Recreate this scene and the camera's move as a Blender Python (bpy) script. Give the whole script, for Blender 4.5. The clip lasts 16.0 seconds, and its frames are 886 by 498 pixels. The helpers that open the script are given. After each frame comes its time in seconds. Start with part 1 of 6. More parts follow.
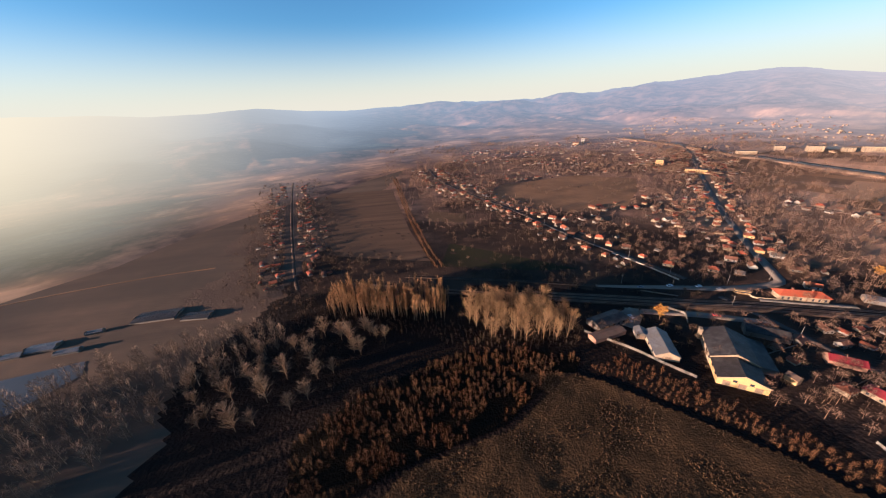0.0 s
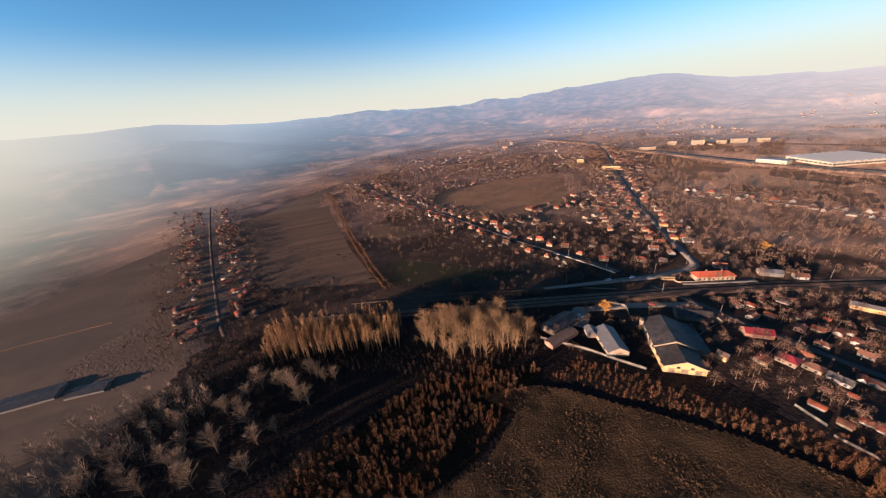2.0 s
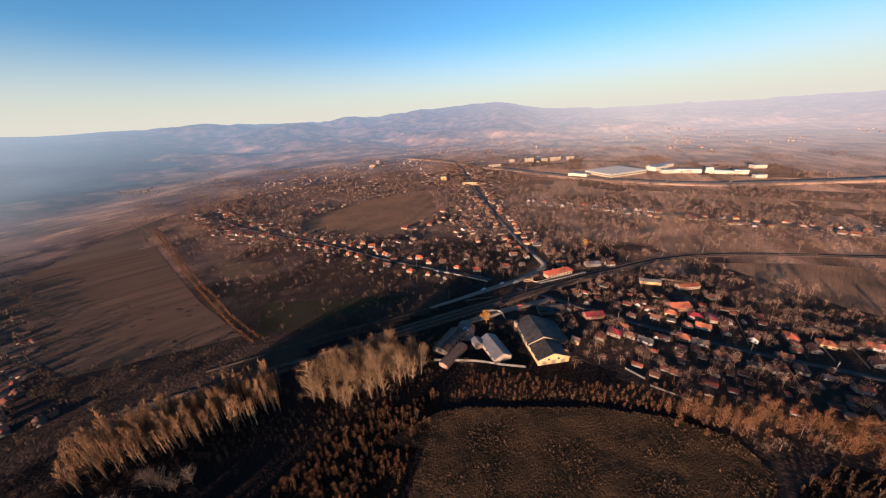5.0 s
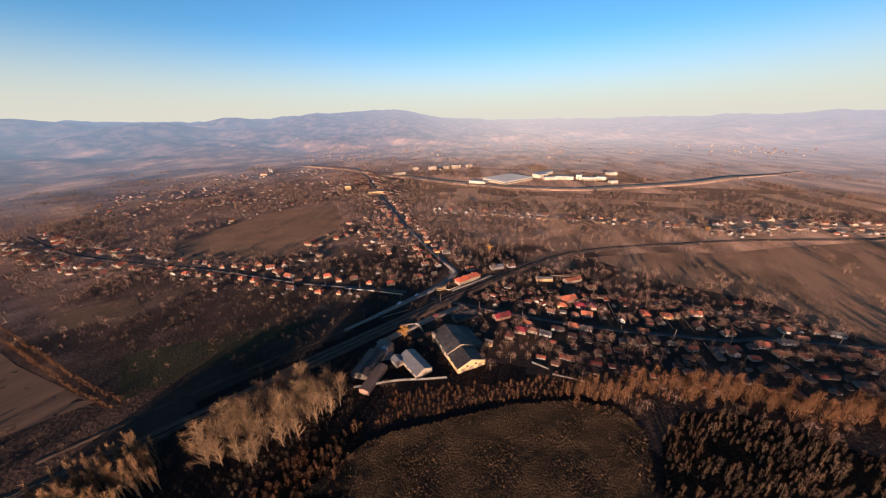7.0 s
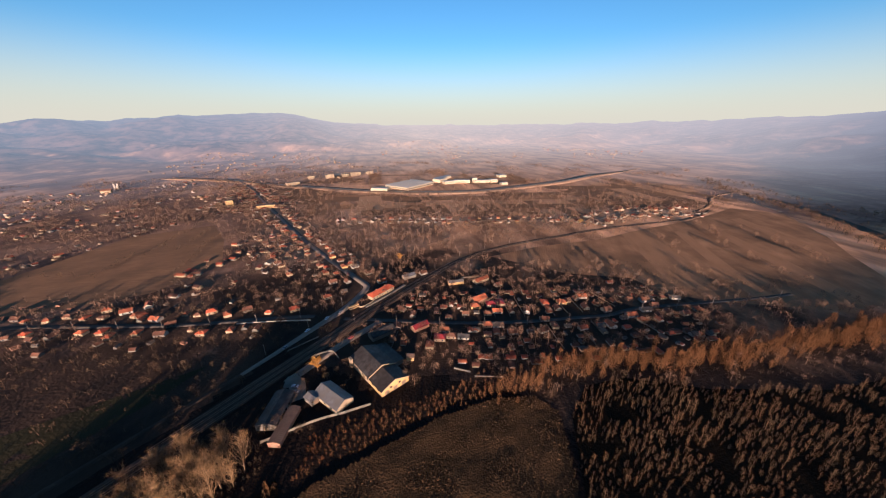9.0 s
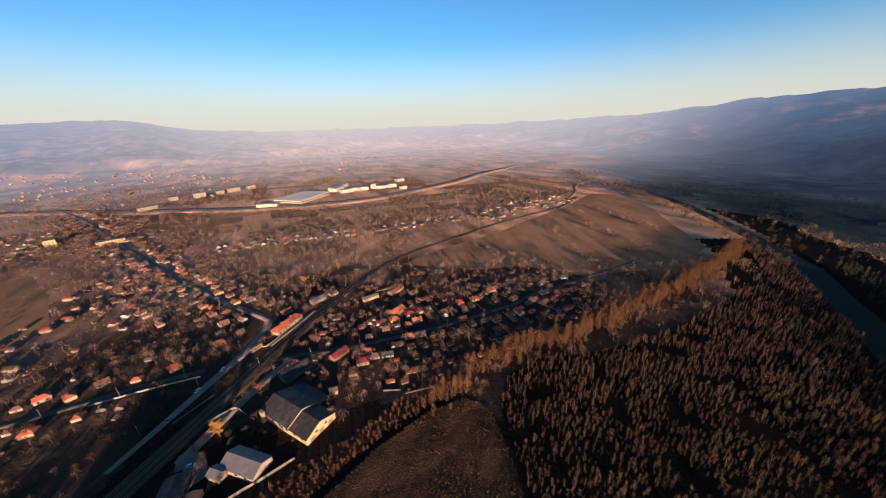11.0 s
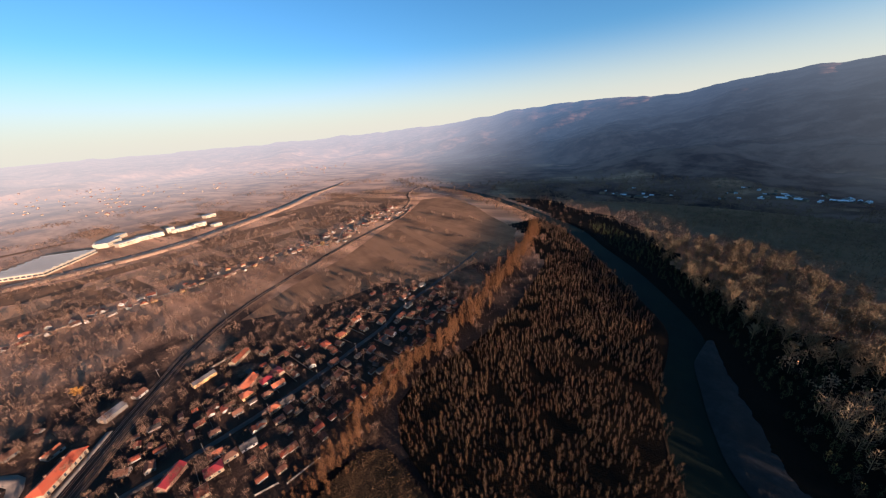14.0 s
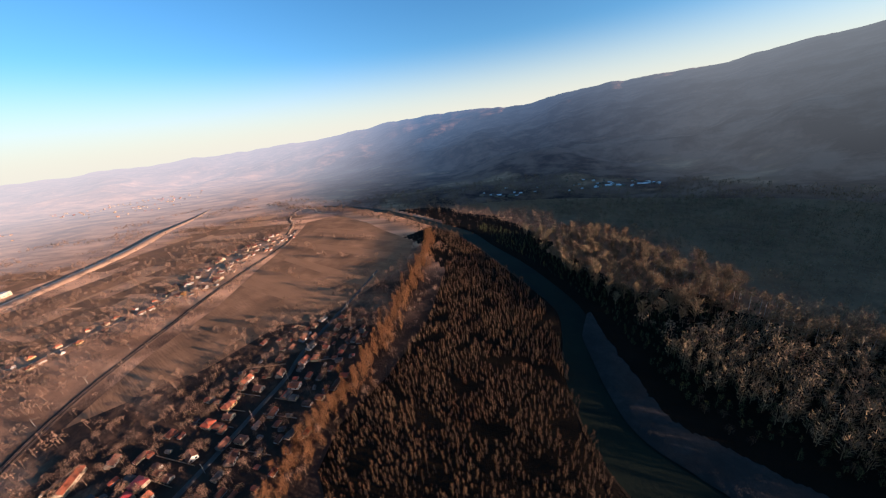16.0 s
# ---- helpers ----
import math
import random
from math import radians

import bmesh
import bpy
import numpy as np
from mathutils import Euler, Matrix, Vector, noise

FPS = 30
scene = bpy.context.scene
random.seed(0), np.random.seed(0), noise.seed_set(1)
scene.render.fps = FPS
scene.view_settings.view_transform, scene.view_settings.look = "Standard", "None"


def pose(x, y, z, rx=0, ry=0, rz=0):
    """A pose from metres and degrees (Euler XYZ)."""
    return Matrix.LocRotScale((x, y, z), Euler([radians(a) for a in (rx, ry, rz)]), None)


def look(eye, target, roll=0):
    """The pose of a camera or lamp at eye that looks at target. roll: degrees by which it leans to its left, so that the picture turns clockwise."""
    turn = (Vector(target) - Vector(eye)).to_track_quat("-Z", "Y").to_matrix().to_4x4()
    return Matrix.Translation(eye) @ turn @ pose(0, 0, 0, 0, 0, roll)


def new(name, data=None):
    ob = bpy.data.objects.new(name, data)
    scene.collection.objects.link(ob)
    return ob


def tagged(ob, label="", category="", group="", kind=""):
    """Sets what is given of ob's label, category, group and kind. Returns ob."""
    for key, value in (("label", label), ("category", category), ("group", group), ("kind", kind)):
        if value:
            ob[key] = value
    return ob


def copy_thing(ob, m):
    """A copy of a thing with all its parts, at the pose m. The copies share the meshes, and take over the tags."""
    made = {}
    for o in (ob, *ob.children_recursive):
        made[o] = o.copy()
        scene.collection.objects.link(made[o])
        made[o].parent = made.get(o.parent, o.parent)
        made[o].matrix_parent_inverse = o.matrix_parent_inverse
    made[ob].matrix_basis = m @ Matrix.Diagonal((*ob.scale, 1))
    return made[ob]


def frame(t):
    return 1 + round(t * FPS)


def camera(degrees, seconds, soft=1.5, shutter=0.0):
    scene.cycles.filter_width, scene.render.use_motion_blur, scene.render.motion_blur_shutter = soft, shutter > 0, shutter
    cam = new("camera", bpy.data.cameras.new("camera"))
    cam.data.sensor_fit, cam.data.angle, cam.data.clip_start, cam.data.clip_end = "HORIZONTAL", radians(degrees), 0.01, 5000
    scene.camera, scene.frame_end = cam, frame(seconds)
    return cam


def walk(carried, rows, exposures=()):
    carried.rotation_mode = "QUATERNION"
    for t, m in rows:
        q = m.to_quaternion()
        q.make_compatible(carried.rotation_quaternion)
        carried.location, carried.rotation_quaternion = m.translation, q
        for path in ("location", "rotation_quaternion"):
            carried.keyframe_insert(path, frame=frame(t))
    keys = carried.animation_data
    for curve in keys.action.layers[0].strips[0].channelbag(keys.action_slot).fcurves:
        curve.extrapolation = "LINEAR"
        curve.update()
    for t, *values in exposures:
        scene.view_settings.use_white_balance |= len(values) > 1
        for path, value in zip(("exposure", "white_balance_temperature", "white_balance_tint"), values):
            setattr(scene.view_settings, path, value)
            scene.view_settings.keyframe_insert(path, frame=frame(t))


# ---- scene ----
# The flight: seconds, eye, and (heading, pitch, roll) in degrees.
PATH = [
    (0, (-1.91, -25.59, 134.04), (5.484, -23.946, -3.475)),
    (0.5, (-2.44, -20.96, 134.88), (4.074, -23.882, -4.283)),
    (1, (-2.79, -17.15, 135.61), (1.249, -23.830, -5.201)),
    (1.5, (-2.90, -14.22, 136.64), (-1.896, -23.685, -5.426)),
    (2, (-2.83, -11.96, 137.61), (-5.500, -23.555, -5.218)),
    (2.5, (-2.40, -10.08, 138.48), (-9.368, -23.385, -4.643)),
    (3, (-2.30, -7.92, 139.22), (-13.711, -23.096, -4.163)),
    (3.5, (-2.09, -6.48, 140.19), (-17.611, -22.921, -3.832)),
    (4, (-1.91, -5.31, 141.37), (-21.374, -22.754, -3.652)),
    (4.8, (-1.69, -3.79, 143.41), (-27.719, -22.474, -3.278)),
    (5.6, (-1.41, -2.61, 145.67), (-34.540, -22.211, -2.674)),
    (6.5, (-0.63, -1.06, 148.41), (-42.460, -22.016, -1.613)),
    (7, (0.00, 0.01, 149.99), (-46.868, -21.955, -0.889)),
    (7.5, (1.03, 1.16, 151.19), (-51.330, -21.825, -0.592)),
    (8, (2.10, 2.60, 151.97), (-55.671, -21.649, -0.385)),
    (8.5, (3.43, 4.08, 152.59), (-60.176, -21.418, -0.272)),
    (9, (5.20, 5.41, 153.02), (-64.662, -21.270, -0.259)),
    (9.8, (7.46, 7.25, 154.66), (-71.781, -21.157, -0.593)),
    (10.6, (9.05, 8.80, 157.52), (-78.944, -21.172, -1.375)),
    (11.5, (11.01, 10.76, 160.92), (-87.361, -21.120, -2.308)),
    (12, (12.35, 12.02, 162.60), (-92.204, -21.026, -2.745)),
    (12.5, (14.34, 12.94, 163.98), (-97.238, -20.967, -3.262)),
    (13, (16.61, 13.23, 164.90), (-101.814, -20.890, -3.727)),
    (13.5, (19.02, 13.03, 165.56), (-106.712, -20.790, -4.307)),
    (14, (21.19, 12.05, 166.10), (-111.544, -20.689, -5.010)),
    (14.5, (24.00, 10.91, 166.80), (-116.931, -20.626, -5.915)),
    (15, (26.60, 10.10, 167.75), (-121.950, -20.668, -6.722)),
    (15.5, (29.10, 9.28, 168.90), (-126.863, -20.764, -7.303)),
    (16, (31.72, 8.09, 170.26), (-131.503, -20.864, -7.542)),
]

def aim(eye, angles):
    yaw, pitch, roll = angles
    a, b = radians(yaw), radians(pitch)
    ahead = Vector((-math.sin(a) * math.cos(b), math.cos(a) * math.cos(b), math.sin(b)))
    return look(Vector(eye), Vector(eye) + 50 * ahead, roll)


cam = camera(109.3, 16.0, soft=1.2)
walk(cam, [(t, aim(eye, angles)) for t, eye, angles in PATH], exposures=[(0, 2.27, 5550, 8), (4, 2.15, 5550, 8), (9, 2.03, 5550, 8), (12.5, 2.08, 5550, 8), (16, 2.33, 5550, 8)])

# Low evening sun behind the flyer, clear sky.
SUN_EL, SUN_YAW = 6.8, 115.0
sun_way = Vector((-math.sin(radians(SUN_YAW)) * math.cos(radians(SUN_EL)),
                  math.cos(radians(SUN_YAW)) * math.cos(radians(SUN_EL)), math.sin(radians(SUN_EL))))
world = bpy.data.worlds.new("sky")
scene.world = world
world.use_nodes = True
wn = world.node_tree.nodes
sky = wn.new("ShaderNodeTexSky")
sky.sky_type, sky.sun_disc = "NISHITA", False
sky.sun_elevation, sky.sun_rotation = radians(SUN_EL), radians(-SUN_YAW)
sky.air_density, sky.dust_density, sky.ozone_density, sky.altitude = 0.9, 0.45, 2.2, 300
wn["Background"].inputs["Strength"].default_value = 0.05
wl = world.node_tree.links
# Dry evening haze: a pale peach veil low over the whole horizon, deep blue above.
deep = wn.new("ShaderNodeHueSaturation")
deep.inputs["Saturation"].default_value = 1.15
wl.new(sky.outputs[0], deep.inputs["Color"])
toward, split, veil = wn.new("ShaderNodeTexCoord"), wn.new("ShaderNodeSeparateXYZ"), wn.new("ShaderNodeValToRGB")
wl.new(toward.outputs["Generated"], split.inputs[0])
wl.new(split.outputs["Z"], veil.inputs[0])
veil.color_ramp.interpolation = "EASE"
veil.color_ramp.elements[0].position, veil.color_ramp.elements[0].color = 0.0, (0.95, 0.95, 0.95, 1)
veil.color_ramp.elements[1].position, veil.color_ramp.elements[1].color = 0.22, (0, 0, 0, 1)
blend = wn.new("ShaderNodeMix")
blend.data_type = "RGBA"
blend.inputs[7].default_value = (4.0, 3.4, 2.6, 1)
wl.new(veil.outputs[0], blend.inputs[0])
wl.new(deep.outputs[0], blend.inputs[6])
wl.new(blend.outputs[2], wn["Background"].inputs["Color"])
sun_data = bpy.data.lights.new("sun", "SUN")
sun_data.energy, sun_data.angle, sun_data.color = 5.0, radians(0.6), (1.0, 0.635, 0.45)
sun = new("sun", sun_data)
sun.matrix_world = look(sun_way * 100, (0, 0, 0))


# ---- materials ----


def surf(name, a, b, scale=1.0, rough=0.9, c=None, scale2=0.05, bump=0.0, bump_scale=6.0, island=0.0, vary=0.0, metal=0.0, spec=0.3, stretch=None):
    """A matt or glossy surface: two tones mixed by fine noise, a third by broad noise, in metres of the world."""
    m = bpy.data.materials.new(name)
    m.use_nodes = True
    n, l = m.node_tree.nodes, m.node_tree.links
    p = n["Principled BSDF"]
    p.inputs["Roughness"].default_value, p.inputs["Metallic"].default_value = rough, metal
    p.inputs["Specular IOR Level"].default_value = spec
    geo = n.new("ShaderNodeNewGeometry")
    where = geo.outputs["Position"]
    if stretch:
        mp = n.new("ShaderNodeMapping")
        mp.vector_type = "TEXTURE"
        mp.inputs["Rotation"].default_value[2] = radians(stretch[0])
        mp.inputs["Scale"].default_value = (1 / stretch[1], 1 / stretch[2], 1)
        l.new(where, mp.inputs["Vector"])
        where = mp.outputs[0]

    def noise_at(size, detail=5.0, source=None):
        t = n.new("ShaderNodeTexNoise")
        t.inputs["Scale"].default_value, t.inputs["Detail"].default_value, t.inputs["Roughness"].default_value = size, detail, 0.62
        l.new(source or where, t.inputs["Vector"])
        r = n.new("ShaderNodeMapRange")
        r.inputs["From Min"].default_value, r.inputs["From Max"].default_value = 0.33, 0.67
        l.new(t.outputs["Fac"], r.inputs["Value"])
        return r.outputs[0]

    def mixed(fac, x, y):
        mx = n.new("ShaderNodeMix")
        mx.data_type = "RGBA"
        for value, socket in ((fac, mx.inputs[0]), (x, mx.inputs[6]), (y, mx.inputs[7])):
            if isinstance(value, bpy.types.NodeSocket):
                l.new(value, socket)
            elif socket == mx.inputs[0]:
                socket.default_value = value
            else:
                socket.default_value = (*value, 1)
        return mx.outputs[2]

    col = mixed(noise_at(scale), a, b)
    if c:
        col = mixed(noise_at(scale2, 4.0, geo.outputs["Position"]), col, c)
    for amount, source in ((island, "Random Per Island"), (vary, "Random")):
        if amount:
            src = geo if source == "Random Per Island" else n.new("ShaderNodeObjectInfo")
            r = n.new("ShaderNodeMapRange")
            r.inputs["To Min"].default_value, r.inputs["To Max"].default_value = 1 - amount, 1 + amount
            l.new(src.outputs[source], r.inputs["Value"])
            h = n.new("ShaderNodeHueSaturation")
            l.new(r.outputs[0], h.inputs["Value"])
            l.new(col, h.inputs["Color"])
            col = h.outputs[0]
    l.new(col, p.inputs["Base Color"])
    if bump:
        t = n.new("ShaderNodeTexNoise")
        t.inputs["Scale"].default_value, t.inputs["Detail"].default_value = bump_scale, 6
        l.new(where, t.inputs["Vector"])
        bp = n.new("ShaderNodeBump")
        bp.inputs["Strength"].default_value, bp.inputs["Distance"].default_value = bump, 1.0 / bump_scale
        l.new(t.outputs["Fac"], bp.inputs["Height"])
        l.new(bp.outputs[0], p.inputs["Normal"])
    return m


# Meadow earth taken near black: foreground shade is put into its base colour.
M_EARTH = surf("shade_dark_meadow", (0.0106, 0.0067, 0.00479), (0.00591, 0.00395, 0.00296), 0.12, 0.95, (0.0129, 0.00747, 0.00528), 0.006, 0.5, 0.5, spec=0.1)
M_HILL = surf("bare_hill_woods", (0.0561, 0.0326, 0.0324), (0.0901, 0.0544, 0.0455), 0.02, 0.95, (0.15, 0.0833, 0.0626), 0.0035, 0.8, 0.06, spec=0.05)
M_PLAIN = surf("dry_plain", (0.120, 0.070, 0.041), (0.070, 0.043, 0.027), 0.03, 0.95, (0.196, 0.115, 0.0626), 0.006, 0.15, 0.3, spec=0.08, stretch=(37, 0.12, 1.0))


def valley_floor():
    """Brown garden ground round the village that gives way, in ragged patches, to dry straw-coloured plain farther out;
    the paler outer tones also stand in for haze.
    """
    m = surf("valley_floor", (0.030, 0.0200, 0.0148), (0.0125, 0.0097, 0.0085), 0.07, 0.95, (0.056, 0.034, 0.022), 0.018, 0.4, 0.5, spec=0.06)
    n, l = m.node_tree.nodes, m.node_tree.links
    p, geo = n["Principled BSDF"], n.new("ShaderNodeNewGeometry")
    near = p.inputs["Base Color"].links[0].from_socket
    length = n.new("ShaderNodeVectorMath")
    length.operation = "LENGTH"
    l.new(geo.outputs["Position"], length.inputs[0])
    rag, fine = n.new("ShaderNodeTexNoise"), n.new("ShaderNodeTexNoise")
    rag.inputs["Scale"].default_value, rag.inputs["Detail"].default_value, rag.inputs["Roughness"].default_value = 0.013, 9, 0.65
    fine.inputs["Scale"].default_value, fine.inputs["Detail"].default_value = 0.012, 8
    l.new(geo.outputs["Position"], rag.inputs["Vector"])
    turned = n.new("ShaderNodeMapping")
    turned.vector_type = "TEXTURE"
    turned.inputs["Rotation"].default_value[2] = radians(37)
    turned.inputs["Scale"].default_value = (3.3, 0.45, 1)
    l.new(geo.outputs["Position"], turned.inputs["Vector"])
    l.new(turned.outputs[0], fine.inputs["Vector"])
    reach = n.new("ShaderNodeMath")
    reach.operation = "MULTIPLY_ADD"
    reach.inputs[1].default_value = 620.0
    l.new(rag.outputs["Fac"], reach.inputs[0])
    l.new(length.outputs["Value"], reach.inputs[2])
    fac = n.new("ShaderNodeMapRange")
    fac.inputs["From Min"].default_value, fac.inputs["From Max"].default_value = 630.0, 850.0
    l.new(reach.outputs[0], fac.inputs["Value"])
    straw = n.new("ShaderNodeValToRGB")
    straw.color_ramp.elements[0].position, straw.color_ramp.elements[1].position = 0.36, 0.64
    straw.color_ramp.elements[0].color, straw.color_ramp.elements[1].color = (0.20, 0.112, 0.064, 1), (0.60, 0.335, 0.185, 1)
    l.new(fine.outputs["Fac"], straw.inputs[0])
    # Northern brown is lightened in place of the haze over it.
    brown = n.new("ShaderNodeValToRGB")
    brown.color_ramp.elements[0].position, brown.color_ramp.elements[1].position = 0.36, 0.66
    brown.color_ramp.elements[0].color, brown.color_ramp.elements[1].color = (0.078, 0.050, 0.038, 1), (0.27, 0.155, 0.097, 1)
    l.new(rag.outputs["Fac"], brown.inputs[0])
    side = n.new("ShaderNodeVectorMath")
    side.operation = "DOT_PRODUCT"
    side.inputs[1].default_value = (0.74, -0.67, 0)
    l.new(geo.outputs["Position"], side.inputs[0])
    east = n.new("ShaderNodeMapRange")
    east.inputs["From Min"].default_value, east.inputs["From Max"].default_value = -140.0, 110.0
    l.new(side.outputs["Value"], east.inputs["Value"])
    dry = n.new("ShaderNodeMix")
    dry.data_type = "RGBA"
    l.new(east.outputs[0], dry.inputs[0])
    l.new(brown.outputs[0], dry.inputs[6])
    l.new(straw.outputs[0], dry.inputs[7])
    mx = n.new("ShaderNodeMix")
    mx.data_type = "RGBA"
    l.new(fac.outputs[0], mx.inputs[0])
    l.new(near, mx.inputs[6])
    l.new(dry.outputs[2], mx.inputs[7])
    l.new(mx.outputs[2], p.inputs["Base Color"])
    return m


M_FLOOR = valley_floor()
M_YARD = surf("lane_garden_ground", (0.085, 0.057, 0.040), (0.045, 0.032, 0.024), 0.06, 0.95, (0.120, 0.080, 0.053), 0.015, 0.3, 0.5, spec=0.06)
# Pasture base colour is lightened to stand in for the mist over it.
M_MIST = surf("haze_pale_pasture", (0.147, 0.09576, 0.06132), (0.06888, 0.04872, 0.03444), 0.03, 0.95, (0.07392, 0.05544, 0.03948), 0.008, 0.08, 0.5, spec=0.06, stretch=(14, 0.2, 1.0))
M_STUBBLE = surf("orange_stubble", (0.428, 0.238, 0.125), (0.333, 0.185, 0.0974), 0.2, 0.95, (0.368, 0.214, 0.113), 0.02, 0.3, 0.7, spec=0.08, stretch=(37, 0.15, 1.0))
M_WHITE = surf("white_sheet", (0.78, 0.79, 0.80), (0.66, 0.67, 0.68), 0.1, 0.6)
# Slope colour raised for missing haze and reddened against the blue skylight.
M_SHADY = surf("haze_lifted_slope", (0.24, 0.135, 0.075), (0.10, 0.062, 0.038), 0.06, 0.95, (0.27, 0.150, 0.080), 0.01, 0.4, 0.3, spec=0.05)
M_FIELD_A = surf("brown_field", (0.13, 0.076, 0.0406), (0.102, 0.0582, 0.0307), 0.25, 0.95, (0.0819, 0.0529, 0.0278), 0.02, 0.3, 0.7, spec=0.1, stretch=(-12, 0.15, 1.0))
M_FIELD_B = surf("pale_stubble", (0.245, 0.132, 0.066), (0.175, 0.094, 0.047), 0.3, 0.95, (0.125, 0.072, 0.038), 0.02, 0.2, 0.7, spec=0.1, stretch=(-55, 0.15, 1.0))
# Dark streaks in this colour stand in for tree shadows and hedge lines.
M_MEADOW = surf("orange_meadow", (0.33, 0.181, 0.094), (0.19, 0.104, 0.054), 0.06, 0.95, (0.14, 0.079, 0.042), 0.02, 0.3, 0.6, spec=0.06, stretch=(12, 0.15, 1.0))
M_GRAZED = surf("grazed_meadow", (0.28, 0.152, 0.078), (0.18, 0.098, 0.050), 0.08, 0.95, (0.25, 0.139, 0.073), 0.02, 0.3, 0.6, spec=0.06, stretch=(12, 0.15, 1.0))
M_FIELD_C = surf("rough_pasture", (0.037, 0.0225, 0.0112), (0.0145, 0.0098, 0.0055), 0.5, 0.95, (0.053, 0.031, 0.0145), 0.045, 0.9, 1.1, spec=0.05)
M_PLOUGH = surf("ploughed_brown_strips", (0.132, 0.07744, 0.04576), (0.05808, 0.03696, 0.02464), 0.09, 0.95, (0.088, 0.05456, 0.03344), 0.012, 0.12, 0.7, spec=0.06, stretch=(10, 0.06, 1.0))
M_FIELD_D = surf("green_winter_crop", (0.0224, 0.0224, 0.00792), (0.029, 0.0238, 0.0106), 0.25, 0.95, (0.0264, 0.0198, 0.00924), 0.02, 0.3, 0.7, spec=0.1)
M_ROAD = surf("worn_asphalt", (0.165, 0.134, 0.106), (0.115, 0.094, 0.075), 0.4, 0.9, (0.19, 0.152, 0.118), 0.05, 0.2, 3, spec=0.06)
M_LANE = surf("dark_lane_asphalt", (0.068, 0.061, 0.054), (0.048, 0.043, 0.038), 0.4, 0.92, (0.078, 0.067, 0.056), 0.05, 0.2, 3, spec=0.05)
# Near-black litter: shade under trees and on banks is put into its colour.
M_SHADE_LITTER = surf("shade_dark_litter", (0.0067, 0.00473, 0.00296), (0.00414, 0.00311, 0.00207), 0.4, 0.95, (0.0089, 0.00592, 0.00355), 0.05, 0.5, 1.0, spec=0.05)
M_DIRT = surf("dirt_track", (0.36, 0.24, 0.145), (0.25, 0.165, 0.10), 0.5, 0.95, (0.30, 0.20, 0.125), 0.05, 0.3, 2)
M_CANAL = surf("canal_bank_earth", (0.225, 0.140, 0.084), (0.15, 0.094, 0.058), 0.06, 0.95, (0.26, 0.165, 0.10), 0.03, 0.3, 1)
M_BALLAST = surf("track_ballast", (0.085, 0.058, 0.040), (0.046, 0.032, 0.024), 0.8, 0.95, (0.034, 0.024, 0.018), 0.05, 0.25, 6, spec=0.05)
M_RAIL = surf("rail_steel", (0.22, 0.16, 0.12), (0.14, 0.09, 0.06), 3, 0.45, metal=0.8)
M_WATER = surf("dark_river_water", (0.0085, 0.0115, 0.0095), (0.0050, 0.0075, 0.0060), 0.03, 0.55, (0.012, 0.016, 0.010), 0.02, 0.08, 0.5, spec=0.03)
M_POND = surf("still_pond_water", (0.060, 0.056, 0.048), (0.045, 0.044, 0.038), 0.05, 0.3, bump=0.03, bump_scale=0.8, spec=0.2)
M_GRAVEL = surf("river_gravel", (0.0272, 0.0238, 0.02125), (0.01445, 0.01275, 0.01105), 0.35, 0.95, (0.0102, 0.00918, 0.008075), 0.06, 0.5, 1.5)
M_BARK = surf("pale_bark", (0.215, 0.142, 0.080), (0.15, 0.098, 0.055), 1.5, 0.9, island=0.25, vary=0.15, spec=0.1)
M_BIRCH = surf("white_bark", (0.30, 0.265, 0.215), (0.22, 0.19, 0.155), 1.5, 0.85, vary=0.1, spec=0.1)
M_TWIG = surf("pale_twigs", (0.26, 0.148, 0.066), (0.175, 0.098, 0.044), 0.3, 0.9, island=0.35, vary=0.2, spec=0.1)
M_RUSSET = surf("red_brown_twigs", (0.092, 0.036, 0.0145), (0.045, 0.019, 0.0085), 0.12, 0.9, (0.085, 0.048, 0.024), 0.03, island=0.45, spec=0.08)
M_RUST = surf("russet_twigs", (0.064, 0.034, 0.018), (0.034, 0.0185, 0.0105), 0.12, 0.9, (0.066, 0.042, 0.024), 0.03, island=0.45, spec=0.08)
M_BRUSH = surf("brown_twigs", (0.058, 0.036, 0.022), (0.032, 0.0205, 0.0135), 0.1, 0.9, (0.066, 0.043, 0.025), 0.015, island=0.4, spec=0.08)
M_ORCHARD = surf("tan_orchard_twigs", (0.104, 0.065, 0.044), (0.055, 0.036, 0.027), 0.1, 0.9, (0.124, 0.077, 0.050), 0.015, island=0.35, spec=0.06)
M_BANK = surf("dull_olive_twigs", (0.185, 0.140, 0.080), (0.105, 0.080, 0.048), 0.3, 0.9, island=0.4, vary=0.3, spec=0.06)
M_BELT = surf("orange_brown_twigs", (0.104, 0.046, 0.018), (0.060, 0.027, 0.0115), 0.1, 0.9, (0.078, 0.040, 0.018), 0.02, island=0.35, spec=0.08)
M_OLIVE = surf("olive_grey_twigs", (0.205, 0.125, 0.058), (0.125, 0.076, 0.036), 0.3, 0.9, island=0.35, vary=0.15, spec=0.08)
M_GREYTWIG = surf("grey_brown_twigs", (0.180, 0.130, 0.085), (0.115, 0.083, 0.055), 0.3, 0.9, island=0.35, vary=0.2, spec=0.08)
# Twigs lightened to make up for haze and sun missing on the far bank.
M_HILLWOOD = surf("far_bare_wood", (0.24, 0.155, 0.092), (0.15, 0.098, 0.062), 0.03, 0.95, island=0.3, spec=0.05)
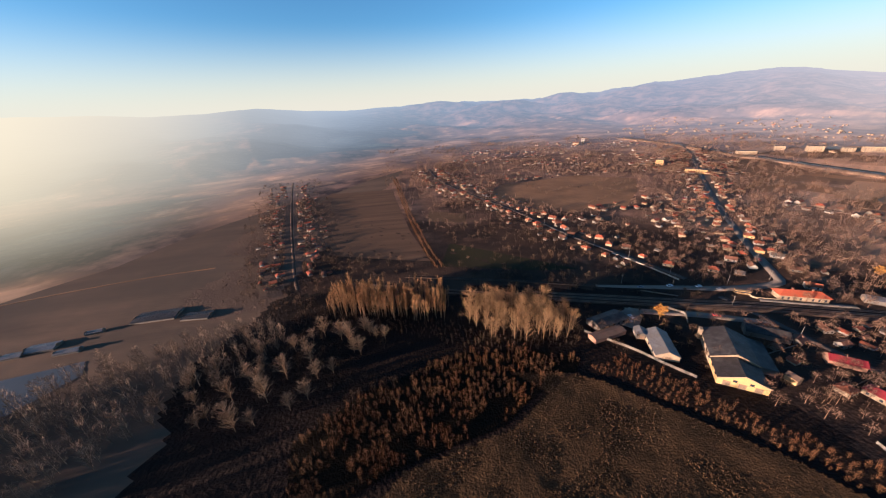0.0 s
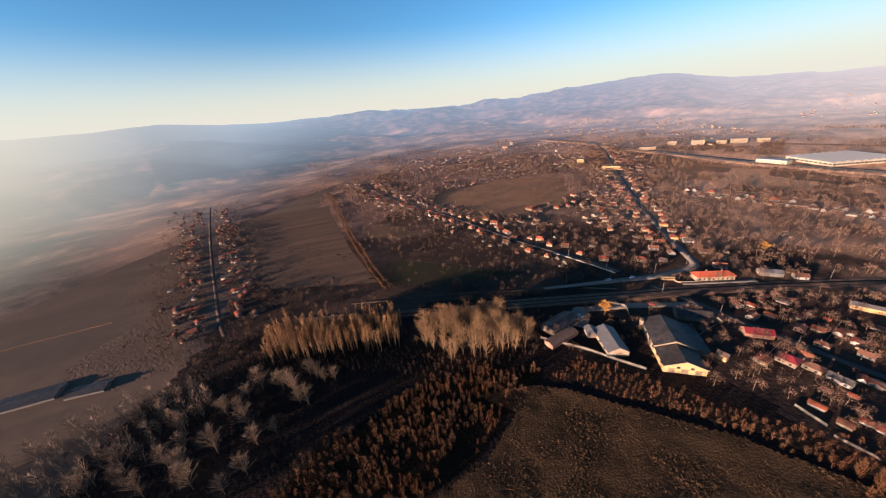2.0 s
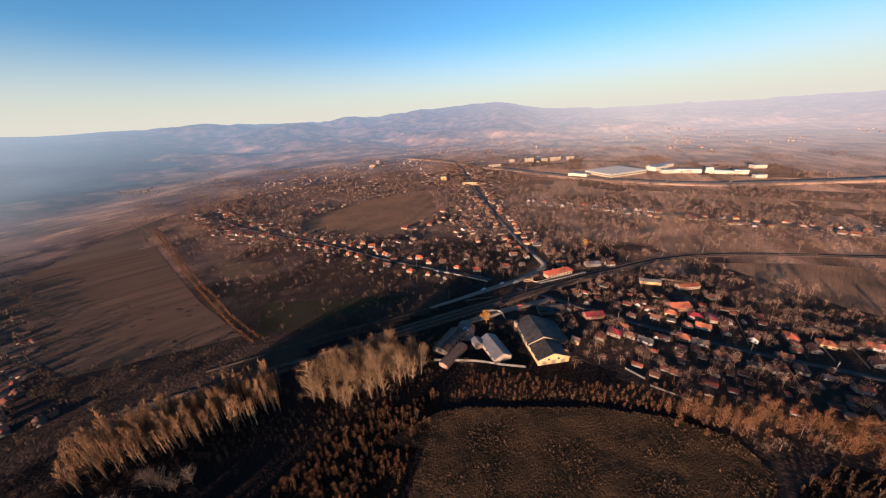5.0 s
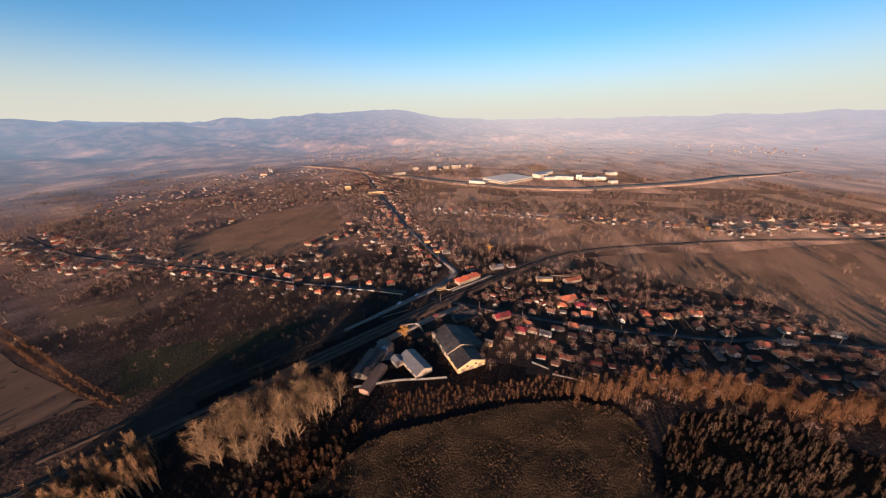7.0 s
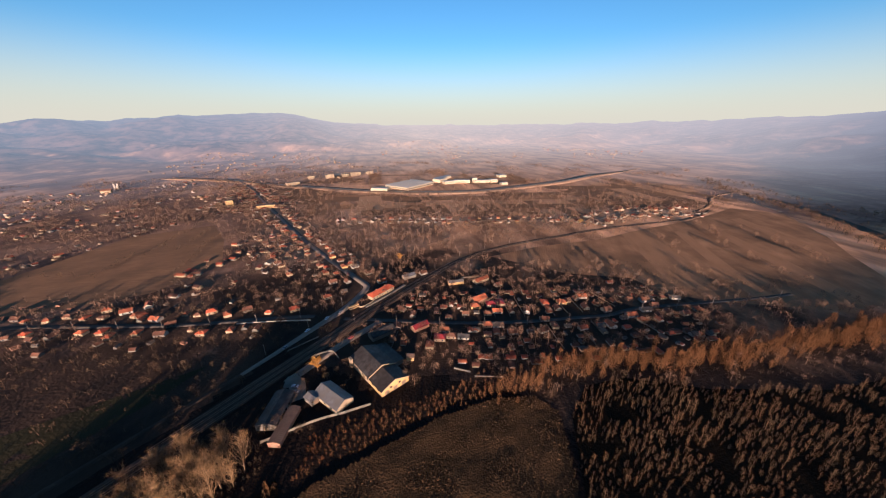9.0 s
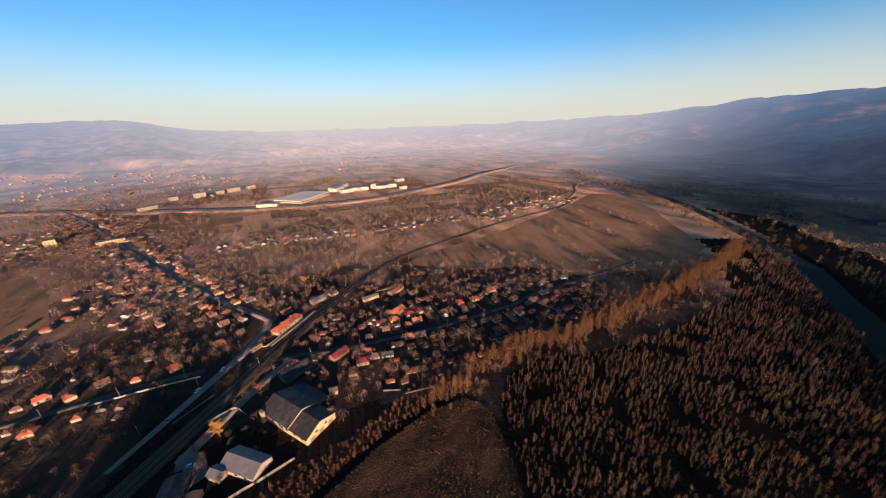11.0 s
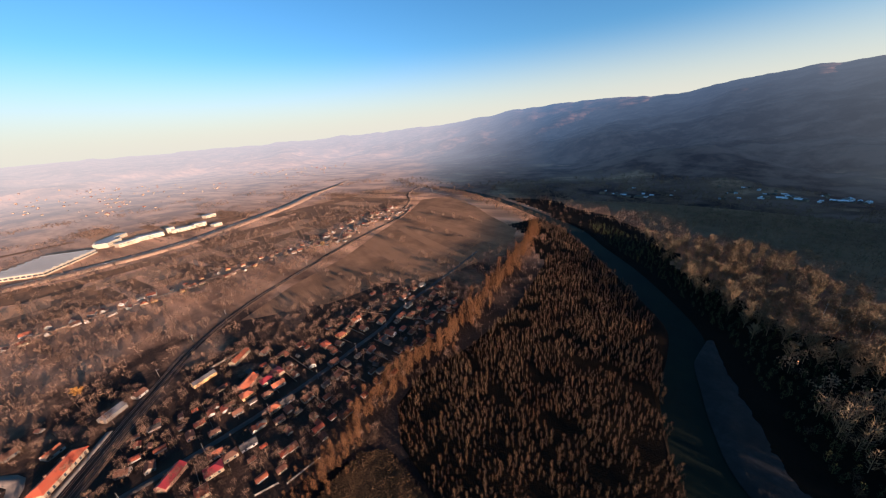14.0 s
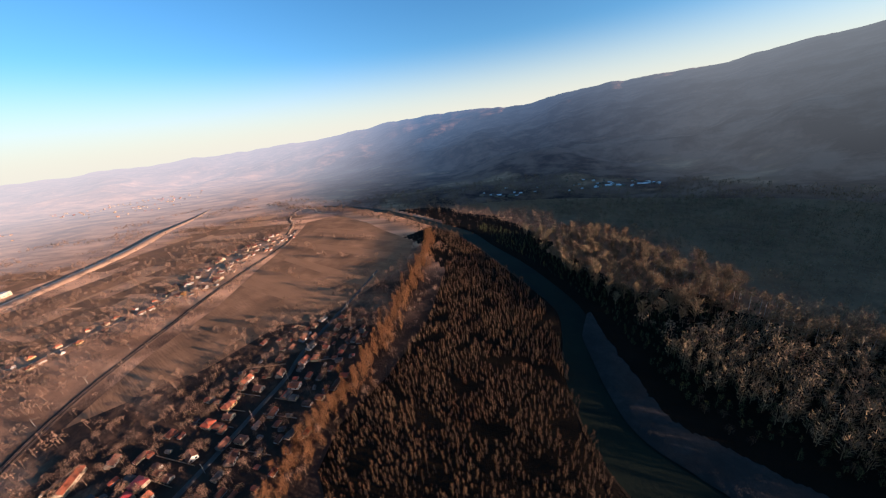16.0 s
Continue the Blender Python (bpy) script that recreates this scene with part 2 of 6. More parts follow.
M_EVERGREEN = surf("dark_conifer", (0.03675, 0.0441, 0.0168), (0.05775, 0.0546, 0.021), 0.5, 0.9, island=0.4, spec=0.1)
M_OCHRE = surf("ochre_leaves", (0.3, 0.158, 0.0375), (0.225, 0.112, 0.0263), 0.5, 0.9, island=0.4, spec=0.1)
M_GLASS = surf("window_glass", (0.03, 0.035, 0.045), (0.02, 0.025, 0.03), 1, 0.08, spec=0.6)
M_WOOD = surf("weathered_timber", (0.20, 0.14, 0.09), (0.13, 0.09, 0.06), 2, 0.85, bump=0.2, bump_scale=8, vary=0.2)
M_CONCRETE = surf("pale_concrete", (0.139, 0.124, 0.103), (0.109, 0.0968, 0.0818), 0.8, 0.9, (0.121, 0.103, 0.0818), 0.15, 0.15, 4)
M_SHED = surf("rusting_corrugated_sheet", (0.075, 0.069, 0.063), (0.018, 0.0165, 0.0155), 0.45, 0.6, (0.022, 0.017, 0.014), 0.10, 0.2, 3, metal=0.3)
M_FACTORY = surf("cream_factory_sheet", (0.34, 0.295, 0.20), (0.28, 0.24, 0.165), 0.05, 0.6, (0.31, 0.26, 0.175), 0.02)
M_FACTORY_ROOF = surf("pale_factory_roof", (0.209, 0.222, 0.209), (0.176, 0.184, 0.176), 0.05, 0.5, (0.193, 0.193, 0.18), 0.02)

ROOFS = {
    "bright orange-red tile": surf("bright_red_tile", (0.33, 0.058, 0.021), (0.25, 0.046, 0.018), 2.0, 0.75, (0.27, 0.072, 0.032), 0.2, 0.25, 6, vary=0.2),
    "orange tile": surf("orange_tile", (0.29, 0.076, 0.027), (0.21, 0.056, 0.022), 2.0, 0.8, (0.15, 0.05, 0.026), 0.2, 0.25, 6, vary=0.25),
    "weathered brown tile": surf("brown_tile", (0.125, 0.044, 0.022), (0.078, 0.031, 0.017), 1.5, 0.85, (0.092, 0.046, 0.028), 0.2, 0.25, 6, vary=0.3),
    "dark grey fibre-cement": surf("grey_fibre_cement", (0.078, 0.070, 0.064), (0.050, 0.046, 0.042), 1.5, 0.8, (0.066, 0.054, 0.042), 0.2, 0.2, 5, vary=0.25),
    "crimson metal sheet": surf("crimson_sheet", (0.155, 0.0135, 0.0185), (0.115, 0.0105, 0.0145), 1.0, 0.5, (0.13, 0.019, 0.019), 0.3, vary=0.15),
}
WALLS = {
    "cream": surf("cream_render", (0.28, 0.222, 0.145), (0.225, 0.175, 0.112), 0.8, 0.9, (0.19, 0.145, 0.095), 0.2, 0.1, 4, vary=0.15),
    "white": surf("white_render", (0.34, 0.31, 0.265), (0.27, 0.245, 0.205), 0.8, 0.9, (0.22, 0.195, 0.16), 0.2, 0.1, 4, vary=0.12),
    "ochre": surf("ochre_render", (0.372, 0.24, 0.096), (0.33, 0.204, 0.078), 0.8, 0.9, (0.3, 0.198, 0.09), 0.2, 0.1, 4, vary=0.15),
    "bare brick": surf("bare_brick", (0.214, 0.107, 0.0714), (0.167, 0.0833, 0.0536), 3.0, 0.9, (0.178, 0.101, 0.0654), 0.3, 0.2, 6, vary=0.2),
    "grey": surf("grey_render", (0.128, 0.116, 0.102), (0.0978, 0.0884, 0.0751), 0.8, 0.9, (0.105, 0.0901, 0.0713), 0.2, 0.1, 4, vary=0.2),
}


# ---- helpers for meshes ----


def quick(name, verts, faces, material, parent=None):
    """One mesh object from arrays of corners and of triangles or quads."""
    verts, faces = np.asarray(verts, np.float32), np.asarray(faces, np.int32)
    me = bpy.data.meshes.new(name)
    me.vertices.add(len(verts))
    me.vertices.foreach_set("co", verts.ravel())
    k = faces.shape[1]
    me.loops.add(faces.size)
    me.loops.foreach_set("vertex_index", faces.ravel())
    me.polygons.add(len(faces))
    me.polygons.foreach_set("loop_start", np.arange(0, faces.size, k, dtype=np.int32))
    me.polygons.foreach_set("loop_total", np.full(len(faces), k, np.int32))
    me.update(calc_edges=True)
    me.validate()
    me.materials.append(material)
    ob = new(name, me)
    ob.parent = parent
    return ob


def part(name, bm, material, parent=None, label=""):
    """Links a bmesh as one mesh object under a thing or a part."""
    me = bpy.data.meshes.new(name)
    bm.to_mesh(me)
    bm.free()
    me.materials.append(material)
    ob = new(name, me)
    ob.parent = parent
    return tagged(ob, label)


def boxes(*sizes):
    """A bmesh of boxes, each given as (x0, y0, z0, x1, y1, z1)."""
    bm = bmesh.new()
    for x0, y0, z0, x1, y1, z1 in sizes:
        v = [bm.verts.new(p) for p in ((x0, y0, z0), (x1, y0, z0), (x1, y1, z0), (x0, y1, z0), (x0, y0, z1), (x1, y0, z1), (x1, y1, z1), (x0, y1, z1))]
        for f in ((3, 2, 1, 0), (4, 5, 6, 7), (0, 1, 5, 4), (1, 2, 6, 5), (2, 3, 7, 6), (3, 0, 4, 7)):
            bm.faces.new([v[i] for i in f])
    return bm


def solid(verts, faces):
    bm = bmesh.new()
    v = [bm.verts.new(p) for p in verts]
    for f in faces:
        bm.faces.new([v[i] for i in f])
    bmesh.ops.recalc_face_normals(bm, faces=bm.faces)
    return bm


# ---- the lie of the land ----
# Heading in degrees (0 ahead at +y, to the left positive): skyline angle, foot and crest distance.
LAND_YAW = [-303, -280, -262, -250, -240.4, -239.4, -236, -232, -225, -220, -205, -190, -184, -176, -171, -160, -152, -148, -143, -135, -125, -117, -110, -100, -85, -70, -55, -47,
            -41, -38, -33, -27, -18, -10, -2, 5, 12, 20, 26, 33, 40, 45, 50, 57]
# Crest from -240 to -205 is unseen, its height set to shade the far bank.
LAND_UP = [1.7, 1.9, 1.9, 1.6, 1.5, 2.15, 2.14, 2.2, 2.85, 4.45, 4.8, 4.7, 4.5, 3.8, 3.3, 3.2, 2.8, 1.95, 2.1, 2.4, 2.1, 1.2, 0.75, 0.5, 0.35, 0.25, 0.4, 0.85,
           1.95, 2.1, 1.9, 1.55, 1.0, 0.6, 0.8, 0.8, 0.8, 0.6, 0.9, 1.55, 1.15, 1.1, 1.5, 1.7]
REACH_YAW = [-303, -250, -230, -200, -180, -160, -140, -120, -100, -70, -45, -20, 5, 25, 35, 57]
REACH_FOOT = [900, 1200, 1100, 700, 650, 760, 900, 1500, 2600, 2600, 1900, 1700, 1500, 900, 800, 900]
REACH_CREST = [2400, 2400, 2100, 2000, 2100, 2300, 2900, 3800, 4500, 4500, 4300, 4300, 4400, 3600, 2600, 2400]


def height(x, y):
    """Ground height over the plain, for arrays."""
    x, y = np.asarray(x, float), np.asarray(y, float)
    r = np.hypot(x, y) + 1e-6
    yaw = np.degrees(np.arctan2(-x, y))
    yaw = np.where(yaw > 57, yaw - 360, yaw)
    top = np.interp(yaw, [-303, -250, -190, -130, -90, -45, 0, 57], [135, 172, 172, 168, 158, 148, 140, 135]) + np.interp(yaw, REACH_YAW, REACH_CREST) * np.tan(np.radians(np.interp(yaw, LAND_YAW, LAND_UP)))
    ripple = np.array([noise.fractal((16.4 * math.cos(a), 16.4 * math.sin(a), 7.0), 0.8, 2.0, 4) for a in np.radians(yaw).ravel()]).reshape(x.shape)
    top = top + np.interp(yaw, [-303, -260, 2, 20], [0.2, 1, 1, 0.2]) * ripple * np.interp(yaw, REACH_YAW, REACH_CREST) * 0.0042
    foot, crest = np.interp(yaw, REACH_YAW, REACH_FOOT), np.interp(yaw, REACH_YAW, REACH_CREST)
    s = np.clip((r - foot) / (crest - foot), 0, 1)
    rise = 0.35 * s + 0.65 * s * s * (3 - 2 * s)
    fold = np.array([noise.fractal((u / 520.0, v / 520.0, 0.0), 0.9, 2.1, 5) if k > 0 else 0.0 for u, v, k in zip(x.ravel(), y.ravel(), s.ravel())]).reshape(x.shape) if x.size > 1 or s.max() > 0 else 0.0
    body = np.clip(s * 4, 0, 1) * (1 - 0.75 * s) * (1 - s ** 6)
    z = top * rise + fold * (18 + 0.20 * top) * body * np.interp(yaw, [-303, -200, 2, 16, 40, 57], [0.2, 1, 1, 0.6, 0.9, 0.4])
    z = np.maximum(z, 0.0)
    for hx, hy, wide, deep, tall in ((350, 3000, 420, 200, 120), (-250, 3300, 520, 220, 135), (900, 3400, 420, 260, 130), (1500, 3100, 500, 300, 120)):
        z = np.maximum(z, tall * np.exp(-((x - hx) / wide) ** 2 - ((y - hy) / deep) ** 2) + z * 0.55)
    z = np.where(r > crest, top - (r - crest) * 0.02, z)
    return np.where(s <= 0, 0.0, z) - river_cut(x, y)


RIVER = [(-330, -95), (-120, -112), (-20, -122), (40, -122), (66, -136), (88, -155), (106, -175), (124, -208), (148, -241), (197, -271), (250, -298), (319, -328), (386, -360), (480, -377), (600, -392), (720, -398), (860, -384), (960, -360)]


def along(points, step=4.0):
    """A smooth line through points, every step metres: places and sideways directions."""
    p = np.array(points, float)
    q = np.vstack([2 * p[0] - p[1], p, 2 * p[-1] - p[-2]])
    out = []
    for i in range(1, len(q) - 2):
        n = max(2, int(np.hypot(*(q[i + 1] - q[i])) / step))
        t = np.linspace(0, 1, n, endpoint=False)[:, None]
        a, b, c, d = q[i - 1], q[i], q[i + 1], q[i + 2]
        out.append(0.5 * (2 * b + (c - a) * t + (2 * a - 5 * b + 4 * c - d) * t ** 2 + (3 * b - a - 3 * c + d) * t ** 3))
    line = np.vstack(out + [p[-1:]])
    d = np.gradient(line, axis=0)
    d /= np.hypot(d[:, 0], d[:, 1])[:, None] + 1e-9
    return line, np.stack([-d[:, 1], d[:, 0]], 1)


RIVER_LINE, RIVER_SIDE = along(RIVER, 12)


def off_line(x, y, line):
    """Distance from each place to a line."""
    best = np.full(np.shape(x), 1e9)
    for i in range(len(line) - 1):
        a, b = line[i], line[i + 1]
        e = b - a
        t = np.clip(((x - a[0]) * e[0] + (y - a[1]) * e[1]) / (e @ e + 1e-9), 0, 1)
        best = np.minimum(best, np.hypot(x - a[0] - t * e[0], y - a[1] - t * e[1]))
    return best


WEST_LANE = [(-150, 196), (-163, 216), (-194, 271), (-241, 356), (-315, 495), (-400, 660)]


def river_width(x):
    return np.interp(x, [-330, 20, 45, 90, 122, 148, 195, 250, 319, 386, 480, 600, 800, 1200], [20, 20, 16, 14, 10, 9, 11, 12, 11, 10, 9, 8, 6, 4])


def river_cut(x, y):
    d = np.full(np.shape(x), 1e9)
    near = (np.asarray(x) > -400) & (np.asarray(x) < 1900) & (np.asarray(y) < -30) & (np.asarray(y) > -520)
    if np.any(near):
        d = np.array(d)
        d[near] = off_line(np.asarray(x)[near], np.asarray(y)[near], RIVER_LINE)
    return 3.2 * np.clip((river_width(np.asarray(x)) + 6 - d) / 7, 0, 1)


def edge(yaw):
    """How far the ground sheet goes before the hazy far ranges take over, by heading."""
    yaw = (np.asarray(yaw, float) + 303) % 360 - 303
    return np.interp(yaw, [-303, -275, -262, -230, -214, -204, -160, -130, -114, -100, -20, 8, 25, 57], [450, 450, 2600, 2600, 2600, 700, 700, 740, 820, 960, 920, 840, 600, 450])


def land():
    """One sheet of ground: a polar net, fine near the flyer and wide at the horizon."""
    turns = 520
    near = np.arange(0.5, 420, 5.0)
    u = np.concatenate([near * 0, np.linspace(0, 1, 90)])[:, None]
    a = np.linspace(0, 2 * np.pi, turns, endpoint=False)
    aa = np.broadcast_to(a, (len(u), turns))
    rr = np.where(np.arange(len(u))[:, None] < len(near), np.append(near, np.zeros(90))[:, None], 420 * (edge(np.degrees(a) - 90) / 420)[None] ** u)
    radii = u
    x, y = (rr * np.cos(aa)).ravel(), (rr * np.sin(aa)).ravel()
    z = height(x, y)
    rng = np.random.default_rng(3)
    z = z + rng.normal(0, 0.06, len(z)) * (rr.ravel() < 400)
    i, j = np.meshgrid(np.arange(len(radii) - 1), np.arange(turns), indexing="ij")
    k = (j + 1) % turns
    quads = np.stack([i * turns + j, (i + 1) * turns + j, (i + 1) * turns + k, i * turns + k], -1).reshape(-1, 4)
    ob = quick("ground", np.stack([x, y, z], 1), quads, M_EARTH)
    ob.data.materials.append(M_HILL)
    ob.data.materials.append(M_SHADY)
    ob.data.materials.append(M_PLAIN)
    cx, cy = (rr * np.cos(aa))[:-1].ravel(), (rr * np.sin(aa))[:-1].ravel()
    slot = np.where(z.reshape(rr.shape)[:-1].ravel() > 6, 1, 0)
    slot = np.where((cy < np.interp(cx, [p[0] for p in RIVER], [p[1] for p in RIVER])) & (off_line(cx, cy, RIVER_LINE) > 20), 2, slot)
    ragged = np.array([noise.fractal((u / 90.0, v / 90.0, 6.0), 1.0, 2.0, 4) for u, v in zip(cx, cy)])
    side = np.degrees(np.arctan2(-cx, cy))
    plain = (np.hypot(cx, cy) + 170 * ragged > np.interp(side, [-130, -100, -60, -20, -8, 25, 60, 110], [480, 420, 420, 480, 720, 720, 330, 480])) & (slot == 0)
    slot = np.where(plain & (side > 20), 3, slot)
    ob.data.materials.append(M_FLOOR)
    # Ground by the railway and poplars keeps the near-black earth, painted for shade.
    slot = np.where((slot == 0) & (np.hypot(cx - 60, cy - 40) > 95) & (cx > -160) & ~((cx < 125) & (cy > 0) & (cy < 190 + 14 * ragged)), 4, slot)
    ob.data.materials.append(M_MIST)
    ob.data.materials.append(M_SHADE_LITTER)
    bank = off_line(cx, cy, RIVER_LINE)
    # Banks take the near-black litter, standing in for shade there.
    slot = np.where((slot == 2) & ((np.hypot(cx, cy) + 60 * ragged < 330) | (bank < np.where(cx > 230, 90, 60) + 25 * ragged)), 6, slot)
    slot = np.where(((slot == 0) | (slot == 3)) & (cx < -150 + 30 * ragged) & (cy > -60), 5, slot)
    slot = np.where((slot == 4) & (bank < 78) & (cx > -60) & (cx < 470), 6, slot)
    slot = np.where((slot == 5) & (off_line(cx, cy, along(WEST_LANE, 25)[0]) < 52 + 60 * ragged), 7, slot)
    ob.data.materials.append(M_YARD)
    ob.data.polygons.foreach_set("material_index", slot.astype(np.int32))
    ob.data.polygons.foreach_set("use_smooth", np.ones(len(quads), bool))
    return tagged(ob, "brown winter valley floor rising to bare wooded hills", "ground", kind="structure")


land()


def ribbon(name, points, width, material, label, category, lift=0.15, step=6.0, thick=0.3):
    """A road, bank or bed laid over the ground along a line."""
    line, side = along(points, step)
    w = np.broadcast_to(np.asarray(width, float), (len(line),)) if np.ndim(width) else np.full(len(line), float(width))
    l, r = line + side * w[:, None] / 2, line - side * w[:, None] / 2
    zl, zr = height(l[:, 0], l[:, 1]) + lift, height(r[:, 0], r[:, 1]) + lift
    n = len(line)
    v = np.vstack([np.column_stack([l, zl]), np.column_stack([r, zr]), np.column_stack([l, zl - thick]), np.column_stack([r, zr - thick])])
    i = np.arange(n - 1)
    f = np.vstack([np.stack([i + n, i + n + 1, i + 1, i], 1), np.stack([i, i + 1, i + 1 + 2 * n, i + 2 * n], 1), np.stack([i + n + 1, i + n, i + 3 * n, i + 1 + 3 * n], 1)])
    return tagged(quick(name, v, f, material), label, category, kind="structure")


LAID = []


def patch(name, corners, material, label, lift=0.08, cell=12.0):
    """A field laid over the ground: a cut outline, meshed in strips so that it follows the slope."""
    bm = bmesh.new()
    bm.faces.new([bm.verts.new((x, y, 0)) for x, y in corners])
    xs, ys = [c[0] for c in corners], [c[1] for c in corners]
    span = max(max(xs) - min(xs), max(ys) - min(ys))
    if max(np.hypot(x, y) for x, y in corners) > 700:
        cell = max(cell, span / 25)
        for axis, lo, hi in ((0, min(xs), max(xs)), (1, min(ys), max(ys))):
            for c in np.arange(lo + cell, hi, cell):
                co, no = Vector((c, 0, 0) if axis == 0 else (0, c, 0)), Vector((1, 0, 0) if axis == 0 else (0, 1, 0))
                bmesh.ops.bisect_plane(bm, geom=bm.verts[:] + bm.edges[:] + bm.faces[:], plane_co=co, plane_no=no)
    co = np.array([v.co[:] for v in bm.verts])
    LAID.append(name)
    z = height(co[:, 0], co[:, 1]) + lift + 0.003 * len(LAID)
    for v, h in zip(bm.verts, z):
        v.co.z = h
    for f in bm.faces:
        if f.normal.z < 0:
            f.normal_flip()
    ob = part(name, bm, material)
    return tagged(ob, label, "field", kind="structure")


def inside(x, y, corners):
    """Which places lie within an outline."""
    hit = np.zeros(np.shape(x), bool)
    n = len(corners)
    for i in range(n):
        (x0, y0), (x1, y1) = corners[i], corners[(i + 1) % n]
        if y0 != y1:
            hit ^= ((y0 > y) != (y1 > y)) & (x < (x1 - x0) * (y - y0) / (y1 - y0) + x0)
    return hit


RAIL = [(-100, 204), (-60, 198.5), (-10, 191), (60, 182), (110, 176), (158, 170), (190, 167), (233, 160), (272, 153), (341, 136), (407, 100), (480, 38), (541, -15), (605, -83), (663, -148), (720, -186), (760, -208)]
MAIN = [(96, 197), (120, 195), (155, 193), (188, 191), (214, 194), (231, 199), (239, 214), (256, 256), (283, 316), (320, 394), (379, 508), (452, 647), (560, 850), (640, 1040)]
LANE = [(176, 180), (189, 147), (201, 114), (219, 73), (238, 37), (259, 4), (277, -24), (300, -48), (336, -103), (368, -152), (392, -186)]
MILL_LANE = [(168, 206), (152, 235), (134, 262), (110, 300), (85, 350), (50, 420), (0, 500), (-60, 620), (-100, 760)]
EAST_LANE = [(400, 400), (427, 350), (463, 278), (484, 224), (521, 154), (550, 97), (575, 49), (607, -14), (660, -40), (700, -110), (748, -180)]
CANAL = [(560, 1250), (610, 1040), (620, 780), (655, 500), (735, 300), (845, 200), (1010, 85), (1174, 10), (1300, -72), (1450, -150)]

reach_out = len(along(MAIN, 6.0)[0])
ribbon("road", MAIN, np.interp(np.arange(reach_out), [0, 14, reach_out], [3.0, 7.0, 7.0]), M_ROAD, "worn grey asphalt village main road", "road", 0.2)
ribbon("dirt_road", [(-60, 216), (20, 208), (96, 197)], 3.5, M_BALLAST, "narrow dark dirt road beside the railway", "dirt road", 0.16)
ribbon("road", LANE, 4.0, M_LANE, "narrow worn asphalt lane between houses", "road", 0.18)
ribbon("road", WEST_LANE, 3.0, M_YARD, "straight village lane of worn grey-brown gravel", "road", 0.06, 6.0, 0.2)
ribbon("road", MILL_LANE, 5.0, M_LANE, "narrow village street of worn asphalt", "road", 0.18)
ribbon("road", EAST_LANE, 5.0, M_DIRT, "pale dirt lane along a row of houses", "road", 0.18)
ribbon("railway_bed", RAIL, 6.5, M_BALLAST, "brown stone ballast bed of a railway", "railway bed", 0.28)
ribbon("station_yard", RAIL[3:9], 13.0, M_BALLAST, "wide brown ballast yard at the station", "railway yard", 0.35)


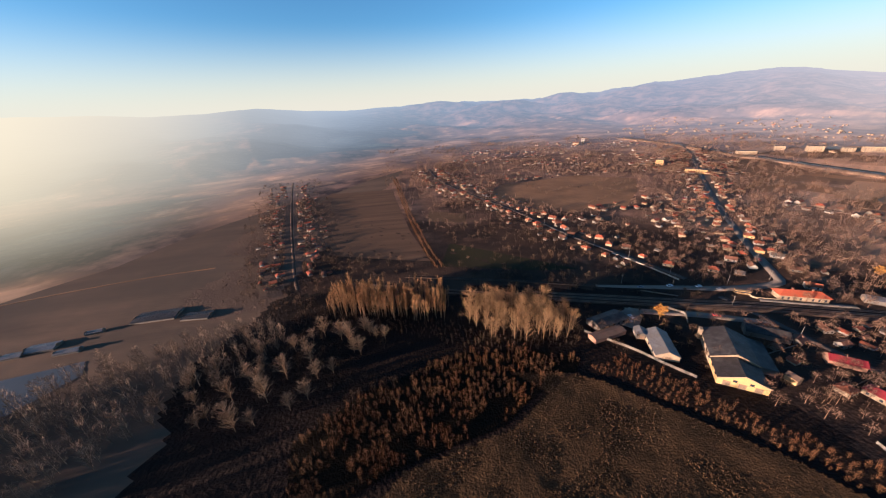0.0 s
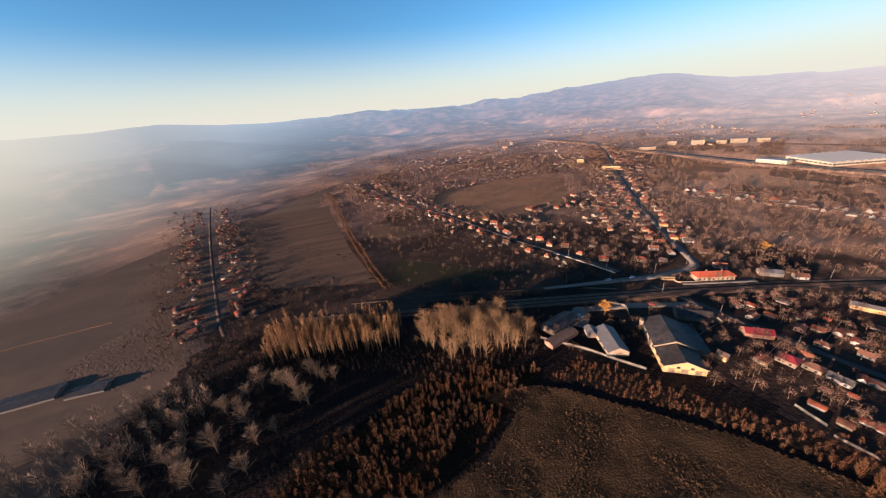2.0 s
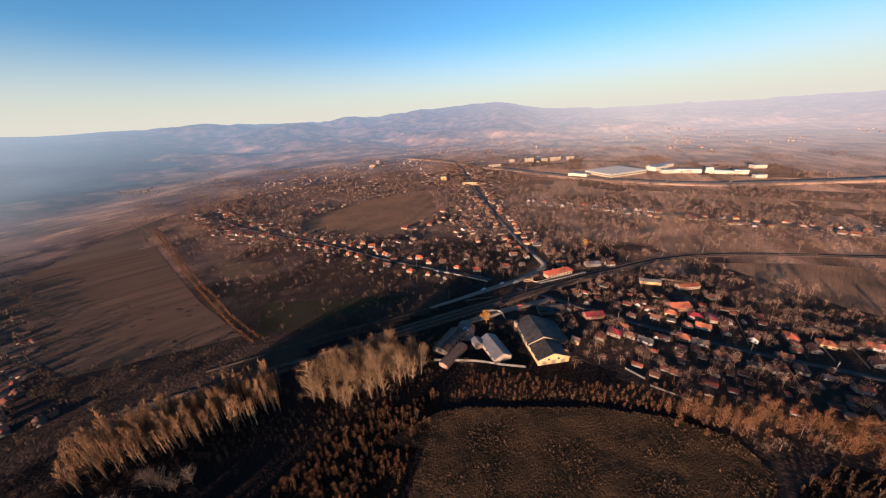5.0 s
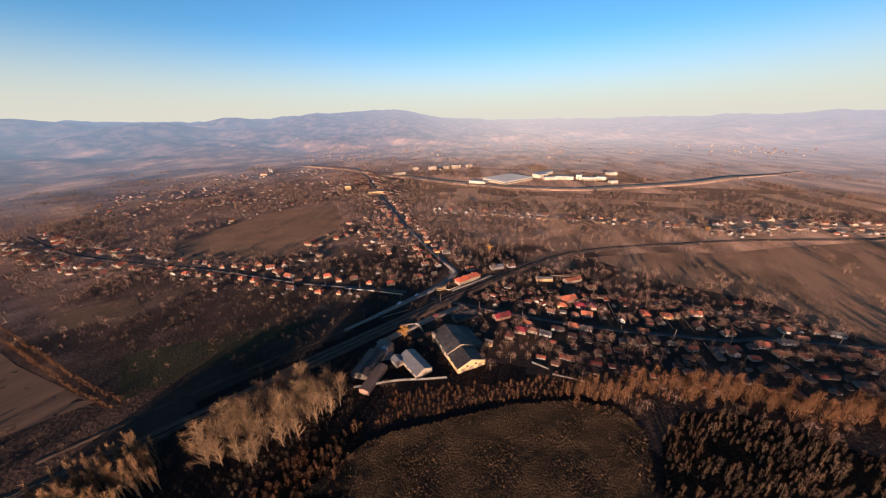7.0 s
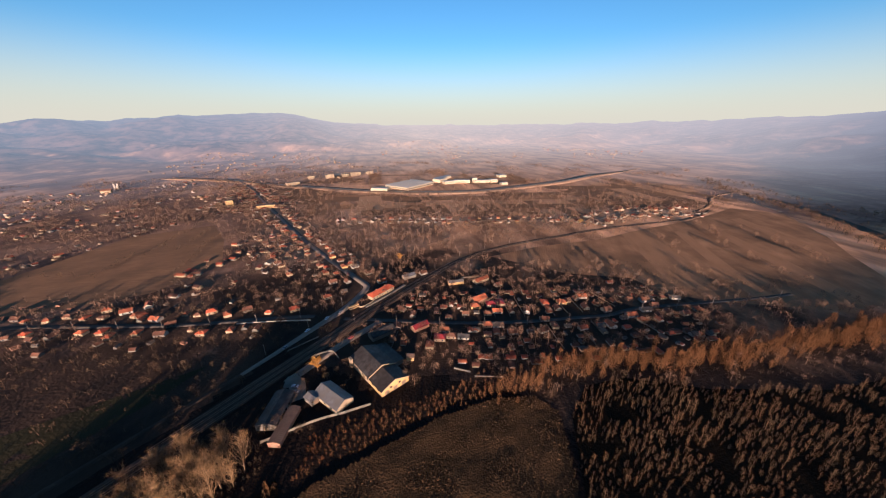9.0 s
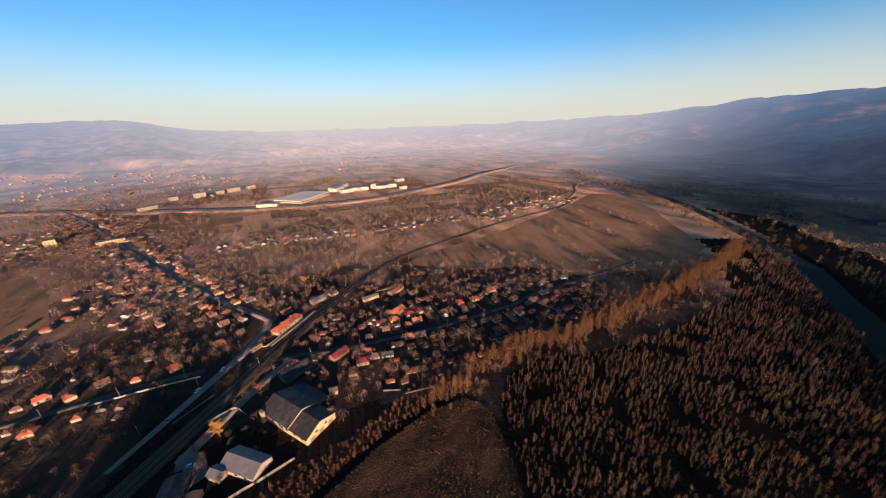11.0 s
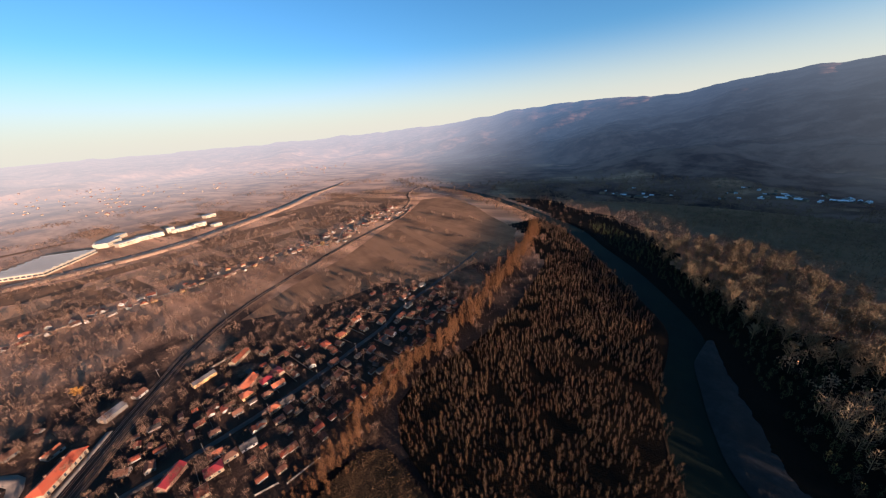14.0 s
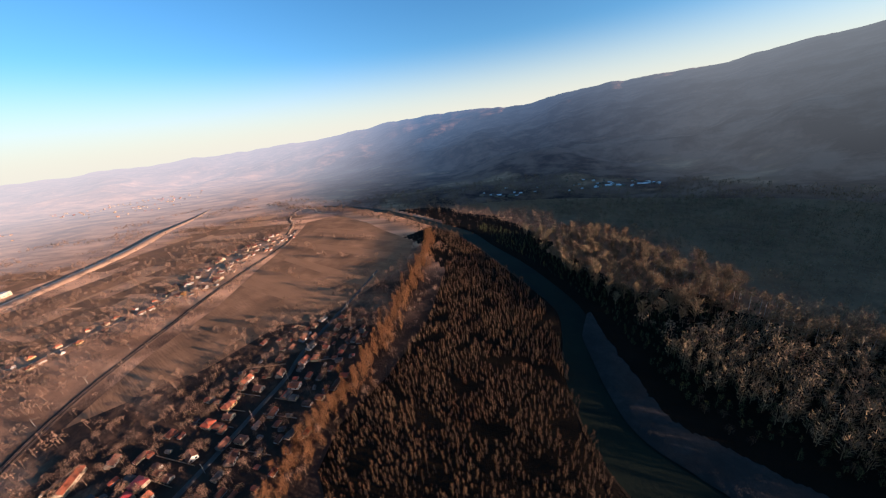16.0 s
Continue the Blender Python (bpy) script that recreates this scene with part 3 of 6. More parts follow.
# ---- the far ranges: a plain backdrop of hazy distance ----


def haze_mat():
    """Far land seen through evening haze: straw plain and bare woods, dimmed by the air on the way, and the air's own
    glow; this haze is painted into base colour and emission.
    """
    m = bpy.data.materials.new("painted_haze_distance")
    m.use_nodes = True
    n, l = m.node_tree.nodes, m.node_tree.links
    p = n["Principled BSDF"]
    p.inputs["Roughness"].default_value, p.inputs["Specular IOR Level"].default_value = 1.0, 0.0
    geo = n.new("ShaderNodeNewGeometry")
    col, cover = n.new("ShaderNodeVertexColor"), n.new("ShaderNodeAttribute")
    col.layer_name, cover.attribute_name = "air", "cover"

    def tones(size, detail, lo, hi, a, b, turn=0.0, squash=(1, 1, 1)):
        mp, t, ramp = n.new("ShaderNodeMapping"), n.new("ShaderNodeTexNoise"), n.new("ShaderNodeValToRGB")
        mp.vector_type = "TEXTURE"
        mp.inputs["Rotation"].default_value[2], mp.inputs["Scale"].default_value = radians(turn), squash
        l.new(geo.outputs["Position"], mp.inputs["Vector"])
        t.inputs["Scale"].default_value, t.inputs["Detail"].default_value, t.inputs["Roughness"].default_value = size, detail, 0.62
        l.new(mp.outputs[0], t.inputs["Vector"])
        ramp.color_ramp.elements[0].position, ramp.color_ramp.elements[1].position = lo, hi
        ramp.color_ramp.elements[0].color, ramp.color_ramp.elements[1].color = (*a, 1), (*b, 1)
        l.new(t.outputs["Fac"], ramp.inputs[0])
        return ramp.outputs[0], t.outputs["Fac"]

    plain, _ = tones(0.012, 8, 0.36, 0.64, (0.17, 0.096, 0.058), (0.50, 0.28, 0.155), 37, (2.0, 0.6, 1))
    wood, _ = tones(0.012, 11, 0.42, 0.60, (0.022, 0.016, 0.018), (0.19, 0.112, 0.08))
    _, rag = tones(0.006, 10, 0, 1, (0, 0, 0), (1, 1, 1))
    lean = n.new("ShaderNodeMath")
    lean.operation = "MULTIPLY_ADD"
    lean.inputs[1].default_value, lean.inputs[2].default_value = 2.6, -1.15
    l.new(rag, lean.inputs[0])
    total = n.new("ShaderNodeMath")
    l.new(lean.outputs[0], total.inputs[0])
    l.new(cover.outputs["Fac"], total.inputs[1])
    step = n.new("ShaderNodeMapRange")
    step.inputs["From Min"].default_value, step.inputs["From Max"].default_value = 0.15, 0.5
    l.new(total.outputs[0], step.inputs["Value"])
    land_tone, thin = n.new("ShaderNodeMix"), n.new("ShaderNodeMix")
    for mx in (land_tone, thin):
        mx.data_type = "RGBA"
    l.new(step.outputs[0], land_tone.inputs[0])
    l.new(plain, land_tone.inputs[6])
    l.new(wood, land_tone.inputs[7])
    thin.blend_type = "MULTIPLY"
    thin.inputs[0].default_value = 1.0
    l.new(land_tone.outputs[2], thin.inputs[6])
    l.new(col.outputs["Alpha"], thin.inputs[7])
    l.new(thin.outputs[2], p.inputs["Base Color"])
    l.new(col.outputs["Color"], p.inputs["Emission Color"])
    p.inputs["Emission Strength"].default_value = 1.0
    return m


def backdrop():
    yaws = np.linspace(84, -222, 690)
    a = np.radians(yaws) + np.pi / 2
    start = edge(yaws) - 12
    u = np.linspace(0, 1, 80)[:, None]
    rr = start[None] * (4950 / start[None]) ** u
    aa = np.broadcast_to(a, rr.shape)
    x, y = (rr * np.cos(aa)).ravel(), (rr * np.sin(aa)).ravel()
    z = height(x, y) - 1.5 * (np.broadcast_to(u, rr.shape).ravel() < 0.02)
    radii = u
    turns = len(a)
    i, j = np.meshgrid(np.arange(len(radii) - 1), np.arange(turns - 1), indexing="ij")
    quads = np.stack([i * turns + j + 1, (i + 1) * turns + j + 1, (i + 1) * turns + j, i * turns + j], -1).reshape(-1, 4)
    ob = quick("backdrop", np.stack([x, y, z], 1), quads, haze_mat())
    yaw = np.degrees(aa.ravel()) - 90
    # Haze painted per vertex: emission rises and base colour fades with distance.
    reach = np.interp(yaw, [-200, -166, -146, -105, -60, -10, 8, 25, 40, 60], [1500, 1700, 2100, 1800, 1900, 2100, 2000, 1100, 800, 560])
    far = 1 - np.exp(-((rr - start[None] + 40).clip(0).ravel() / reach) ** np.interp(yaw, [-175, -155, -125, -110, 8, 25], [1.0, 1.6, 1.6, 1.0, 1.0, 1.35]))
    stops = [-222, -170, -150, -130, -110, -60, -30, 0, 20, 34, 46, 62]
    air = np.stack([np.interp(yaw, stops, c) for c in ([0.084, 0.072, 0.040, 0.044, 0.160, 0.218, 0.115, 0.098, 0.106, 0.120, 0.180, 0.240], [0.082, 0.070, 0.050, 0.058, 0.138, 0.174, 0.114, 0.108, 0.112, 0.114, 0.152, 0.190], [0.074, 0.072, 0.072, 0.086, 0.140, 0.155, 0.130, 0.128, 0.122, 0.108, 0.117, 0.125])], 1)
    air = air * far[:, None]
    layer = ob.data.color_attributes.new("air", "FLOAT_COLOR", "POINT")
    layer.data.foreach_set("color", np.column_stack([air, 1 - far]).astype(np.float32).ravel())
    wooded = np.clip((z - 14) / 90, 0, 1) * 0.6 + np.interp(yaw, [-135, -112, -95, 0, 20], [0.4, 0.3, -0.12, 0.25, 0.25])
    ob.data.attributes.new("cover", "FLOAT", "POINT").data.foreach_set("value", wooded.astype(np.float32))
    ob.data.polygons.foreach_set("use_smooth", np.ones(len(quads), bool))
    return tagged(ob, "hazy far hills and mountain ranges at the horizon", "hills", kind="structure")


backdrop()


# ---- water ----


def water():
    line, side = along(RIVER, 10)
    w = river_width(line[:, 0]) + 5
    l, r = line + side * w[:, None], line - side * w[:, None]
    n = len(line)
    v = np.vstack([np.column_stack([l, np.full(n, -1.7)]), np.column_stack([r, np.full(n, -1.7)])])
    i = np.arange(n - 1)
    return tagged(quick("river", v, np.stack([i + n, i + n + 1, i + 1, i], 1), M_WATER), "dark calm river bending round the wood", "river", kind="structure")


water()
BAR = [(-40, -128), (0, -126), (40, -141), (58, -145), (74, -160), (94, -181), (108, -204), (124, -232), (128, -242), (112, -228), (88, -212), (66, -196), (46, -180), (20, -168), (-20, -160), (-60, -150)]


def gravel_bar():
    """A low bank of gravel that swells out of the water, widest at the bend, with a ragged edge."""
    spine, side = along([(-150, -150), (-80, -150), (-20, -150), (34, -154), (55, -158), (74, -175), (92, -194), (111, -215), (128, -242)], 1.5)
    t = np.linspace(0, 1, len(spine))
    half = np.interp(t, [0, 0.25, 0.45, 0.6, 0.75, 0.9, 1], [12, 15, 14, 13, 12, 9, 2])
    across = np.linspace(-1.25, 1.25, 27)
    v = []
    for i in range(len(spine)):
        for u in across:
            p = spine[i] + side[i] * u * half[i]
            ragged = noise.fractal((p[0] / 9.0, p[1] / 9.0, 3.0), 1.0, 2.0, 4)
            v.append((p[0], p[1], 0.5 - 1.15 * u * u + 0.22 * ragged + 0.2 * noise.noise((p[0] / 2.0, p[1] / 2.0, 0))))
    n = len(across)
    f = [(i * n + j, i * n + j + 1, (i + 1) * n + j + 1, (i + 1) * n + j) for i in range(len(spine) - 1) for j in range(n - 1)]
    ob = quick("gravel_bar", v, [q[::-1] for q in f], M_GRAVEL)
    ob.data.polygons.foreach_set("use_smooth", np.ones(len(f), bool))
    tagged(ob, "grey gravel bar lying along the river bend", "gravel bar", kind="structure")


gravel_bar()
POND = [(-330, 70), (-290, 92), (-248, 111), (-236, 100), (-246, 72), (-300, 45), (-340, 40)]


def flat(name, corners, z, material, label, category):
    bm = bmesh.new()
    bm.faces.new([bm.verts.new((x, y, z)) for x, y in corners])
    for f in bm.faces:
        if f.normal.z < 0:
            f.normal_flip()
    return tagged(part(name, bm, material), label, category, kind="structure")


flat("pond", POND, 0.25, M_POND, "grey still fish pond beside a dike", "pond")

# ---- fields ----
PASTURE = [(20, 105), (51, 106), (66, 100), (90, 84), (121, 64), (147, 40), (160, 18), (155, 3), (122, -8), (60, -22), (0, -30), (-60, 10), (-31, 52), (15, 72), (36, 92)]


def pasture():
    """Rough grazing land with low humps, hollows and ruts that the low sun picks out."""
    step = 1.6
    gx, gy = np.meshgrid(np.arange(-62, 162, step), np.arange(-32, 108, step), indexing="ij")
    hump = np.array([noise.fractal((u / 26.0, v / 26.0, 61.0), 1.0, 2.0, 3) + 0.35 * noise.fractal((u / 5.0, v / 5.0, 62.0), 0.8, 2.0, 3) for u, v in zip(gx.ravel(), gy.ravel())])
    rut = np.array([abs(noise.noise((u / 40.0 + v / 16.0, v / 60.0, 63.0))) for u, v in zip(gx.ravel(), gy.ravel())])
    z = 0.75 + 0.62 * np.clip(hump, -1, 1) - 0.3 * np.exp(-(rut / 0.035) ** 2)
    nx, ny = gx.shape
    i, j = np.meshgrid(np.arange(nx - 1), np.arange(ny - 1), indexing="ij")
    quads = np.stack([i * ny + j, (i + 1) * ny + j, (i + 1) * ny + j + 1, i * ny + j + 1], -1).reshape(-1, 4)
    quads = quads[inside(gx[:-1, :-1].ravel() + step / 2, gy[:-1, :-1].ravel() + step / 2, PASTURE)]
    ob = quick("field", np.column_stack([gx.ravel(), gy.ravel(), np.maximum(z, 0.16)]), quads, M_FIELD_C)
    ob.data.polygons.foreach_set("use_smooth", np.ones(len(quads), bool))
    return tagged(ob, "rough dry pasture with tussocks, humps and ruts", "field", kind="structure")


patch("field", [(-72, 250), (-40, 246), (-75, 330), (-130, 500), (-146, 556), (-262, 540), (-250, 450), (-190, 330), (-140, 262)], M_PLOUGH, "ploughed brown strip field beside a hedge")
patch("field", [(-58, 365), (-7, 358), (-9, 395), (-60, 408)], M_FIELD_A, "small pale stubble plot")
patch("field", [(-30, 235), (60, 224), (92, 226), (40, 255), (-25, 290)], M_FIELD_D, "dull green winter grass plot")
patch("field", [(60, 560), (20, 470), (130, 385), (205, 395), (260, 480), (300, 570), (210, 620)], M_FIELD_B, "large bare brown field between village streets")
pasture()
MEADOW = [(362, 108), (420, 62), (446, 34), (483, -10), (573, -80), (650, -148), (735, -208), (800, -250), (781, -322), (640, -318), (553, -302), (441, -290), (372, -222), (352, -142), (340, -76), (366, -48), (350, 20)]
patch("field", MEADOW, M_MEADOW, "wide dry orange meadow between railway and river")
for corners in ([(570, -84), (486, -104), (430, -116), (370, -124), (362, -92), (420, -72), (500, -52), (530, -46)], [(575, -120), (470, -134), (362, -150), (366, -168), (480, -150), (590, -133)],
                [(655, -156), (490, -200), (400, -222), (408, -240), (500, -222), (672, -170)], [(700, -222), (560, -262), (470, -270), (480, -286), (570, -282), (715, -240)]):
    patch("field", corners, M_GRAZED, "long grazed strip across the dry meadow")
ribbon("stream", [(735, -176), (775, -200), (830, -222), (890, -236), (950, -268), (1000, -304)], 5.0, M_BALLAST, "narrow stream bed winding over the plain", "stream", 0.3)
ribbon("stream_bank", [(745, -184), (785, -207), (840, -229), (900, -243), (960, -276), (985, -318), (940, -328), (880, -312), (800, -326)], 5.0, M_DIRT, "pale bare bank beside a stream bed", "stream bank", 0.22)
patch("field", [(520, 500), (600, 480), (615, 700), (560, 760), (470, 560)], M_FIELD_B, "pale stubble field by the canal")
patch("field", [(560, 330), (640, 350), (640, 470), (590, 470)], M_FIELD_A, "brown field by the canal")
patch("field", [(700, 60), (900, 60), (1050, -60), (1000, -200), (800, -150)], M_FIELD_B, "straw-coloured meadow past the lane")


def strips():
    """Narrow parallel plots between the east lane and the canal."""
    rng = np.random.default_rng(11)
    line, _ = along(EAST_LANE[1:9], 15)
    for i in range(0, len(line) - 2, 2):
        p, q = line[i], line[i + 1] + (line[i + 2] - line[i + 1]) * rng.uniform(0.2, 0.9)
        d = np.array((0.80, 0.60))
        a, b = rng.uniform(20, 40), rng.uniform(95, 150)
        m = (M_GRAZED, M_FIELD_B, M_STUBBLE, M_FIELD_B)[rng.integers(4)]
        patch("field", [tuple(p + d * a), tuple(q + d * a), tuple(q + d * b), tuple(p + d * b)], m, "narrow strip plot behind the lane houses")


strips()


def plain_strips():
    """Long narrow plots of different tone over the far plain."""
    rng = np.random.default_rng(77)
    busy = np.vstack([along(r, 20)[0] for r in (RAIL, EAST_LANE, CANAL, MAIN)])
    made = 0
    while made < 70:
        yaw, r = radians(rng.uniform(-104, -34)), rng.uniform(470, 1120)
        x, y = -math.sin(yaw) * r, math.cos(yaw) * r
        d = np.array((0.80, 0.60)) if rng.random() < 0.75 else np.array((-0.45, 0.89))
        n = np.array((-d[1], d[0]))
        a, b = rng.uniform(50, 140), rng.uniform(9, 30)
        ends = np.array([(x, y)]) + np.linspace(-a, a, 9)[:, None] * d
        if np.min(np.hypot(busy[:, None, 0] - ends[None, :, 0], busy[:, None, 1] - ends[None, :, 1])) < b + 16 or np.hypot(x - 800, y - 430) < 190 or inside(ends[:, 0], ends[:, 1], MEADOW).any() or np.min(off_line(ends[:, 0], ends[:, 1], RIVER_LINE)) < 70:
            made += 0.1
            continue
        p = np.array((x, y))
        patch("field", [tuple(p - d * a - n * b), tuple(p + d * a - n * b * 0.9), tuple(p + d * a * 0.95 + n * b), tuple(p - d * a + n * b)], (M_GRAZED, M_FIELD_B, M_MEADOW, M_FIELD_B, M_STUBBLE)[rng.integers(5)], "long narrow strip plot on the plain")
        made += 1


plain_strips()
# Dark sheets laid under the woods where shade falls.
patch("wood_floor", [(108, -14), (155, -4), (182, -10), (200, -32), (212, -80), (244, -150), (300, -225), (356, -296), (440, -336), (400, -346), (356, -330), (300, -312), (226, -272), (176, -222), (134, -182), (112, -156), (94, -140), (74, -116), (40, -98), (-20, -92), (-90, -80), (-60, -15), (0, -34), (60, -26)], M_SHADE_LITTER, "leaf litter darkened for shade under the plantation")
patch("wood_floor", [(-84, 62), (-58, 92), (-31, 107), (-6, 122), (30, 124), (60, 118), (54, 108), (36, 98), (12, 74), (-31, 55), (-70, 30)], M_SHADE_LITTER, "ground darkened for shade under the willow scrub")
reach_out = len(along(CANAL, 20)[0])
ribbon("canal_bank", CANAL, np.interp(np.arange(reach_out), [0, reach_out - 16, reach_out - 1], [50, 50, 6]), M_CANAL, "pale bare earth bank along a canal", "canal bank", 0.10, 20)
ribbon("canal", [(x + 9, y + 3) for x, y in CANAL[:-2]], 5.0, M_POND, "narrow grey canal between earth banks", "canal", 0.35, 20)
ribbon("track", [(-560, 60), (-430, 160), (-330, 215), (-260, 240)], 2.4, M_FIELD_B, "pale field track under mist", "dirt track", 0.12)


# ---- trees ----


def cone(p, q, r0, r1, n=5):
    """A tapered round bar: corners and triangles."""
    p, q = np.asarray(p, float), np.asarray(q, float)
    d = (q - p) / (np.linalg.norm(q - p) + 1e-9)
    u = np.cross(d, (0.3, 0.9, 0.1) if abs(d[2]) > 0.8 else (0, 0, 1.0))
    u /= np.linalg.norm(u)
    w = np.cross(d, u)
    a = np.arange(n) * 2 * np.pi / n
    ring = np.cos(a)[:, None] * u + np.sin(a)[:, None] * w
    v = np.vstack([p + ring * r0, q + ring * r1])
    i = np.arange(n)
    j = (i + 1) % n
    return v, np.vstack([np.stack([i, j, j + n], 1), np.stack([i, j + n, i + n], 1)])


def gather(pieces):
    out_v, out_f, k = [], [], 0
    for v, f in pieces:
        out_v.append(v)
        out_f.append(f + k)
        k += len(v)
    return np.vstack(out_v), np.vstack(out_f)


def sprigs(rng, base, way, length, width):
    """Thin pointed twigs: one triangle each."""
    n = len(base)
    side = np.cross(way, rng.normal(size=(n, 3)))
    side /= np.linalg.norm(side, axis=1)[:, None] + 1e-9
    v = np.stack([base - side * width[:, None], base + side * width[:, None], base + way * length[:, None]], 1).reshape(-1, 3)
    return v, np.arange(3 * n).reshape(-1, 3)


def bare_tree(rng, h, spread, low, limbs, twigs, upright, thick=0.055, sides=5, limb=1.0):
    """A leafless tree: trunk and limbs, and a crown of twigs."""
    lean = rng.normal(0, 0.03, 2) * h
    top = np.array([lean[0], lean[1], h * 0.86])
    wood = [cone((0, 0, -0.3), top * 0.45, h * 0.010 + 0.04, h * 0.007 + 0.03, sides), cone(top * 0.45, top, h * 0.007 + 0.03, 0.03, sides)]
    starts, ends = [], []
    for i in range(limbs):
        s = low + (0.86 - low) * (i + rng.random()) / limbs
        a = i * 2.4 + rng.normal(0, 0.5)
        out = spread * h * (1.05 - 0.6 * ((s - low) / (0.9 - low)) ** 2) * rng.uniform(0.45, 1.1)
        p = top * s / 0.86
        rise = min(out * upright * rng.uniform(0.9, 1.5), h * (1.0 - 0.32 * (out / (spread * h)) ** 2) * rng.uniform(0.86, 1.0) - p[2])
        q = p + np.array([math.cos(a) * out, math.sin(a) * out, max(rise, out * 0.35)])
        m = (p + q) / 2 + rng.normal(0, 0.02 * h, 3) * (1, 1, 0.3)
        wood += [cone(p, m, (h * 0.006 + 0.02) * limb, (h * 0.004 + 0.015) * limb, 3), cone(m, q, (h * 0.004 + 0.015) * limb, 0.015, 3)]
        starts += [p, m]
        ends += [m, q]
    starts, ends = np.array(starts + [top * 0.5]), np.array(ends + [top])
    k = rng.integers(len(starts), size=twigs)
    t = rng.random(twigs)[:, None] ** 0.85
    base = starts[k] + (ends[k] - starts[k]) * t
    way = ends[k] - starts[k]
    way /= np.linalg.norm(way, axis=1)[:, None] + 1e-9
    way = way * 0.6 + rng.normal(0, 0.5, (twigs, 3)) + (0, 0, 0.35 * upright if upright > 4 else 0.25)
    way /= np.linalg.norm(way, axis=1)[:, None] + 1e-9
    crown = sprigs(rng, base, way, h * rng.uniform(0.06, 0.15, twigs), np.full(twigs, thick) * rng.uniform(0.7, 1.3, twigs))
    return gather(wood), crown


def as_thing(name, wood, crown, bark, twig, label, category, group):
    root = new(name)
    quick("trunk", *wood, bark, root)
    quick("crown", *crown, twig, root)
    return tagged(root, label, category, group)


def grove(templates, places, rng, lo=0.85, hi=1.15):
    """Copies of tree things at (x, y) places; the templates stand at the first ones."""
    z = height(np.array([p[0] for p in places]), np.array([p[1] for p in places]))
    for i, (x, y) in enumerate(places):
        k = rng.uniform(lo, hi)
        m = Matrix.Translation((x, y, z[i])) @ Matrix.Rotation(rng.uniform(0, 6.28), 4, "Z")
        if i < len(templates):
            ob = templates[i]
            ob.matrix_basis = m @ Matrix.Scale(k, 4)
        else:
            ob = templates[rng.integers(len(templates))]
            s = ob.scale.copy()
            ob.scale = (k, k, k * rng.uniform(0.92, 1.08))
            copy_thing(ob, m)
            ob.scale = s


def scatter(rng, corners, gap, jitter=0.45):
    """Loosely even places within an outline."""
    c = np.array(corners, float)
    x, y = np.meshgrid(np.arange(c[:, 0].min(), c[:, 0].max(), gap), np.arange(c[:, 1].min(), c[:, 1].max(), gap))
    x, y = x.ravel() + rng.uniform(-jitter, jitter, x.size) * gap, y.ravel() + rng.uniform(-jitter, jitter, y.size) * gap
    keep = inside(x, y, corners)
    return x[keep], y[keep]


def mass(name, forms, x, y, size, material, label, category, rng, sink=0.1):
    """Very many plants as one mesh: each a turned and sized copy of one of the forms."""
    pick = rng.integers(len(forms), size=len(x))
    turn, z = rng.uniform(0, 6.28, len(x)), height(x, y) - sink
    vs, fs, k = [], [], 0
    for n, (v, f) in enumerate(forms):
        i = np.flatnonzero(pick == n)
        if not len(i):
            continue
        c, s = np.cos(turn[i])[:, None], np.sin(turn[i])[:, None]
        g = size[i][:, None]
        p = np.stack([(v[:, 0] * c - v[:, 1] * s) * g + x[i][:, None], (v[:, 0] * s + v[:, 1] * c) * g + y[i][:, None], v[:, 2] * g * rng.uniform(0.85, 1.15, (len(i), 1)) + z[i][:, None]], -1)
        vs.append(p.reshape(-1, 3))
        fs.append((f[None] + (np.arange(len(i)) * len(v))[:, None, None]).reshape(-1, 3) + k)
        k += len(i) * len(v)
    ob = quick(name, np.vstack(vs), np.vstack(fs), material)
    return tagged(ob, label, category, kind="stuff")


def light_tree(rng, h, spread, low, twigs, upright, thick):
    """A small leafless tree for the masses: a thin stem and a crown of twigs that fan up and out of it."""
    stem = cone((0, 0, -0.2), (rng.normal(0, 0.03) * h, rng.normal(0, 0.03) * h, h * 0.8), 0.10 + 0.006 * h, 0.03, 3)
    a, u = rng.uniform(0, 6.283, twigs), rng.random(twigs)
    s = low + (0.95 - low) * u ** 0.85
    swell = np.sin(np.pi * np.clip((s - low) / (1.04 - low), 0.03, 1) ** 0.75) * spread * h
    r = swell * np.sqrt(rng.random(twigs)) * rng.uniform(0.7, 1.15, twigs)
    base = np.stack([np.cos(a) * r * 0.55, np.sin(a) * r * 0.55, h * s * 0.86], 1)
    way = np.stack([np.cos(a), np.sin(a), np.full(twigs, upright)], 1) + rng.normal(0, 0.35, (twigs, 3))
    way /= np.linalg.norm(way, axis=1)[:, None]
    return gather([stem, sprigs(rng, base, way, h * rng.uniform(0.08, 0.19, twigs), thick * rng.uniform(0.6, 1.4, twigs))])


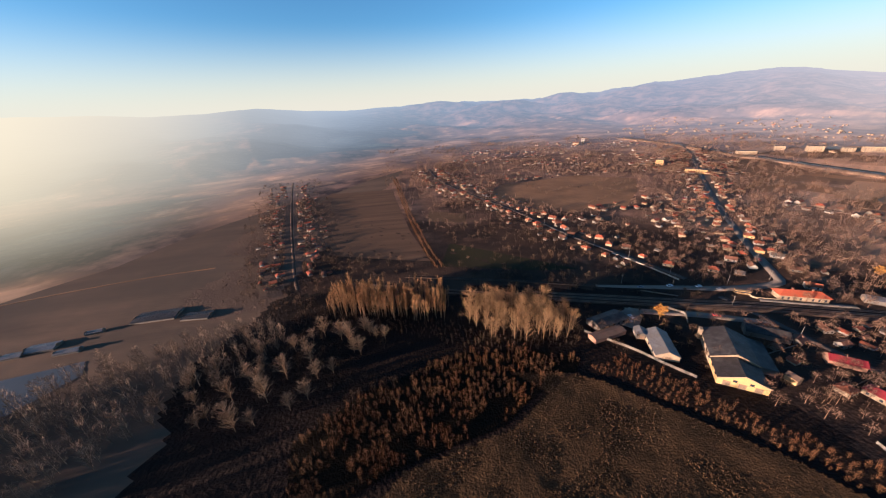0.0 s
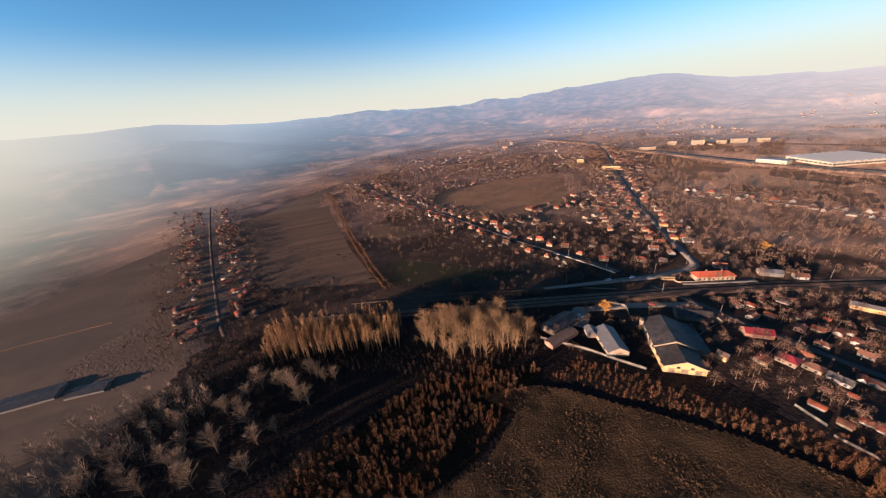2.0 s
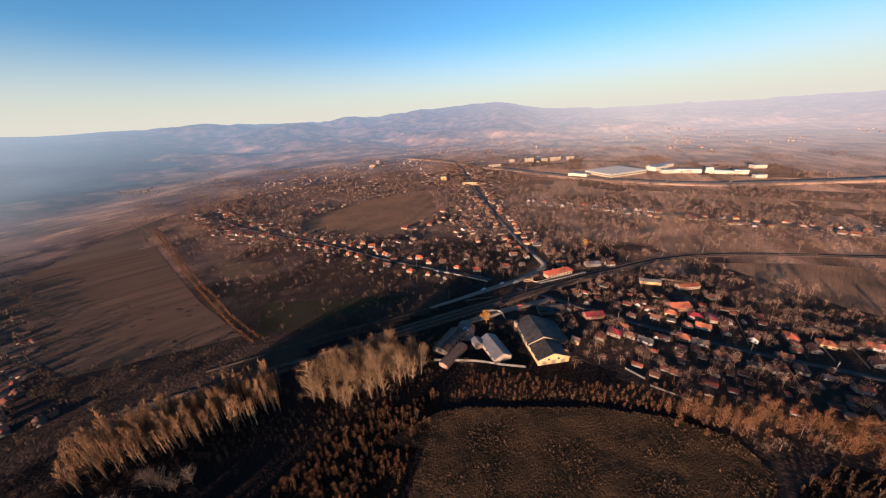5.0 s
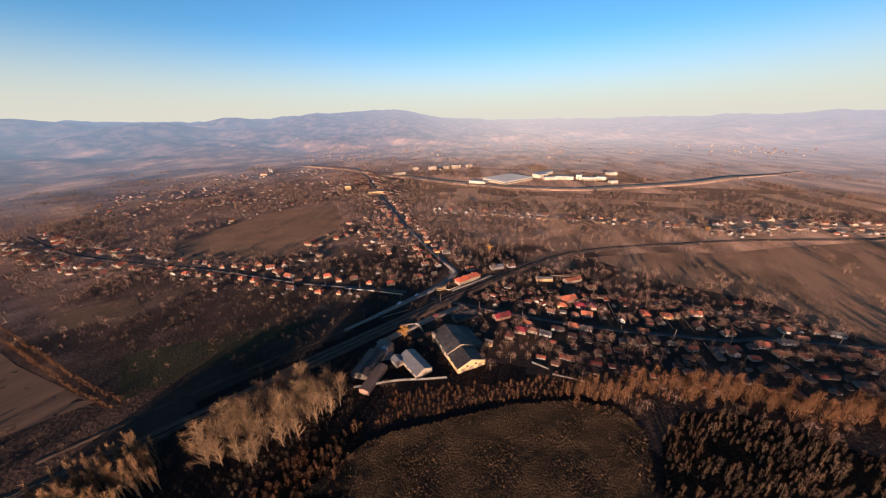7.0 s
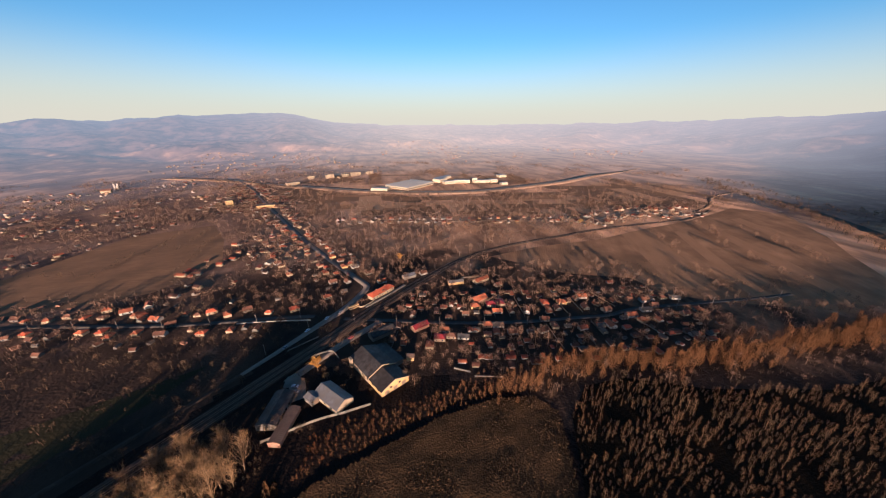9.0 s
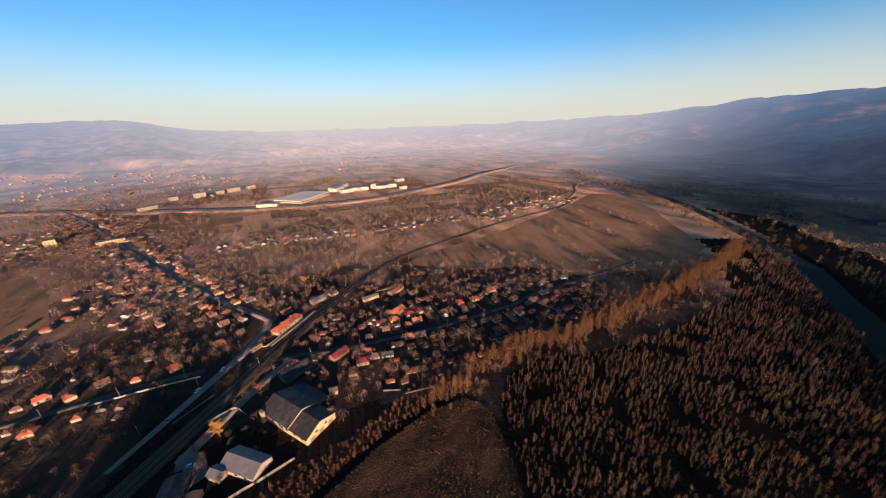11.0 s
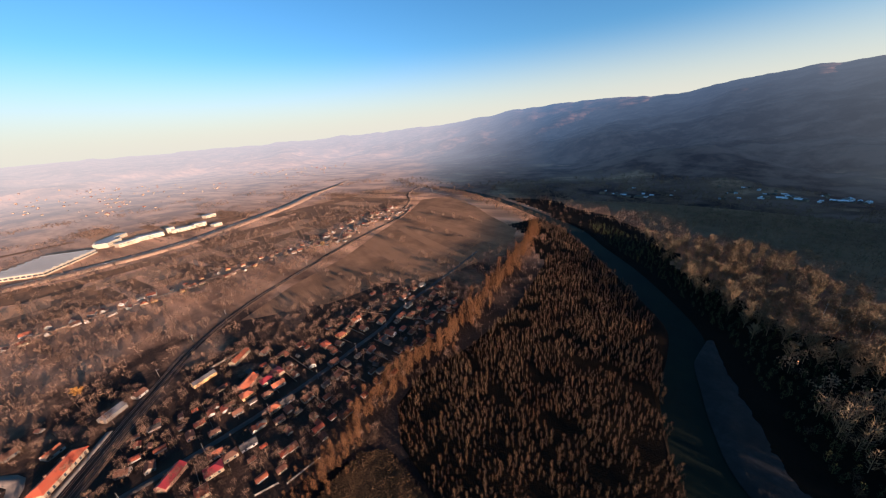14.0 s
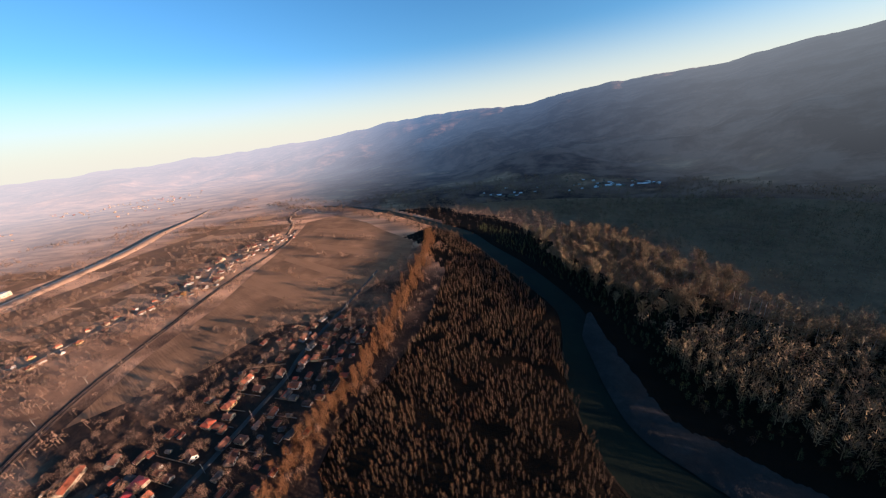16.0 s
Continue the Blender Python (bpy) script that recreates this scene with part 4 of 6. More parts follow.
def round_tree(rng, h, spread, low, twigs, upright, thick):
    """A broad leafless tree for the masses: a stem and a soft, uneven dome of fine twigs."""
    stem = cone((0, 0, -0.2), (rng.normal(0, 0.04) * h, rng.normal(0, 0.04) * h, h * 0.7), 0.12 + 0.008 * h, 0.04, 3)
    d = rng.normal(size=(twigs, 3))
    d /= np.linalg.norm(d, axis=1)[:, None]
    d[:, 2] = np.abs(d[:, 2]) * 1.2 - 0.35
    lobes = rng.normal(size=(4, 3))
    lobes /= np.linalg.norm(lobes, axis=1)[:, None]
    swell = 0.72 + 0.38 * np.clip((d @ lobes.T).max(1), 0, 1)
    far = rng.random(twigs) ** 0.55 * swell
    mid = h * (low + (1 - low) * 0.42)
    base = d * far[:, None] * np.array([spread * h * 0.85, spread * h * 0.85, (h - mid) * 0.85]) + (0, 0, mid)
    way = d * 0.45 + (0, 0, 0.6 * upright) + rng.normal(0, 0.5, (twigs, 3))
    way /= np.linalg.norm(way, axis=1)[:, None]
    return gather([stem, sprigs(rng, base, way, h * rng.uniform(0.05, 0.12, twigs), thick * rng.uniform(0.6, 1.4, twigs))])


def domes(seed, count, h, spread, low, twigs, upright, thick):
    rng = np.random.default_rng(seed)
    return [round_tree(rng, h * rng.uniform(0.8, 1.15), spread * rng.uniform(0.85, 1.2), low, twigs, upright, thick) for _ in range(count)]


def forms(seed, count, h, spread, low, twigs, upright, thick):
    rng = np.random.default_rng(seed)
    return [light_tree(rng, h * rng.uniform(0.85, 1.15), spread * rng.uniform(0.85, 1.2), low, twigs, upright, thick) for _ in range(count)]


def poplars():
    rng = np.random.default_rng(5)
    kinds = [as_thing("poplar_tree", *bare_tree(rng, 22, 0.075, 0.08, 16, 450, 5.0, 0.042, limb=0.8), M_BARK, M_TWIG, "tall leafless poplar with pale upright branches", "tree", "poplar row") for _ in range(6)]
    places = []
    for s in np.linspace(0, 1, 48):
        for row in range(5):
            places.append((-104 + 82 * s + rng.normal(0, 2.0), 160 - 4 * s + row * 5.0 + rng.normal(0, 2.2)))
    rng.shuffle(places)
    grove(kinds, [tuple(p) for p in places], rng, 0.6, 1.05)
    kinds = [as_thing("poplar_tree", *bare_tree(rng, 24, 0.27, 0.06, 40, 1250, 2.2, 0.030, limb=0.75), M_BARK, M_OLIVE, "broad leafless white poplar with a pale fanned crown", "tree", "poplar clump") for _ in range(4)]
    x, y = scatter(rng, [(-4, 150), (8, 136), (27, 132), (52, 132), (66, 142), (58, 156), (40, 166), (14, 170), (-4, 162)], 6.0)
    grove(kinds, list(zip(x, y)), rng, 0.55, 1.12)
    kinds = [as_thing("grey_tree", *bare_tree(rng, 15, 0.33, 0.16, 34, 1300, 1.25, 0.045), M_BARK, M_GREYTWIG, "small grey leafless tree standing in dark pasture", "tree", "scattered trees") for _ in range(4)]
    x, y = scatter(rng, [(-120, 50), (-60, 112), (-40, 132), (-75, 148), (-130, 125), (-170, 80)], 13)
    grove(kinds, list(zip(x, y)), rng, 0.7, 1.2)
    kinds = [as_thing("bank_tree", *bare_tree(rng, 20, 0.30, 0.16, 26, 1200, 1.8, 0.085), M_BARK, M_BANK, "tall leafless tree on the shaded river bank", "tree", "river bank trees") for _ in range(4)]
    x, y = scatter(rng, [(300, -400), (262, -366), (176, -304), (112, -262), (66, -254), (40, -290), (30, -350), (90, -390), (200, -440)], 12.5)
    grove(kinds, list(zip(x, y)), rng, 0.7, 1.2)
    kinds = [as_thing("birch_tree", *bare_tree(rng, 23, 0.13, 0.5, 16, 600, 1.6, 0.07), M_BIRCH, M_BANK, "slender white-trunked tree in a line on the far bank", "tree", "white-trunked trees") for _ in range(3)]
    places = [(104 - 5.2 * i + rng.normal(0, 1), -338 + 1.6 * i + rng.normal(0, 2.5)) for i in range(19)] + [(18 - 6 * i, -284 - 1.5 * i + rng.normal(0, 3)) for i in range(9)]
    grove(kinds, places, rng, 0.85, 1.1)
    kinds = [as_thing("ochre_tree", *bare_tree(rng, 11, 0.42, 0.2, 16, 2200, 0.7, 0.16), M_WOOD, M_OCHRE, "round tree still full of ochre leaves", "tree", "leafy trees")]
    grove(kinds, [(561, 14), (121, 154), (304, 205)], rng, 0.8, 1.15)


poplars()
PLANTATION = [(108, -14), (155, -4), (182, -10), (200, -32), (212, -80), (244, -150), (300, -225), (360, -298), (446, -338), (404, -350), (350, -330), (268, -292), (216, -268), (166, -232), (130, -188), (104, -155), (88, -140), (70, -118), (56, -102), (-20, -85), (-90, -70), (-60, -15), (0, -34), (60, -26)]
RUST_WEST = [(-84, 62), (-58, 92), (-31, 107), (-6, 122), (30, 124), (60, 118), (54, 108), (36, 98), (12, 74), (-31, 55), (-70, 30)]
BRUSH_BAND = [(62, 110), (82, 120), (100, 106), (121, 85), (150, 62), (172, 50), (160, 34), (146, 44), (121, 68), (90, 90)]


ORCHARD = [(250, 130), (300, 30), (340, 10), (360, 115), (420, 110), (480, 60), (545, 20), (540, 90), (470, 230), (400, 360), (290, 300), (250, 190)]


def woods():
    rng = np.random.default_rng(21)
    slim = forms(1, 10, 7.0, 0.19, 0.08, 64, 1.9, 0.06)
    bushy = forms(2, 8, 5.0, 0.42, 0.03, 130, 1.3, 0.05)
    round_form = domes(3, 9, 8.5, 0.44, 0.10, 160, 1.0, 0.10)
    x, y = scatter(rng, PLANTATION, 2.9)
    keep = np.array([noise.noise((u / 16.0, v / 16.0, 2.0)) for u, v in zip(x, y)]) > -0.28
    x, y = x[keep], y[keep]
    pale = np.array([noise.fractal((u / 20.0, v / 20.0, 27.0), 1.0, 2.0, 3) for u, v in zip(x, y)]) + rng.uniform(-0.5, 0.5, len(x)) > 0.25
    mass("plantation_wood", slim + bushy[:2], x[pale], y[pale], rng.uniform(0.5, 1.3, pale.sum()), M_BRUSH, "tan leafless saplings growing through the young plantation", "woodland", rng)
    x, y = x[~pale], y[~pale]
    mass("plantation_wood", slim + bushy[:2], x, y, rng.uniform(0.4, 1.0, len(x)) * rng.choice([0.8, 1.0, 1.35], len(x)), M_RUST, "dense young plantation of russet leafless saplings", "woodland", rng)
    x, y = scatter(rng, RUST_WEST, 2.5)
    keep = rng.random(len(x)) < 0.85
    x, y = x[keep], y[keep]
    gaps = np.array([noise.fractal((u / 13.0, v / 13.0, 8.0), 1.0, 2.0, 3) for u, v in zip(x, y)]) > -0.22
    x, y = x[gaps], y[gaps]
    mass("scrub_wood", bushy + slim[:4], x, y, rng.uniform(0.5, 1.25, len(x)), M_RUSSET, "russet willow scrub along a ditch", "woodland", rng)
    x, y = scatter(rng, BRUSH_BAND, 2.8)
    mass("scrub_wood", bushy + slim[:2], x, y, rng.uniform(0.35, 0.95, len(x)), M_RUSSET, "russet scrub band at the pasture edge", "woodland", rng)
    x, y = scatter(rng, [(112, 118), (128, 92), (152, 76), (176, 52), (196, 20), (214, -10), (226, -30), (236, -8), (222, 20), (204, 52), (184, 78), (160, 96), (140, 112)], 6.5)
    keep = rng.random(len(x)) < 0.6
    keep &= ~inside(x, y, [(112, 92), (128, 84), (160, 130), (140, 146)])
    mass("garden_trees", round_form, x[keep], y[keep], rng.uniform(0.6, 1.2, keep.sum()), M_ORCHARD, "brown leafless trees between the scrub and the lane gardens", "trees", rng)
    line, side = along([(150, 42), (170, 24), (190, 4), (209, -18), (222, -50), (240, -85), (288, -149), (330, -205), (376, -262), (420, -308), (450, -332)], 2.2)
    k = np.repeat(np.arange(len(line)), 3)
    off = rng.normal(0, 5.0, len(k))
    x, y = line[k, 0] + side[k, 0] * off, line[k, 1] + side[k, 1] * off
    mass("tree_belt", forms(4, 8, 12.0, 0.28, 0.04, 270, 1.9, 0.058), x, y, rng.uniform(0.45, 1.3, len(x)) * np.interp(k, [0, 12, 40], [0.75, 0.85, 1.0]), M_BELT, "tall orange-brown belt of leafless trees", "tree belt", rng)
    # Woodland to the west and along the river.
    # The westernmost trees are out of view, added to cast shade eastward.
    west = [(-240, 95), (-190, 130), (-140, 148), (-118, 128), (-150, 85), (-165, 45), (-150, 0), (-220, -40), (-330, -60), (-400, 0), (-330, 50), (-250, 66)]
    x, y = scatter(rng, west, 6.0)
    # Paler twigs make up for the haze over this wood.
    mass("west_wood", forms(6, 6, 15.0, 0.26, 0.15, 130, 1.5, 0.08), x, y, rng.uniform(0.6, 1.15, len(x)), M_GREYTWIG, "grey-brown leafless wood beside the fish pond", "woodland", rng)
    x, y = scatter(rng, [(-135, 158), (-112, 166), (-18, 152), (4, 142), (16, 136), (60, 138), (66, 128), (30, 124), (0, 122), (-14, 128), (-60, 142), (-118, 152)], 3.2)
    mass("scrub_wood", bushy, x, y, rng.uniform(0.4, 0.9, len(x)), M_BRUSH, "brown scrub under the poplars", "woodland", rng)
    line, side = along([(-31, 232), (-46, 270), (-65, 327), (-91, 407), (-138, 569), (-163, 652)], 1.6)
    k = np.repeat(np.arange(len(line)), 2)
    off = np.where(np.arange(len(k)) % 2, 2.6, -2.6) + rng.normal(0, 0.6, len(k))
    mass("hedge", forms(7, 4, 3.2, 0.45, 0.05, 34, 0.9, 0.12), line[k, 0] + side[k, 0] * off, line[k, 1] + side[k, 1] * off, rng.uniform(0.8, 1.5, len(k)), M_BELT, "double hedge of tan brush along a field ditch", "hedge", rng)
    shade = [(-60, -210), (40, -215), (110, -252), (150, -300), (245, -385), (350, -425), (500, -440), (800, -450), (1100, -420), (1300, -560), (900, -760), (500, -800), (150, -820), (-150, -700), (-200, -350)]
    x, y = scatter(rng, shade, 8.6)
    keep = np.array([noise.noise((u / 60.0, v / 60.0, 5.0)) for u, v in zip(x, y)]) > -0.3
    keep &= np.hypot(x, y) < 930 + 90 * rng.random(len(x))
    for fx, fy in ((295, -745), (230, -765), (545, -590), (475, -605)):
        keep &= np.hypot(x - fx, y - fy) > 48
    x, y = x[keep], y[keep]
    mass("south_wood", domes(8, 6, 13.0, 0.42, 0.10, 26, 0.9, 0.62), x, y, rng.uniform(0.5, 1.2, len(x)), M_HILLWOOD, "dark leafless woodland on the shaded far bank", "woodland", rng)
    # Upstream trees lie out of view, added to shade the gravel bar.
    x, y = scatter(rng, [(-280, -170), (-100, -172), (-20, -182), (40, -196), (70, -222), (30, -290), (-10, -330), (-280, -330)], 6.5)
    mass("far_bank_wood", forms(12, 6, 19.0, 0.24, 0.15, 90, 1.2, 0.16), x, y, rng.uniform(0.7, 1.15, len(x)), M_BANK, "tall dark leafless wood on the far bank", "woodland", rng)
    x, y = scatter(rng, [(-90, -172), (-20, -172), (40, -178), (84, -214), (122, -252), (166, -280), (238, -318), (305, -346), (390, -392), (380, -410), (290, -392), (200, -352), (110, -320), (30, -330), (-90, -340)], 6.0)
    mass("bank_scrub", forms(16, 6, 5.0, 0.42, 0.03, 60, 1.3, 0.09), x, y, rng.uniform(0.6, 1.6, len(x)), M_EVERGREEN, "dark green and brown scrub behind the gravel bar", "scrub", rng)
    x, y = scatter(rng, [(310, -450), (230, -425), (150, -420), (40, -400), (-60, -330), (-160, -300), (-260, -420), (-120, -640), (120, -660), (330, -590), (420, -500)], 13)
    keep = np.array([noise.fractal((u / 55.0, v / 55.0, 41.0), 1.0, 2.0, 3) for u, v in zip(x, y)]) > -0.25
    x, y = x[keep], y[keep]
    mass("south_wood", domes(15, 8, 15.0, 0.42, 0.14, 110, 0.9, 0.20), x, y, rng.uniform(0.5, 1.1, len(x)), M_BANK, "olive-brown leafless trees standing loosely on the far bank", "woodland", rng)
    line, side = along([(372, -350), (450, -362), (560, -376), (700, -382), (850, -366), (1000, -332), (1200, -312)], 5)
    k = np.repeat(np.arange(len(line)), 4)
    off = rng.uniform(6, 40, len(k)) * np.where(np.arange(len(k)) % 4 == 3, -1.6, 1)
    mass("bank_wood", domes(10, 8, 9.5, 0.44, 0.12, 90, 0.9, 0.15), line[k, 0] + side[k, 0] * off, line[k, 1] + side[k, 1] * off, rng.uniform(0.6, 1.5, len(k)), M_BRUSH, "leafless trees along the river banks", "woodland", rng)
    # Gardens, orchards and verges of the villages.
    xs, ys = rng.uniform(-420, 1000, 90000), rng.uniform(-320, 1250, 90000)
    d = np.full(len(xs), 1e9)
    for street in (MAIN, LANE, MILL_LANE, WEST_LANE, EAST_LANE):
        d = np.minimum(d, off_line(xs, ys, along(street, 25)[0]))
    near = np.array([noise.noise((u / 70.0, v / 70.0, 1.0)) for u, v in zip(xs, ys)])
    clump = np.array([noise.fractal((u / 26.0, v / 26.0, 12.0), 1.0, 2.0, 3) for u, v in zip(xs, ys)])
    rail = off_line(xs, ys, along(RAIL, 25)[0])
    keep = (d > 8) & (rail > 9) & ~((xs < -130) & (np.hypot(xs, ys) > 560)) & ~((xs < -130) & (d > 45)) & (rng.random(len(xs)) < (np.exp(-((d - 25).clip(0) / 60.0) ** 1.2) * 0.6 + 0.04 + 0.34 * inside(xs, ys, ORCHARD)) * np.clip(0.75 + 1.6 * clump, 0.12, 1.6) + 0.15 * (near > 0.15))
    for area in (PLANTATION, BRUSH_BAND, BAR):
        keep &= ~inside(xs, ys, area)
    keep &= ~inside(xs, ys, [(-20, 130), (70, 130), (165, 80), (160, 0), (110, -12), (-40, -60), (-60, 40), (-30, 110)])
    keep &= off_line(xs, ys, RIVER_LINE) > 48
    for area in ([(60, 560), (20, 470), (130, 385), (205, 395), (260, 480), (300, 570), (210, 620)], [(-72, 250), (-40, 246), (-75, 330), (-170, 640), (-320, 640), (-180, 330), (-132, 262)], MEADOW):
        keep &= ~inside(xs, ys, area)
    keep &= ~(inside(xs, ys, [(-60, 236), (60, 214), (150, 240), (112, 300), (30, 420), (-90, 420)]) & (rng.random(len(xs)) < 0.6))
    xs, ys = xs[keep], ys[keep]
    # Hedges, fruit bushes and saplings crowd the nearer gardens.
    bx, by = rng.uniform(-60, 430, 26000), rng.uniform(-240, 430, 26000)
    d = np.full(len(bx), 1e9)
    for street in (MAIN, LANE, MILL_LANE):
        d = np.minimum(d, off_line(bx, by, along(street, 25)[0]))
    thick = np.array([noise.fractal((u / 22.0, v / 22.0, 31.0), 1.0, 2.0, 3) for u, v in zip(bx, by)])
    keep = (d > 5) & (d < 95) & (off_line(bx, by, along(RAIL, 25)[0]) > 10) & (rng.random(len(bx)) < np.clip(0.32 + 0.9 * thick, 0.03, 0.8))
    for area in (PLANTATION, BRUSH_BAND, [(66, 128), (110, 96), (150, 84), (172, 120), (186, 160), (100, 172)], [(-20, 130), (70, 130), (165, 80), (160, 0), (110, -12), (-40, -60), (-60, 40), (-30, 110)], [(60, 560), (20, 470), (130, 385), (205, 395), (260, 480)]):
        keep &= ~inside(bx, by, area)
    keep &= (off_line(bx, by, RIVER_LINE) > 60) & (bx + by > 60)
    bx, by = bx[keep], by[keep]
    mass("garden_bushes", domes(14, 9, 3.6, 0.6, 0.02, 34, 0.8, 0.13), bx, by, rng.uniform(0.4, 1.25, len(bx)), M_BRUSH, "dark brown hedges and fruit bushes in the village gardens", "bushes", rng)
    near = np.hypot(xs, ys) < 345
    # Trees nearest the railway get darker twigs to stand in for lens falloff.
    i = np.flatnonzero(near & (xs < 165))
    mass("garden_trees", round_form, xs[i], ys[i], rng.uniform(0.45, 1.05, len(i)), M_BRUSH, "dark brown leafless trees and scrub beside the railway", "trees", rng)
    i = np.flatnonzero(near & (xs >= 165))
    mass("garden_trees", round_form, xs[i], ys[i], rng.uniform(0.5, 1.2, len(i)), M_ORCHARD, "brown leafless garden and orchard trees", "trees", rng)
    i = np.flatnonzero(~near & (rng.random(len(xs)) < 0.7))
    mass("garden_trees", domes(10, 8, 9.0, 0.44, 0.12, 32, 0.9, 0.31), xs[i], ys[i], rng.uniform(0.55, 1.3, len(i)), M_ORCHARD, "brown leafless trees among the farther houses", "trees", rng)
    far_form = domes(9, 8, 8.5, 0.44, 0.08, 18, 0.9, 0.52)
    xs, ys = rng.uniform(-150, 1500, 62000), rng.uniform(-300, 1500, 62000)
    lump = np.array([noise.fractal((u / 120.0, v / 120.0, 4.0), 1.0, 2.0, 3) for u, v in zip(xs, ys)]) + rng.uniform(-0.15, 0.15, len(xs))
    far = np.hypot(xs, ys)
    keep = (far > 430) & (far < 1500) & (lump > np.where(far < 850, 0.1, 0.26)) & (np.degrees(np.arctan2(-xs, ys)) < 6)
    keep &= (off_line(xs, ys, along(CANAL, 40)[0]) > 28) & (off_line(xs, ys, along(RAIL, 40)[0]) > 10) & (off_line(xs, ys, along(EAST_LANE, 40)[0]) > 7) & (off_line(xs, ys, RIVER_LINE) > 30)
    keep &= ~inside(xs, ys, [(660, 540), (690, 420), (860, 360), (1060, 220), (1060, 300), (920, 560)])
    keep &= ~inside(xs, ys, MEADOW)
    keep &= ~inside(xs, ys, [(60, 560), (20, 470), (130, 385), (205, 395), (260, 480), (300, 570), (210, 620)])
    xs, ys = xs[keep], ys[keep]
    mass("far_trees", far_form, xs, ys, rng.uniform(0.5, 1.2, len(xs)), M_ORCHARD, "brown leafless trees dotted over the far plain", "trees", rng)
    north = [(-60, 320), (40, 330), (110, 420), (20, 560), (60, 640), (-60, 900), (-220, 720), (-110, 480)]
    x, y = scatter(rng, north, 12)
    keep = np.array([noise.fractal((u / 60.0, v / 60.0, 15.0), 1.0, 2.0, 3) for u, v in zip(x, y)]) > -0.08
    x, y = x[keep], y[keep]
    mass("far_trees", far_form, x, y, rng.uniform(0.45, 1.1, len(x)), M_ORCHARD, "brown leafless trees on the northern fields", "trees", rng)
    ang, r = np.radians(rng.uniform(-46, 16, 5200)), np.sqrt(rng.uniform(480 ** 2, 1250 ** 2, 5200))
    x, y = -np.sin(ang) * r, np.cos(ang) * r
    lump = np.array([noise.fractal((u / 70.0, v / 70.0, 51.0), 1.0, 2.0, 4) for u, v in zip(x, y)])
    keep = (lump > -0.1) & ~inside(x, y, [(60, 560), (20, 470), (130, 385), (205, 395), (260, 480), (300, 570), (210, 620)]) & ~inside(x, y, [(-72, 250), (-40, 246), (-75, 330), (-146, 556), (-262, 540), (-180, 330), (-132, 262)])
    keep &= (off_line(x, y, along(MAIN, 40)[0]) > 12) & (off_line(x, y, along(CANAL, 40)[0]) > 26)
    mass("far_trees", far_form, x[keep], y[keep], rng.uniform(0.5, 1.3, keep.sum()), M_ORCHARD, "brown leafless trees round the north village", "trees", rng)
    line, side = along(WEST_LANE, 2.0)
    k = rng.integers(0, len(line), 900)
    off = rng.uniform(6, 60, 900) * rng.choice([-1, 1], 900)
    mass("garden_trees", far_form, line[k, 0] + side[k, 0] * off, line[k, 1] + side[k, 1] * off, rng.uniform(0.3, 0.9, 900), M_BRUSH, "dark leafless trees among the west lane houses", "trees", rng)
    # Hedge lines along the plot edges of the plain.
    hx, hy = [], []
    for _ in range(150):
        yaw, r = radians(rng.uniform(-112, -10)), rng.uniform(430, 1150)
        d = np.array((0.80, 0.60)) if rng.random() < 0.8 else np.array((-0.45, 0.89))
        t = np.arange(0, rng.uniform(50, 190), 5.0)
        t = t[rng.random(len(t)) < 0.75]
        hx += list(-math.sin(yaw) * r + d[0] * t + rng.normal(0, 1.2, len(t)))
        hy += list(math.cos(yaw) * r + d[1] * t + rng.normal(0, 1.2, len(t)))
    hx, hy = np.array(hx), np.array(hy)
    keep = (off_line(hx, hy, along(CANAL, 40)[0]) > 26) & (off_line(hx, hy, along(RAIL, 40)[0]) > 10) & (off_line(hx, hy, along(MAIN, 40)[0]) > 10) & (off_line(hx, hy, along(EAST_LANE, 40)[0]) > 8) & (off_line(hx, hy, RIVER_LINE) > 40)
    keep &= ~inside(hx, hy, [(660, 540), (690, 420), (860, 360), (1060, 220), (1060, 300), (920, 560)])
    keep &= ~inside(hx, hy, MEADOW)
    mass("plot_hedges", far_form, hx[keep], hy[keep], rng.uniform(0.35, 1.0, keep.sum()), M_BRUSH, "lines of bare trees along the plot edges of the plain", "hedge", rng)
    # Field trees on the meadows by the railway.
    fx, fy = [], []
    for x0, y0, x1, y1 in ((352, 60, 366, -48), (366, -48, 340, -90), (340, -90, 355, -160), (355, -160, 380, -235), (573, -85, 486, -105), (475, -107, 372, -124), (531, -162, 419, -218), (650, -155, 560, -180), (640, -215, 500, -262), (440, 20, 380, -20), (400, -20, 352, -60)):
        n = int(math.hypot(x1 - x0, y1 - y0) / 7)
        t = rng.uniform(0, 1, n)
        fx += list(x0 + (x1 - x0) * t + rng.normal(0, 3, n))
        fy += list(y0 + (y1 - y0) * t + rng.normal(0, 3, n))
    mass("field_trees", round_form, np.array(fx), np.array(fy), rng.uniform(0.6, 1.6, len(fx)), M_ORCHARD, "leafless trees in lines across the meadows", "trees", rng)
    line, _ = along(EAST_LANE[1:9], 1.0)
    px, py = [], []
    for i in range(10, len(line), 26):
        for s in np.arange(22, 140, 4.5):
            if rng.random() < 0.6:
                px.append(line[i, 0] + 0.8 * s + rng.normal(0, 1.2))
                py.append(line[i, 1] + 0.6 * s + rng.normal(0, 1.2))
    mass("plot_hedges", far_form, np.array(px), np.array(py), rng.uniform(0.4, 0.9, len(px)), M_BRUSH, "rows of bare bushes between strip plots", "hedge", rng)
    return len(xs)


woods()


